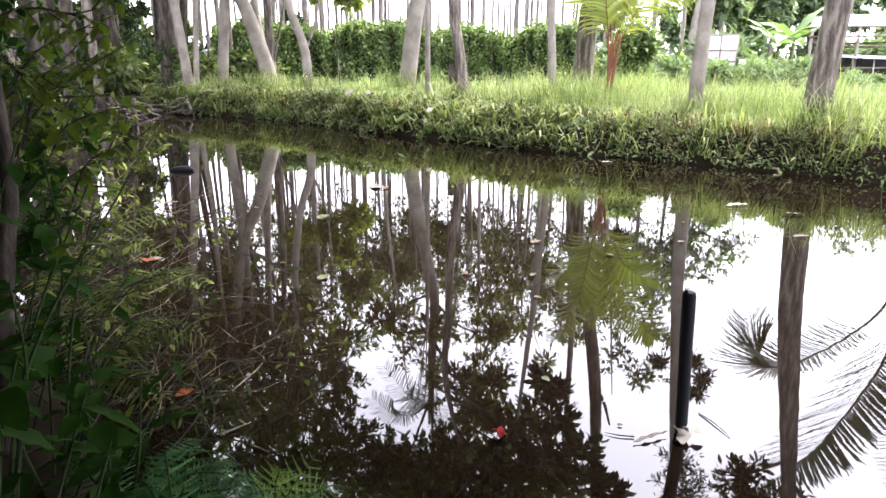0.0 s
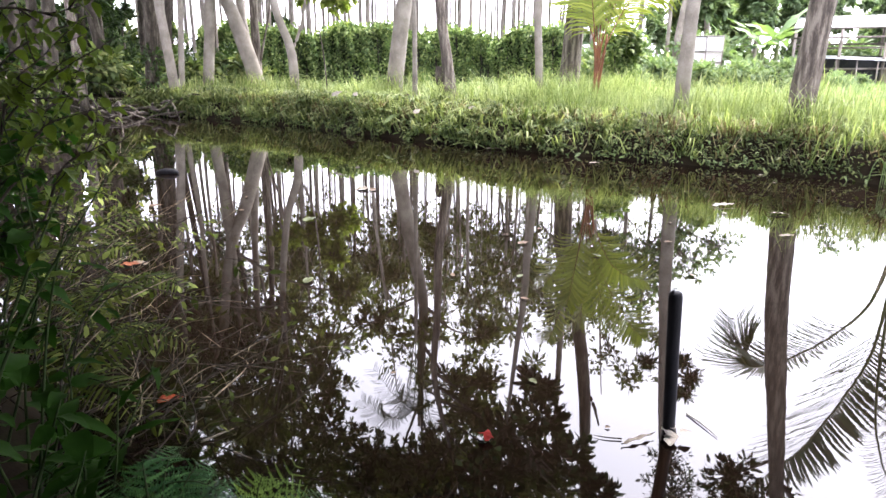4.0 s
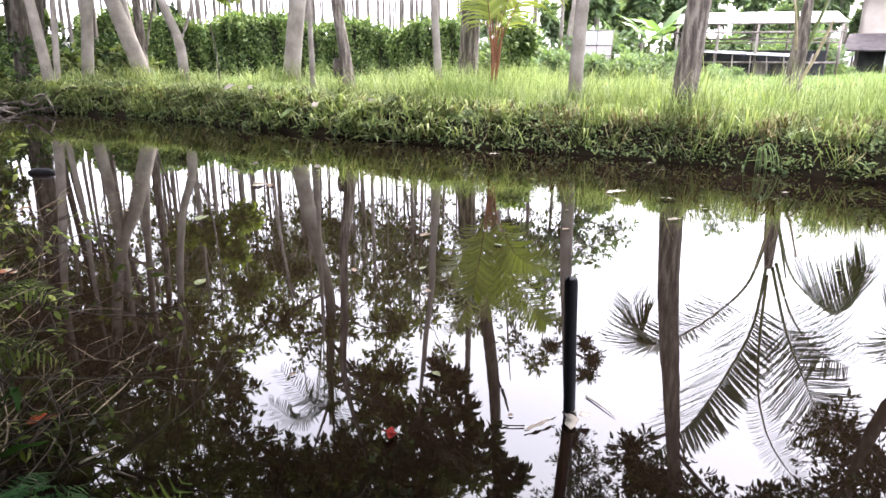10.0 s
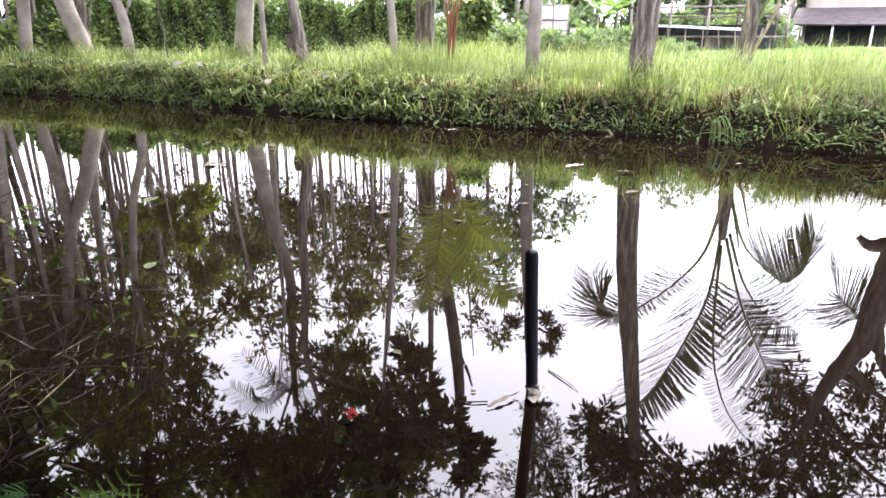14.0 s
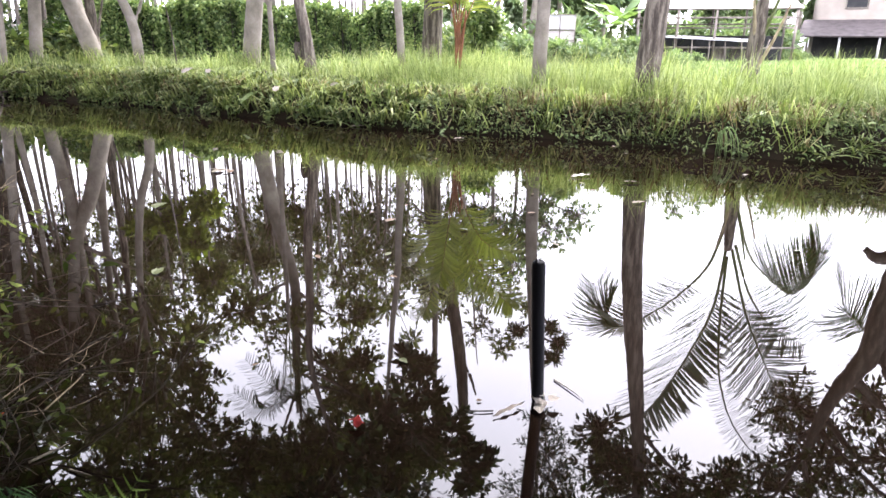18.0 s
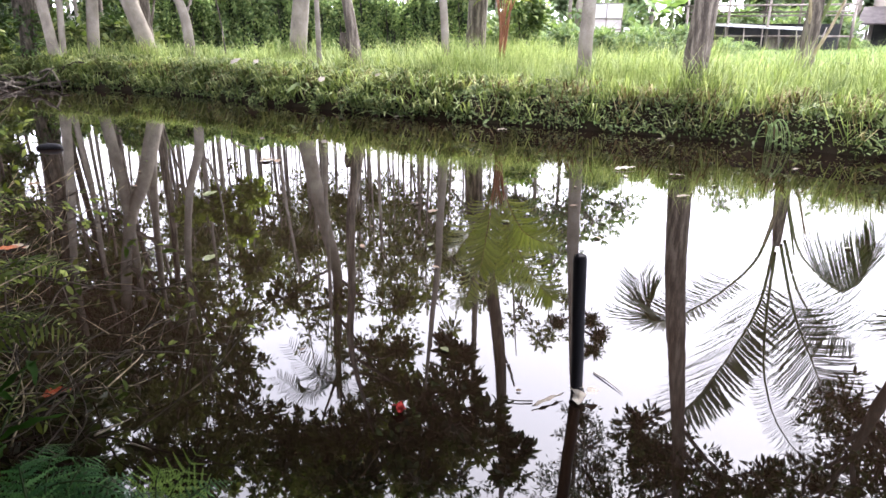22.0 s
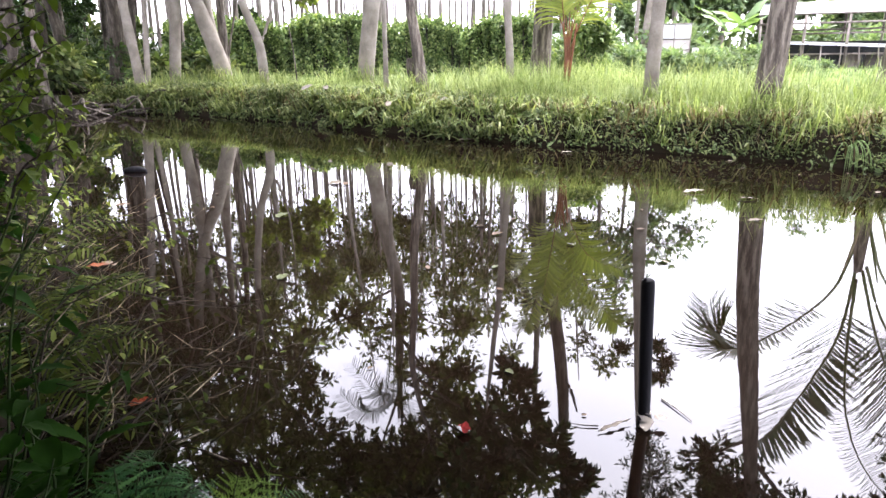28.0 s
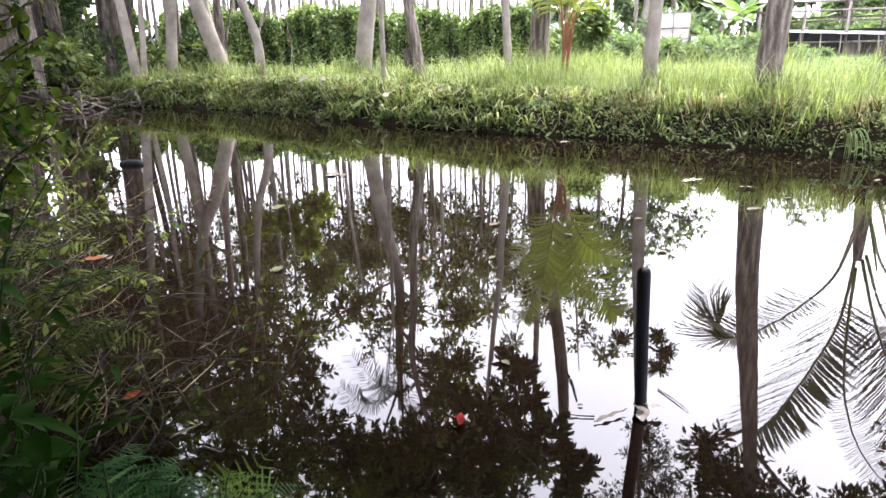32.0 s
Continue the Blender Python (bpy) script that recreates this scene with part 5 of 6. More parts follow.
def twig_shrub(base, stems, reach, label, leaf=0.03, leaves=16, toward=0.8, spread=1.6, lift=0.5):
    """A sparse shrub of dry arching stems with a few small leaves."""
    root = thing("shrub", base, label, "shrub", "twiggy shrubs over the pond")
    at, out = [], []
    for k in range(stems):
        a = toward + rng.uniform(-0.5, 0.5) * spread
        L = reach * rng.uniform(0.5, 1.1)
        d = np.array([math.cos(a), math.sin(a), 0])
        h = lift * rng.uniform(0.3, 1.2)
        line = curve([(0, 0, 0), d * L * 0.35 + [0, 0, h * L * 0.8] + rng.normal(size=3) * 0.09, d * L * 0.7 + [0, 0, h * L * 0.8] + rng.normal(size=3) * 0.06, d * L + [0, 0, h * L * 0.35] + rng.normal(size=3) * 0.07], 18)
        twig = put("stem", tube(line, [0.0036, 0.0024, 0.0009], 5), TWIG, root)
        for _ in range(7):
            i = rng.integers(4, 17)
            e = line[i] + (ball_dirs(1)[0] * [1, 1, 0.6] + d * 0.7) * L * rng.uniform(0.12, 0.3)
            put("twig", tube([line[i], (line[i] + e) / 2 + rng.normal(size=3) * 0.012, e], [0.0022, 0.0007], 4), TWIG, twig)
            m = leaves // 5
            f = rng.uniform(0.2, 1, m)[:, None]
            at.append(line[i] + (e - line[i]) * f)
            out.append(unit((e - line[i])[None] * 0.6 + ball_dirs(m) * 0.25))
    at, out = np.concatenate(at), np.concatenate(out)
    ln = leaf * rng.uniform(0.5, 1.7, len(at))
    put("foliage", leaf_cards(at, out, unit(ball_dirs(len(at)) * 0.5 + [0, 0, 1]), ln, ln * 0.42, 0.1, 0.2), FERN_DULL, root, smooth=False)
    return root


twig_shrub((-1.5, 1.95, 0.08), 7, 0.85, "sparse twiggy shrub trailing over the dark water", toward=0.75)
twig_shrub((-1.9, 2.45, 0.08), 7, 0.95, "sparse twiggy shrub trailing over the dark water", toward=0.55, leaf=0.036)
twig_shrub((-2.4, 3.05, 0.08), 8, 1.1, "tangled thin shrub hanging over the pond edge", toward=0.5, leaf=0.04, leaves=28)
twig_shrub((-1.15, 1.6, 0.08), 8, 0.75, "low dry twigs with small leaves at the bank", toward=1.0)
twig_shrub((-3.3, 4.1, 0.1), 8, 1.4, "tangled thin shrub hanging over the pond edge", toward=0.4, leaf=0.05, leaves=36, lift=0.7)
twig_shrub((-4.6, 5.6, 0.1), 8, 1.5, "tangled thin shrub along the shaded bank", toward=0.3, leaf=0.06, leaves=40, lift=0.8)

# leafy branches that reach in from the wood on the near side
near_bushes = [((-5.0, 6.2, 0.2), 1.1, 2.7, 1700), ((-6.6, 8.0, 0.2), 1.4, 3.4, 2600), ((-1.6, 1.2, 0.25), 0.5, 1.2, 1000), ((-1.15, 0.6, 0.25), 0.4, 0.75, 800)]
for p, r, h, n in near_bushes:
    ob = shrub(r, h, n, (0.13, 0.6), HERB_SHADED, "leafy bush crowding the shaded near bank", "bushes on the near bank", "bush")
    ob.location = p

tree([(-1.24, 1.44, 0.1), (-1.2, 1.46, 0.53), (-1.17, 1.48, 0.73), (-1.15, 1.5, 0.95), (-1.2, 1.55, 1.7), (-1.3, 1.6, 2.2)], [0.026, 0.022, 0.02, 0.017, 0.012, 0.006], BARK_DARK, "thin dark mossy sapling trunk at the edge of the bank",
     [(-1.25, 1.6, 2.2, 0.25)], leaf=(0.1, 0.5), density=0.6, foliage=HERB_SHADED, group="saplings on the near bank", category="sapling", limb_r=0.006)


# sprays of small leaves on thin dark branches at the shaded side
# brighter leaf green: the sunlight on these sprays is in the colour
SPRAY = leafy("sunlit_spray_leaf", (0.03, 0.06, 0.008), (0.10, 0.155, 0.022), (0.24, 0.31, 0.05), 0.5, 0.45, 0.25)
YELLOWED = solid("yellowed_leaf", [(0.3, (0.26, 0.19, 0.03)), (0.7, (0.42, 0.34, 0.07))], 20.0, 0.6, 0.2)
SPRAY_LEAF = [leaf_mesh("leaf", SPRAY, 0.22, 0.62), leaf_mesh("leaf", SPRAY, 0.38, 0.52), leaf_mesh("leaf", SPRAY, 0.1, 0.7)]
YELLOW_LEAF = leaf_mesh("leaf", YELLOWED, 0.35, 0.55)


def spray(points, n, size, label, side_twigs=5, yellow=(), meshes=None):
    """A thin branch reaching out over the bank, with side twigs and single leaves in two ranks."""
    pts = np.asarray(points, float)
    root = thing("branch", pts[0], label, "branch", "leafy branches over the near bank")
    line = curve(pts - pts[0], 24)
    put("stem", tube(line, [0.0055, 0.004, 0.0015], 6, 0.04), TWIG, root)
    ways = [(line, n)]
    for k in range(side_twigs):
        i = int(5 + 17 * (k + 0.5) / side_twigs)
        d = unit(line[i] - line[i - 3] + rng.normal(size=3) * 0.06)
        e = line[i] + d * rng.uniform(0.06, 0.14) + [0, 0, rng.uniform(-0.09, 0.05)]
        w = curve([line[i], (line[i] + e) / 2 + rng.normal(size=3) * 0.012, e], 8)
        put("twig", tube(w, [0.003, 0.001], 5), TWIG, root)
        ways.append((w, 5))
    for k, (w, m) in enumerate(ways):
        for q in range(m):
            p = w[int((0.25 + 0.75 * (q + 0.5) / m) * (len(w) - 1))]
            ob = new("leaf", YELLOW_LEAF if (k, q) in yellow else (meshes or SPRAY_LEAF)[(k + q) % 2])
            ob.parent = root
            a = rng.uniform(-180, 180)
            ob.matrix_basis = pose(*p, rng.normal() * 25, rng.uniform(-5, 50), a) @ Matrix.Scale(0.82 * size * rng.uniform(0.55, 1.25), 4)
    return root


for line, n, size in [
    ([(-1.62, 1.55, 0.45), (-1.42, 1.82, 0.8), (-1.34, 1.91, 1.0), (-1.21, 1.99, 1.13), (-1.08, 2.06, 1.22)], 13, 0.062),
    ([(-1.6, 1.6, 0.4), (-1.35, 1.87, 0.79), (-1.28, 1.94, 0.95), (-1.19, 2.0, 1.0), (-1.09, 2.06, 1.02)], 14, 0.066),
    ([(-1.65, 1.6, 0.5), (-1.4, 1.85, 0.84), (-1.33, 1.91, 1.07), (-1.25, 1.97, 1.17), (-1.16, 2.02, 1.27)], 13, 0.06),
    ([(-1.5, 1.6, 0.3), (-1.3, 1.86, 0.63), (-1.24, 1.95, 0.83), (-1.16, 2.0, 0.89), (-1.11, 2.04, 0.92)], 12, 0.058),
    ([(-1.75, 1.7, 1.0), (-1.4, 1.87, 1.26), (-1.31, 1.93, 1.3), (-1.22, 1.98, 1.29), (-1.13, 2.04, 1.32)], 12, 0.06),
    ([(-1.8, 1.75, 0.9), (-1.42, 1.86, 1.13), (-1.35, 1.91, 1.1), (-1.26, 1.96, 1.01)], 12, 0.062),
    ([(-1.8, 2.0, 0.5), (-1.62, 2.25, 0.85), (-1.5, 2.38, 1.0), (-1.38, 2.45, 1.04)], 12, 0.07),
    ([(-1.7, 1.9, 0.3), (-1.52, 2.1, 0.62), (-1.42, 2.22, 0.78), (-1.3, 2.3, 0.82)], 12, 0.06),
    ([(-1.8, 1.9, 0.5), (-1.65, 2.09, 0.8), (-1.57, 2.17, 0.96), (-1.46, 2.25, 1.07), (-1.28, 2.36, 1.15)], 15, 0.066),
    ([(-1.85, 1.9, 0.7), (-1.66, 2.11, 0.95), (-1.56, 2.19, 1.07), (-1.44, 2.26, 1.11), (-1.26, 2.36, 1.07)], 15, 0.066),
    ([(-1.8, 1.9, 0.4), (-1.66, 2.05, 0.65), (-1.56, 2.15, 0.79), (-1.47, 2.23, 0.9), (-1.28, 2.34, 0.94)], 15, 0.066),
    ([(-1.8, 1.95, 0.8), (-1.61, 2.14, 1.02), (-1.52, 2.21, 1.17), (-1.42, 2.27, 1.24), (-1.27, 2.36, 1.32)], 14, 0.064),
    ([(-1.75, 1.9, 0.35), (-1.62, 2.05, 0.53), (-1.54, 2.15, 0.67), (-1.45, 2.22, 0.72), (-1.36, 2.27, 0.71)], 13, 0.062),
]:
    spray(line, n, size, "thin dark branch with small yellow-green leaves coloured as sunlit", yellow=((2, 3),) if n == 14 else ())

# the same sprays with the shade-darkened leaves
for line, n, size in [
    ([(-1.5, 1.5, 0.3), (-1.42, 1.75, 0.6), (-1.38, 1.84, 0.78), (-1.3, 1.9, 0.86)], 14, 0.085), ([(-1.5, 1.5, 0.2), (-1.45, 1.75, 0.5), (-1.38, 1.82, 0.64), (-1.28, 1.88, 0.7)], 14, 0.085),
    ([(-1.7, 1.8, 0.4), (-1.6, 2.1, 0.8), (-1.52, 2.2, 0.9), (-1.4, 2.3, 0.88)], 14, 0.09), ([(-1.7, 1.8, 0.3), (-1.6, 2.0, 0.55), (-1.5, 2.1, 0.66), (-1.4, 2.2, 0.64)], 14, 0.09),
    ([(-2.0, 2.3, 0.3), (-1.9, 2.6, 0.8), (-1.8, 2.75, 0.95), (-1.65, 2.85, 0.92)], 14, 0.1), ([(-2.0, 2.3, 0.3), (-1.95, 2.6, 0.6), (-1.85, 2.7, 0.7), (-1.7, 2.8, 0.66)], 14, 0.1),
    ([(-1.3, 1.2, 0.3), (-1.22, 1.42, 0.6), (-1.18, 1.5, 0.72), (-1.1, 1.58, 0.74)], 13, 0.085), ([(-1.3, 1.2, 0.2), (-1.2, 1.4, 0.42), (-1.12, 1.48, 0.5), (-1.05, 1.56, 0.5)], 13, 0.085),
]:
    spray(line, n, size, "leafy branch on the near bank, shade put into its leaf colour", meshes=BROAD)

# thicket of dry twigs over the dark water
PALE_TWIG = solid("pale_dry_stem", [(0.36, (0.05, 0.04, 0.025)), (0.52, (0.13, 0.105, 0.065)), (0.68, (0.28, 0.235, 0.15))], 40.0, 0.8, 0.3)
tangle_rng = np.random.default_rng(23)
for bx, by, n, reach in [(-1.45, 2.2, 9, 0.95), (-1.25, 1.85, 8, 0.8), (-1.8, 2.8, 9, 1.1), (-1.05, 1.7, 6, 0.55), (-2.3, 3.5, 8, 1.2)]:
    root = thing("twig_thicket", (bx, by, 0.02), "tangle of bare dry twigs standing over the dark water", "twigs", "dry twigs over the pond")
    for k in range(n):
        a, L = tangle_rng.uniform(-1.0, 2.2), reach * tangle_rng.uniform(0.3, 0.75)
        d = np.array([math.cos(a), math.sin(a), tangle_rng.uniform(0.2, 1.3)])
        p = np.append(tangle_rng.normal(size=2) * 0.2, 0.0)
        e = p + d * L * [1, 1, 0.6]
        mid = (p + e) / 2 + tangle_rng.normal(size=3) * 0.07 + [0, 0, 0.05 * L]
        w = curve([p, mid, e], 12)
        stem = put("stem", tube(w, [0.0034, 0.0026, 0.001], 5, 0.05), PALE_TWIG if k % 4 == 0 else TWIG, root)
        for i in (3, 5, 7, 8, 9, 10):
            e2 = w[i] + unit(d + tangle_rng.normal(size=3) * 0.9) * L * tangle_rng.uniform(0.15, 0.4)
            put("twig", tube([w[i], (w[i] + e2) / 2 + tangle_rng.normal(size=3) * 0.01, e2], [0.0018, 0.0007], 4), TWIG if k % 2 else PALE_TWIG, stem)

# rosettes of strap leaves along the edge of the far bank
RIBBON = [leaf_mesh("leaf", STRAP, 0.55, 0.13), leaf_mesh("leaf", STRAP, 0.8, 0.16), leaf_mesh("leaf", WEED, 0.65, 0.2)]
for k in range(70):
    u, o = tangle_rng.uniform(0.02, 0.92), tangle_rng.uniform(0.02, 0.55)
    x, y = along_far(np.array([u]), np.array([o]))
    root = thing("weed_plant", (float(x[0]), float(y[0]), float(ground_z(x, y)[0]) - 0.01), "rosette of arching strap leaves on the edge of the bank", "weed", "rosettes on the far bank")
    size = tangle_rng.uniform(0.26, 0.44) * min(1.0, max(0.55, 1.0 - (float(x[0]) - 0.5) * 0.15))
    for q in range(11):
        ob = new("leaf", RIBBON[(k + q) % 3 if k % 4 == 0 else (k + q) % 2])
        ob.parent = root
        ob.matrix_basis = pose(0, 0, 0.01, tangle_rng.normal() * 12, -tangle_rng.uniform(20, 72), q * 137.5 + tangle_rng.normal() * 15) @ Matrix.Scale(size * tangle_rng.uniform(0.65, 1.15), 4)

# tall leafy stems rising close by
for b, t, n, s, l in [((-0.98, 1.05, 0.15), (-0.84, 1.49, 0.9), 5, 0.12, "tall green herb stem with broad lit leaves"), ((-1.0, 1.1, 0.15), (-0.92, 1.44, 0.88), 5, 0.12, "tall green herb stem with broad lit leaves"),
                      ((-1.05, 1.1, 0.15), (-1.0, 1.34, 0.7), 4, 0.13, "herb with large crinkled leaves close to the path")]:
    herb(b, t, n, s, l, SPRAY_LEAF[:2], 15, 0.05, 0.005, 0.72)
# fresh fern fronds crowding the foot of the bank
low_fern = thing("fern", (-0.64, 1.12, 0.08), "dense blue-green fern carpeting the foot of the bank", "fern", "ferns on the near bank")
for k, (dx, dy, dz) in enumerate([(-0.06, 0.11, 0.25), (0.0, 0.13, 0.25), (0.07, 0.14, 0.23), (0.13, 0.12, 0.19), (0.17, 0.08, 0.15), (-0.1, 0.06, 0.2), (0.03, 0.2, 0.16), (0.1, 0.2, 0.13), (-0.03, 0.05, 0.28), (0.2, 0.15, 0.1), (-0.14, 0.12, 0.18), (-0.16, 0.02, 0.15)]):
    fern_frond([(0, 0, 0), (dx * 0.3, dy * 0.3, dz * 0.6), (dx * 0.75, dy * 0.75, dz * 0.95), (dx * 1.15, dy * 1.15, dz * 0.9)], 0.058, 14, low_fern, FERN)


# ---- post and floating things ----
post = thing("post", (0.668, 1.897, 0.0), "black weathered stake standing upright in the pond", "post")
put("stake", tube([(0.014, -0.004, -0.35), (0, 0, 0.0), (-0.006, 0.004, 0.15), (-0.012, 0.009, 0.3), (-0.0185, 0.013, 0.47), (-0.019, 0.013, 0.482), (-0.019, 0.013, 0.485)], [0.0185, 0.019, 0.0195, 0.0205, 0.021, 0.020, 0.016], 12, 0.03), POST, post)
put("split_top", tube([(-0.03, 0.006, 0.47), (-0.03, 0.006, 0.487), (-0.028, 0.007, 0.494)], [0.008, 0.006, 0.002], 7, 0.1), POST, post)
LITTER = solid("grey_plant_litter", [(0.3, (0.16, 0.14, 0.12)), (0.6, (0.36, 0.33, 0.29)), (0.85, (0.55, 0.52, 0.48))], 30.0, 0.8, 0.5)
GREY_LEAF = solid("bleached_grey_leaf", [(0.3, (0.11, 0.095, 0.08)), (0.7, (0.24, 0.215, 0.185))], 25.0, 0.8, 0.4, spec=0.1)
PAPER = solid("pale_dead_leaf", [(0.3, (0.07, 0.056, 0.04)), (0.7, (0.17, 0.145, 0.11))], 25.0, 0.7, 0.3)
RED_LEAF = solid("fallen_red_leaf", [(0.36, (0.05, 0.003, 0.004)), (0.52, (0.16, 0.009, 0.010)), (0.68, (0.26, 0.05, 0.035))], 45.0, 0.9, 0.6, spec=0.05)
ORANGE_LEAF = solid("fallen_orange_leaf", [(0.3, (0.12, 0.03, 0.010)), (0.7, (0.21, 0.07, 0.028))], 30.0, 0.5, 0.3)
RUST_LEAF = solid("fallen_rust_leaf", [(0.36, (0.09, 0.012, 0.005)), (0.52, (0.24, 0.045, 0.018)), (0.68, (0.38, 0.12, 0.06))], 50.0, 0.85, 0.6, spec=0.08)
GREEN_LEAF = solid("fallen_green_leaf", [(0.3, (0.022, 0.030, 0.005)), (0.7, (0.05, 0.062, 0.010))], 30.0, 0.5, 0.3)
BROWN_LEAF = solid("fallen_brown_leaf", [(0.3, (0.04, 0.022, 0.010)), (0.7, (0.10, 0.06, 0.03))], 30.0, 0.6, 0.3)


def float_leaf(x, y, size, yaw, m, label, waist=0.5, tilt=6, group="floating leaves", lift=0.004):
    me = leaf_mesh("floating_leaf", m, 0.06, waist)
    ob = new("floating_leaf", me)
    ob.matrix_basis = pose(x, y, lift + size * 0.03, tilt, -tilt, yaw) @ Matrix.Scale(size, 4)
    return tagged(ob, label, "leaf", group)


def stick(points, r, label, m=None, group="floating twigs"):
    p = np.asarray(points, float)
    ob = put("twig", tube(curve(p - p[0], 12), [r, r * 0.8, r * 0.3], 6, 0.05), m or TWIG)
    ob.location = p[0]
    return tagged(ob, label, "twig", group)


# raft of litter caught on the stake
raft = thing("litter_raft", (0.668, 1.872, 0.004), "pale grey clump of scum and leaf litter against the stake", "debris")
for k in range(11):
    ob = new("scrap", leaf_mesh("scrap", LITTER, 0.1, 0.9))
    ob.parent = raft
    ob.matrix_basis = pose(rng.normal() * 0.016, rng.normal() * 0.011, 0.004 + 0.0025 * k, rng.normal() * 8, rng.normal() * 8, rng.uniform(0, 360)) @ Matrix.Scale(rng.uniform(0.025, 0.045), 4)
stick([(0.69, 1.89, 0.006), (0.70, 1.95, 0.03), (0.71, 1.98, 0.02)], 0.0025, "thin dark twig poking up beside the stake")
stick([(0.77, 2.03, 0.004), (0.80, 1.95, 0.006), (0.82, 1.88, 0.004)], 0.003, "thin grey twig floating on bright water", LITTER)
stick([(0.51, 1.86, 0.005), (0.46, 1.865, 0.006), (0.42, 1.88, 0.005)], 0.0025, "thin dark twig on the water")
stick([(-0.82, 1.79, 0.005), (-0.74, 1.86, 0.012)], 0.004, "short pale twig on dark water", PAPER)
stick([(-0.70, 1.74, 0.005), (-0.63, 1.70, 0.008)], 0.003, "short pale twig on dark water", PAPER)
stick([(-1.35, 1.7, 0.03), (-1.1, 1.95, 0.1), (-0.8, 2.3, 0.2)], 0.004, "straight dry stalk leaning over the water")

for x, y, s, a, m, l, w in [
    (0.50, 1.825, 0.135, 26, GREY_LEAF, "slender pale leaf floating beside the stake", 0.12),
    (-2.02, 3.6, 0.16, 5, ORANGE_LEAF, "long orange-brown fallen leaf floating", 0.35),
    (-1.86, 3.62, 0.12, 150, PAPER, "pale bleached leaf floating", 0.6), (-0.86, 3.34, 0.09, 70, GREEN_LEAF, "yellow-green leaf floating on the pond", 0.6),
    (-1.02, 6.05, 0.17, 10, PAPER, "large pale curled leaf floating", 0.5), (-0.9, 6.12, 0.15, 160, PAPER, "large pale curled leaf floating", 0.55), (-0.86, 6.0, 0.12, 80, BROWN_LEAF, "large brown leaf floating", 0.5),
    (1.5, 7.93, 0.14, 0, PAPER, "pale leaf floating near the bank", 0.4), (3.19, 7.13, 0.08, 40, PAPER, "pale leaf floating near the bank", 0.5),
    (2.2, 4.5, 0.12, 5, PAPER, "pale thin leaf floating", 0.35), (2.6, 5.2, 0.15, 170, PAPER, "pale thin leaf floating", 0.4), (2.1, 5.5, 0.2, 10, LITTER, "grey leaf floating on the pond", 0.3),
    (0.36, 4.2, 0.09, 30, BROWN_LEAF, "brown leaf floating on the pond", 0.5), (-1.2, 4.75, 0.14, 60, GREEN_LEAF, "yellow-green leaf floating on the pond", 0.5), (3.69, 5.4, 0.07, 15, PAPER, "pale leaf floating on the pond", 0.5),
    (4.93, 6.2, 0.16, 20, PAPER, "pale leaf caught by the bank", 0.5), (5.42, 5.85, 0.22, 160, PAPER, "pale leaf caught by the bank", 0.5), (0.47, 1.93, 0.02, 0, BROWN_LEAF, "tiny dark leaf floating", 0.8),
    (0.30, 9.2, 0.2, 0, PAPER, "pale scrap floating under the bank", 0.4), (-2.6, 5.2, 0.12, 30, BROWN_LEAF, "brown leaf floating on the pond", 0.5), (-3.4, 6.2, 0.14, 200, GREEN_LEAF, "yellow leaf floating on the pond", 0.5),
]:
    float_leaf(x, y, s, a, m, l, w)
for x, y, size, yaw, m, label in [(-1.065, 2.015, 0.09, 8, RUST_LEAF, "curled rust-orange fallen leaf floating"), (0.075, 1.81, 0.062, 75, RED_LEAF, "small curled bright red fallen leaf floating"), (0.10, 1.83, 0.055, 150, RED_LEAF, "small torn bright red fallen leaf floating")]:
    ob = new("floating_leaf", leaf_mesh("floating_leaf", m, 0.35, 0.45))
    ob.matrix_basis = pose(x, y, 0.016, 18, -22, yaw) @ Matrix.Scale(size, 4)
    tagged(ob, label, "leaf", "floating leaves")
small_rng = random.Random(11)
for k in range(60):
    x, y = small_rng.uniform(-3.5, 5), small_rng.uniform(2.2, 9)
    if in_pond(np.array([x]), np.array([y]))[0] and edge_distance(np.array([x]), np.array([y]), FAR)[0] > 0.1:
        float_leaf(x, y, small_rng.uniform(0.025, 0.07), small_rng.uniform(0, 360), small_rng.choice([BROWN_LEAF, BROWN_LEAF, PAPER, GREEN_LEAF]), "tiny fallen leaf floating on the pond", 0.5)

# dark floating husk
husk = put("floating_husk", tube(curve([(-0.12, 0, 0.006), (-0.05, 0, 0.02), (0.06, 0, 0.022), (0.12, 0.0, 0.008)], 12), [0.02, 0.034, 0.034, 0.015], 12, 0.04), POST)
husk.location = (-3.17, 6.88, 0.0)
tagged(husk, "dark wet husk floating with a pale top", "debris")

# stumps and litter on the bank
for x, y, z, h in ((-1.02, 11.55, 0.52, 0.13), (2.3, 8.75, 0.42, 0.12)):
    ob = put("stump", tube(curve([(0, 0, -0.1), (0.01, 0, h * 0.5), (0.04, 0.01, h)], 6), [0.06, 0.06, 0.035], 9, 0.25), BARK_DARK)
    ob.location = (x, y, z)
    tagged(ob, "small dark rotten stump in the bank grass", "stump")
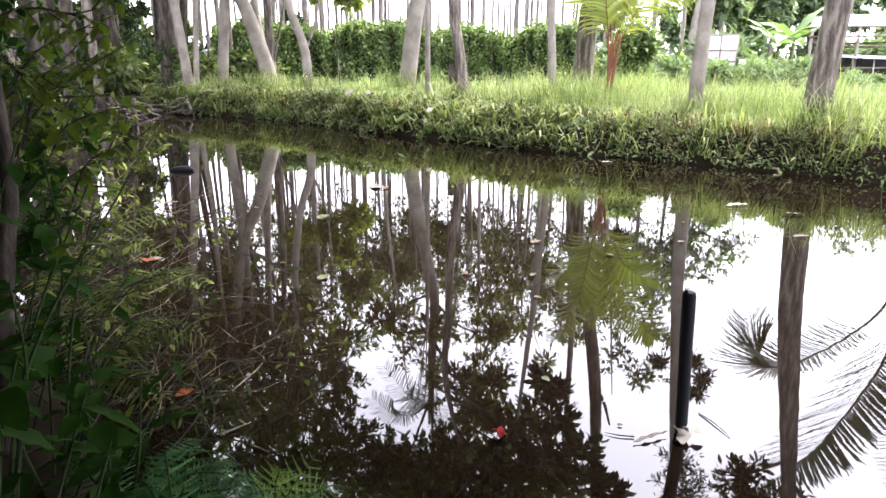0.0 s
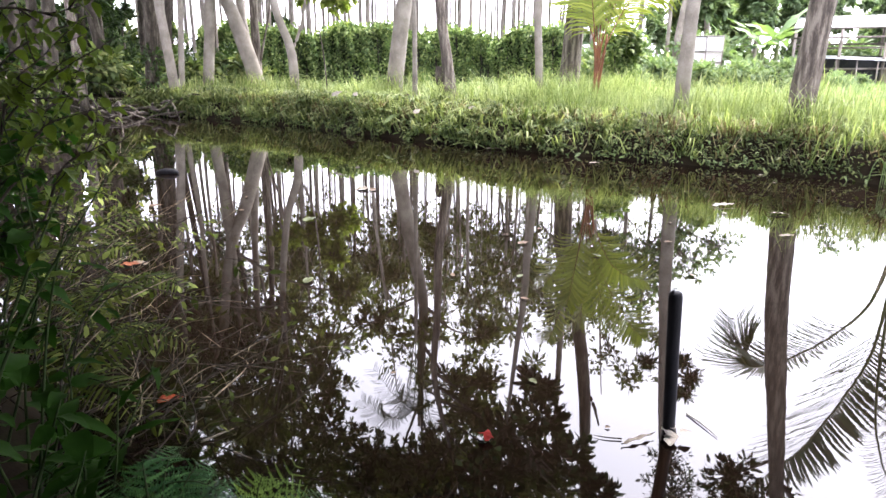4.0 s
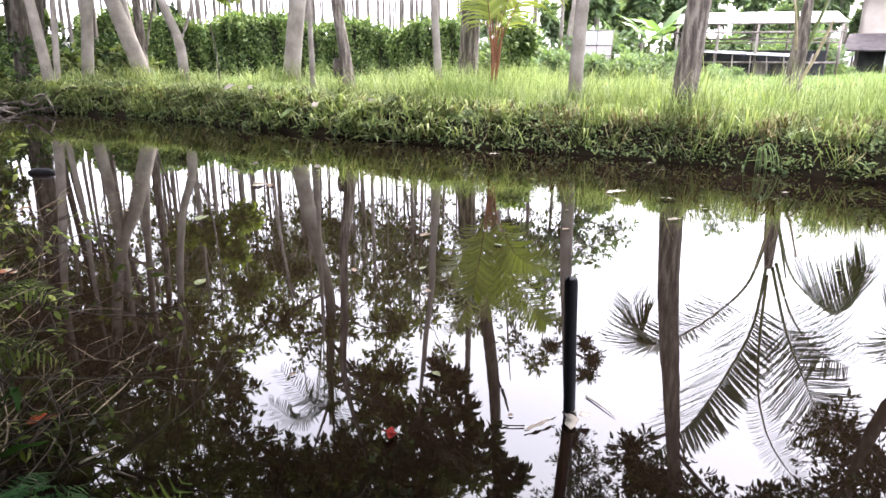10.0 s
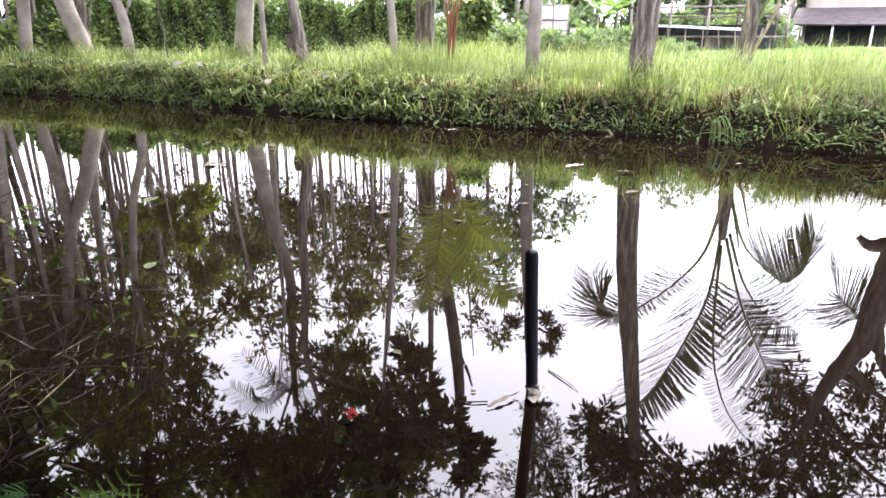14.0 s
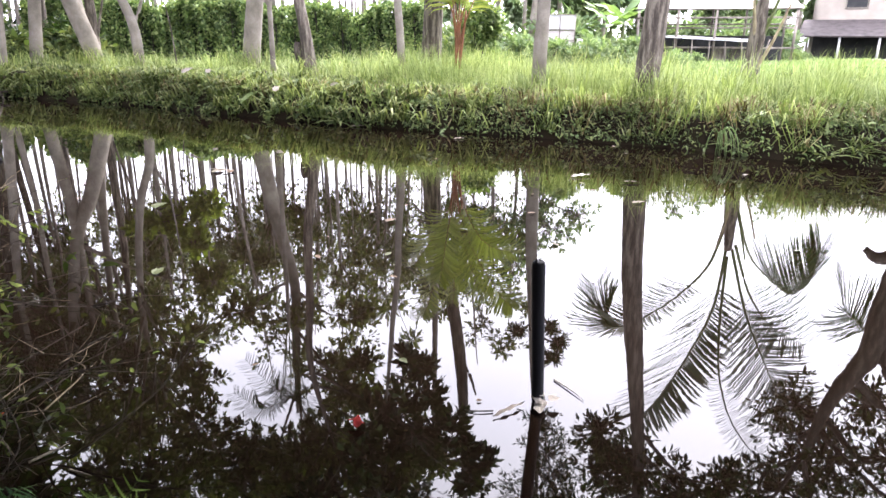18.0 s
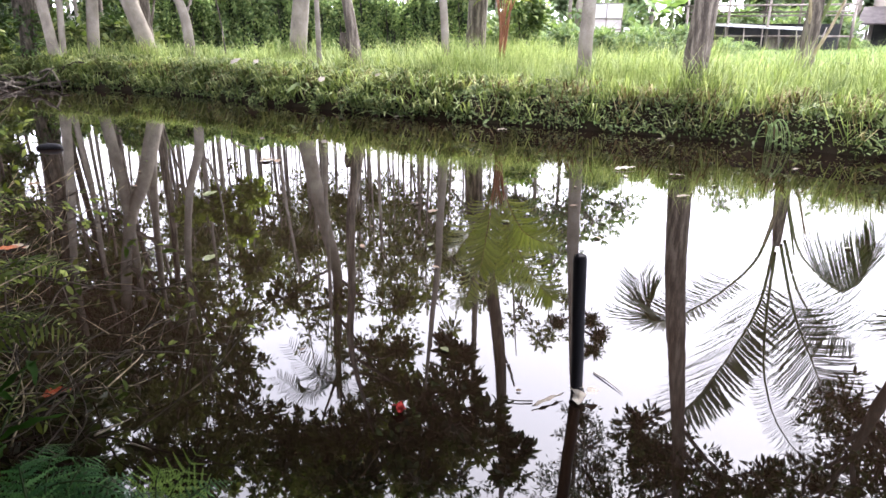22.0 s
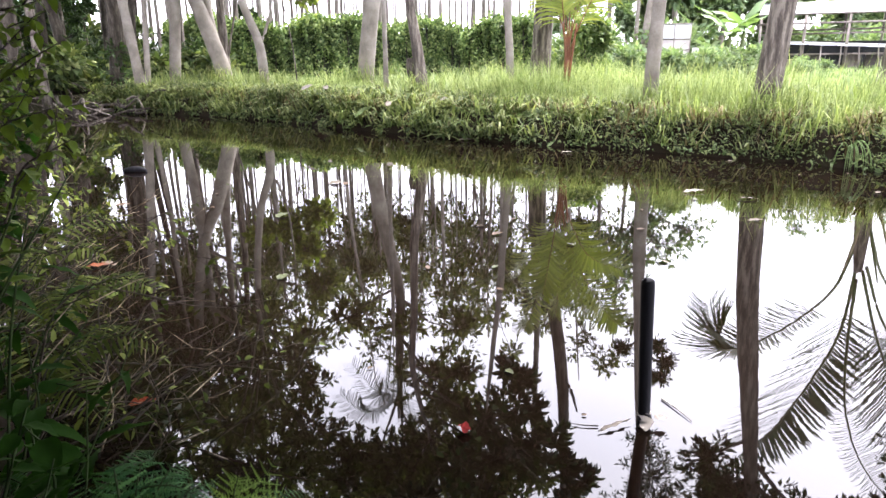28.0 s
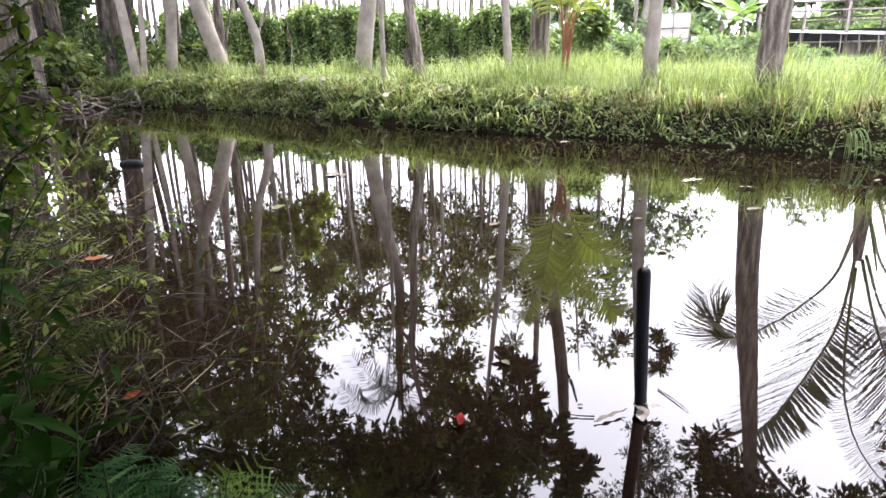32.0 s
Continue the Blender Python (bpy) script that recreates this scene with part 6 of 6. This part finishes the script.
for x, y, z, q, a in ((-2.19, 11.0, 0.62, 0.2, 20), (-2.1, 11.05, 0.6, 0.16, 140), (-0.75, 10.0, 0.42, 0.16, 60), (2.45, 8.75, 0.5, 0.14, 100), (0.05, 9.9, 0.5, 0.13, 10), (-1.9, 11.5, 0.6, 0.15, 70)):
    ob = float_leaf(x, y, q, a, GREY_LEAF, "pale bleached leaf lying in the bank grass", 0.6, 25, "dead leaves on the bank", z)
for k in range(18):
    u, o = small_rng.uniform(0.1, 0.98), small_rng.uniform(0.1, 1.4)
    x, y = along_far(np.array([u]), np.array([o]))
    z = float(ground_z(x, y)[0])
    ob = float_leaf(float(x[0]), float(y[0]), small_rng.uniform(0.07, 0.15), small_rng.uniform(0, 360), small_rng.choice([PAPER, BROWN_LEAF, BROWN_LEAF]), "dry dead leaf lying in the bank weeds", 0.55, 14, "dead leaves on the bank", z + 0.12)

# tangle of roots and fallen branches in the pond corner
pile = thing("branch_pile", (-7.2, 14.5, 0.0), "tangle of dead branches and roots at the pond corner", "branches")
for k in range(34):
    p = np.array([small_rng.uniform(-1.1, 1.2), small_rng.uniform(-0.7, 0.7), small_rng.uniform(0.02, 0.22)])
    a, L = small_rng.uniform(0, 6.28), small_rng.uniform(0.5, 1.5)
    d = np.array([math.cos(a), 0.5 * math.sin(a), small_rng.uniform(-0.25, 0.4)])
    q = p + d * L
    q[2] = max(q[2], 0.0)
    put("branch", tube(curve([p, (p + q) / 2 + rng.normal(size=3) * 0.09, q], 9), [small_rng.uniform(0.02, 0.055), 0.014], 6, 0.06), small_rng.choice([BARK_BROWN, TWIG, BARK_BROWN, BARK_DARK, BARK_DARK]), pile)
put("branch", tube(curve([(0.7, -0.3, 0.3), (1.0, -0.5, 0.35), (1.2, -0.6, 0.0)], 9), [0.025, 0.015], 7, 0.05), BARK_BROWN, pile)
put("branch", tube(curve([(-0.3, -0.4, 0.2), (0.1, -0.9, 0.35), (0.2, -1.1, -0.02)], 9), [0.025, 0.015], 7, 0.05), BARK_BROWN, pile)
tuft = thing("grass_tuft", (4.14, 6.56, 0.19), "pale arching grass tuft hanging into the water", "grass")
for k in range(16):
    a = rng.uniform(3.3, 6.0)
    d = np.array([math.cos(a), math.sin(a), 0])
    L = rng.uniform(0.04, 0.24)
    put("blade", tube(curve([(0, 0, 0.0), d * L * 0.4 + [0, 0, 0.02 + L * 0.4], d * L * 0.8 + [0, 0, 0.0], d * L + [0, 0, -0.21]], 10), [0.006, 0.005, 0.0015], 4), LAWN, tuft)

# bare dry stems that cross one another above the dark water
for line in [[(-1.01, 1.76, 0.14), (-0.96, 1.91, 0.2), (-0.81, 1.86, 0.35)],
             [(-0.88, 1.83, 0.18), (-0.84, 1.96, 0.18), (-0.73, 1.89, 0.21)],
             [(-1.0, 1.77, 0.48), (-0.92, 1.92, 0.5), (-0.8, 1.87, 0.53)],
             [(-0.74, 1.89, 0.25), (-0.68, 2.02, 0.25), (-0.54, 1.95, 0.33)],
             [(-0.83, 1.86, 0.44), (-0.8, 1.97, 0.41), (-0.69, 1.91, 0.43)],
             [(-1.08, 1.72, 0.44), (-1.07, 1.85, 0.48), (-0.96, 1.79, 0.58)],
             [(-1.08, 1.72, 0.15), (-1.07, 1.85, 0.16), (-0.96, 1.79, 0.27)],
             [(-1.15, 1.68, 0.3), (-1.09, 1.84, 0.38), (-0.95, 1.8, 0.43)],
             [(-0.95, 1.8, 0.32), (-0.91, 1.93, 0.34), (-0.76, 1.88, 0.39)]]:
    stick(line, 0.0021, "bare dry stem leaning over the dark water", PALE_TWIG, "dry stems over the pond")


# ---- things across the lawn ----
WHITE_PLASTIC = solid("white_plastic", [(0.3, (0.50, 0.50, 0.51)), (0.7, (0.66, 0.66, 0.66))], 2.0, 0.4, 0.05)
PINKISH = solid("faded_white_panel", [(0.3, (0.42, 0.38, 0.36)), (0.7, (0.55, 0.51, 0.49))], 3.0, 0.7, 0.15)
ROOF_METAL = solid("pale_sheet_metal", [(0.3, (0.45, 0.46, 0.47)), (0.7, (0.62, 0.63, 0.64))], 1.5, 0.35, 0.1, metal=0.2)
OLD_TIMBER = solid("old_grey_timber", [(0.3, (0.10, 0.085, 0.07)), (0.7, (0.26, 0.23, 0.2))], 6.0, 0.85, 0.4, (1, 1, 0.3))
CREAM = solid("cream_house_wall", [(0.3, (0.30, 0.265, 0.225)), (0.7, (0.40, 0.36, 0.31))], 1.2, 0.85, 0.15)
TILE = solid("brown_roof", [(0.3, (0.05, 0.042, 0.042)), (0.7, (0.10, 0.085, 0.083))], 3.0, 0.8, 0.5)
DARKROOM = solid("near_black_matt", [(0.3, (0.02, 0.022, 0.024)), (0.7, (0.05, 0.05, 0.05))], 2.0, 0.9, 0.2)


def slab(name, corners, thick, m, parent, label=""):
    """A flat panel from four corners, with thickness downwards or backwards along its normal, edges bevelled."""
    bm = bmesh.new()
    c = [Vector(p) for p in corners]
    nrm = (c[1] - c[0]).cross(c[3] - c[0]).normalized() * thick
    vs = [bm.verts.new(p) for p in c] + [bm.verts.new(p - nrm) for p in c]
    for f in ((0, 1, 2, 3), (7, 6, 5, 4), (0, 4, 5, 1), (1, 5, 6, 2), (2, 6, 7, 3), (3, 7, 4, 0)):
        bm.faces.new([vs[i] for i in f])
    bmesh.ops.bevel(bm, geom=bm.edges[:], offset=min(abs(thick) * 0.2, 0.01), segments=1, affect="EDGES")
    me = bpy.data.meshes.new(name)
    bm.to_mesh(me)
    bm.free()
    me.materials.append(m)
    ob = new(name, me)
    ob.parent = parent
    if label:
        ob["label"] = label
    return ob


def block(name, x0, x1, y0, y1, z0, z1, m, parent, label=""):
    return slab(name, [(x0, y0, z1), (x1, y0, z1), (x1, y1, z1), (x0, y1, z1)], z1 - z0, m, parent, label)


def bar(name, a, b, r, m, parent, label=""):
    return put(name, tube([a, b], [r], 8), m, parent, label)


# white tank in its cage
tank = thing("water_tank", (7.25, 20.9, 0.42), "white plastic cube tank standing behind low bushes", "tank")
tank.rotation_euler = (0, 0, radians(-18))
block("base", -0.47, 0.47, -0.4, 0.5, 0.0, 0.5, PINKISH, tank, "faded white base box")
block("lower_body", -0.45, 0.45, -0.38, 0.48, 0.52, 1.08, PINKISH, tank)
block("upper_body", -0.45, 0.45, -0.38, 0.48, 1.12, 1.54, WHITE_PLASTIC, tank)
for x in (-0.46, 0.0, 0.46):
    bar("frame_bar", (x, -0.4, 0.5), (x, -0.4, 1.55), 0.014, OLD_TIMBER, tank)
for z in (0.8, 1.1, 1.54):
    bar("frame_bar", (-0.47, -0.41, z), (0.47, -0.41, z), 0.014, OLD_TIMBER, tank)
block("crate", 0.56, 0.8, -0.3, 0.1, 0.55, 0.85, WHITE_PLASTIC, tank)

# open shed with pale roofs
shed = thing("shed", (15.2, 26.2, 0.42), "open timber shed with pale sheet roofs across the lawn", "shed")
shed.rotation_euler = (0, 0, radians(-28))
for k in range(6):
    x = -2.6 + k * 1.0
    slab("roof_sheet", [(x, -1.4, 2.08), (x + 0.985, -1.4, 2.08), (x + 0.985, 1.6, 2.62), (x, 1.6, 2.62)], 0.03, ROOF_METAL, shed)
for k in range(4):
    x = -1.7 + k * 0.9
    slab("roof_sheet", [(x, -1.7, 1.0 - 0.04 * k), (x + 0.88, -1.7, 0.97 - 0.04 * k), (x + 0.88, -0.4, 1.08 - 0.04 * k), (x, -0.4, 1.11 - 0.04 * k)], 0.025, ROOF_METAL, shed)
for x in (-2.5, -1.0, 0.4, 1.7, 3.2):
    bar("post", (x, -1.35, -0.1), (x, -1.35, 2.06), 0.05, OLD_TIMBER, shed)
    bar("post", (x, 1.5, -0.1), (x, 1.5, 2.56), 0.05, OLD_TIMBER, shed)
    bar("rafter", (x, -1.4, 2.03), (x, 1.6, 2.55), 0.035, OLD_TIMBER, shed)
for z, y in ((2.02, -1.38), (1.7, -1.38), (1.5, 0.2), (1.35, -0.5), (0.6, -1.36)):
    bar("rail", (-2.6, y, z), (3.3, y, z + 0.04), 0.035, OLD_TIMBER, shed)
for k in range(7):
    x = -1.6 + k * 0.62
    bar("strut", (x, -1.65, -0.1), (x + rng.normal() * 0.1, -1.6, 0.95), 0.025, OLD_TIMBER, shed)
block("back_wall", -2.5, 3.2, 1.45, 1.5, 0.0, 1.1, DARKROOM, shed)
for k in range(6):
    block("crate", -1.5 + k * 0.65, -1.0 + k * 0.65, -0.9, -0.3, 0.0, rng.uniform(0.35, 0.7), (OLD_TIMBER, TILE, DARKROOM)[k % 3], shed)

# house with a veranda
house = thing("house", (28.4, 30.9, 0.42), "cream house with a brown veranda roof and white posts", "house")
house.rotation_euler = (0, 0, radians(-41.5))
wall = slab("wall", [(-3.9, 2.4, 0), (5.5, 2.4, 0), (5.5, 2.4, 4.6), (-3.9, 2.4, 4.6)], 0.2, CREAM, house)
slab("wall", [(-3.9, 7.0, 0), (-3.9, 2.4, 0), (-3.9, 2.4, 4.6), (-3.9, 7.0, 4.6)], 0.2, CREAM, house)
slab("veranda_roof", [(-4.3, -0.2, 1.26), (5.7, -0.2, 1.26), (5.7, 2.38, 2.15), (-4.3, 2.38, 2.15)], 0.09, TILE, house)
slab("main_roof", [(-4.4, 1.6, 4.4), (5.9, 1.6, 4.4), (5.9, 5.0, 5.9), (-4.4, 5.0, 5.9)], 0.12, TILE, house)
# near-black panel over the cream wall paints the shade under the veranda roof
slab("veranda_shade", [(-3.7, 2.36, 0), (5.3, 2.36, 0), (5.3, 2.36, 1.9), (-3.7, 2.36, 1.9)], 0.04, DARKROOM, house)
for x in (-3.9, -2.3, -0.5, 1.1, 2.9, 4.8):
    bar("post", (x, 0.0, -0.1), (x, 0.0, 1.3), 0.06, WHITE_PLASTIC, house)
for x in (0.3, 0.9):
    bar("brace", (x, -0.1, -0.1), (x + 0.3, 0.0, 1.25), 0.05, WHITE_PLASTIC, house)
for x in (-2.4, 0.4, 3.2):
    win = slab("window", [(x, 2.34, 2.7), (x + 1.1, 2.34, 2.7), (x + 1.1, 2.34, 3.9), (x, 2.34, 3.9)], 0.05, OLD_TIMBER, house)
    slab("pane", [(x + 0.08, 2.33, 2.78), (x + 1.02, 2.33, 2.78), (x + 1.02, 2.33, 3.82), (x + 0.08, 2.33, 3.82)], 0.02, DARKROOM, win)
block("step", -1.5, 0.5, -0.9, -0.3, -0.1, 0.12, PINKISH, house)

# low pale wall far behind the trees
far_wall = thing("garden_wall", (-9.6, 23.3, 0.42), "low whitewashed wall glimpsed between the trunks", "wall")
far_wall.rotation_euler = (0, 0, radians(12))
block("wall", -3.5, 1.6, -0.08, 0.08, -0.2, 1.0, WHITE_PLASTIC, far_wall)
block("coping", -3.55, 1.65, -0.11, 0.11, 1.0, 1.06, PINKISH, far_wall)

# banana plant
BANANA = leafy("banana_leaf", (0.10, 0.17, 0.07), (0.16, 0.25, 0.11), (0.24, 0.34, 0.17), 0.5, 0.4, 0.3)
BLADE = leaf_mesh("blade", BANANA, 0.45, 0.3)
for bx, by, h, n in ((10.2, 23.9, 1.3, 8), (10.9, 24.4, 1.6, 8), (9.4, 24.9, 1.1, 7)):
    ban = thing("banana_plant", (bx, by, 0.42), "light green banana plant with broad torn leaves", "banana plant", "banana plants")
    put("stem", tube([(0, 0, -0.1), (0.02, 0, h * 0.5), (0.05, 0.02, h)], [0.11, 0.09, 0.05], 9), STALK, ban)
    for k in range(n):
        ob = new("blade", BLADE)
        ob.parent = ban
        ob.matrix_basis = pose(0.04, 0.02, h * 0.95, rng.normal() * 15, -62 + 14 * (k % 4) + rng.normal() * 6, k * 137.5) @ Matrix.Scale(rng.uniform(1.1, 1.6), 4)

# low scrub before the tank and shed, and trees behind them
scrub = shrub(0.7, 0.75, 1100, (0.12, 0.5), HAZED_LEAF, "low scrub along the edge of the lawn, greyed by painted haze", "lawn scrub")
places = [(5.6, 19.0), (6.3, 19.0), (6.9, 19.4), (6.5, 19.6), (7.4, 19.2), (8.2, 19.9), (9.0, 19.3), (9.9, 20.0), (10.8, 19.8), (4.6, 18.6), (8.8, 21.5), (10.3, 21.8), (11.8, 21.6), (13.2, 23.0), (18.4, 26.6), (19.6, 27.2), (20.8, 27.8), (21.8, 28.9), (23.4, 30.6), (12.6, 25.0)]
for n, (x, y) in enumerate(places):
    m = pose(x, y, 0.4, 0, 0, far_rng.uniform(0, 360)) @ Matrix.Scale(far_rng.uniform(0.9, 1.25) * (1.0 if x < 9.5 else 0.62), 4)
    if n == 0:
        scrub.matrix_basis = m
    else:
        copy_thing(scrub, m).matrix_basis = m
behind_spots = [(5.2, 23.6), (6.4, 24.6), (8.2, 24.2), (9.4, 26.6), (11.0, 27.6), (12.8, 28.6), (14.6, 29.4), (16.4, 30), (18.2, 29.6), (20, 30.6), (22, 32), (23.8, 34), (26.5, 37), (30, 37), (33.5, 33), (36, 29), (4.0, 24.4), (38, 24), (17.4, 28.2), (19.2, 28.4), (15.6, 30.8), (17.6, 31.4), (20.4, 29.4)]
for x, y in behind_spots:
    copy_thing(scrub, pose(x, y, 0.3)).matrix_basis = pose(x, y, 0.3, 0, 0, far_rng.uniform(0, 360)) @ Matrix.Scale(far_rng.uniform(1.9, 2.7), 4)
back = [wood_tree(6.5, 12, 0.12, (0.4, 0.5), 10, BARK_PALE, HAZED_LEAF, "leafy tree beyond the shed, paled by painted haze", 0.4, "trees beyond the lawn", 36, 0.42) for _ in range(2)]
spots = [(8.8, 28), (10.2, 31), (12.0, 30.2), (13.5, 33), (15.5, 31.5), (17.2, 33.5), (19, 32), (20.5, 34.5), (22, 33), (23.5, 36.5), (21, 30.5), (26, 38), (29, 38), (32, 36), (35, 33), (38, 29), (18, 37), (14, 37), (11, 36), (41, 24), (44, 18), (8, 44), (12, 43), (16, 42), (20, 42), (24, 41), (28, 43), (33, 40), (38, 36), (9.2, 26.5), (11.4, 27.4), (13.6, 29), (22.6, 31.6), (24.2, 33.8), (47, 12), (48, 5), (36, 44), (30, 48)]
for n, (x, y) in enumerate(spots):
    m = pose(x, y, 0.2, 0, 0, far_rng.uniform(0, 360)) @ Matrix.Scale(far_rng.uniform(0.62, 0.85), 4)
    if n < 2:
        back[n].matrix_basis = m
    else:
        copy_thing(back[n % 2], m).matrix_basis = m

# taller trees whose crowns rise behind the tank and the shed
for foot, crown, r in [((7.25, 23.92), [(8.37, 23.56, 5.8, 1.3), (7.25, 23.92, 6.37, 1.3), (9.32, 23.2, 5.14, 0.9), (6.5, 24.14, 5.77, 1.2), (7.89, 23.72, 4.76, 0.9), (7.13, 23.96, 7.3, 0.9), (7.57, 23.83, 5.45, 1.2)], 0.13), ((22.74, 37.77), [(21.36, 38.57, 7.97, 1.1), (22.74, 37.77, 8.39, 1.3), (23.68, 37.19, 7.74, 1.1), (21.78, 38.34, 9.24, 0.8), (23.05, 37.59, 7.07, 1.3)], 0.15), ((26.27, 35.41), [(26.27, 35.41, 8.13, 1.4), (26.83, 34.99, 7.52, 1.3), (25.77, 35.77, 7.13, 1.3), (27.48, 34.48, 6.91, 1.4)], 0.15)]:
    top = crown[0]
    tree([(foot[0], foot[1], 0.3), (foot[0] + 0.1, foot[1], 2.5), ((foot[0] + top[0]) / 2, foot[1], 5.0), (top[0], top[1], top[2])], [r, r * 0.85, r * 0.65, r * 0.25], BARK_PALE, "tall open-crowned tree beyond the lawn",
         crown, leaf=(0.22, 0.36), density=0.7, foliage=HAZED_LEAF, group="trees beyond the lawn", limb_r=0.04)
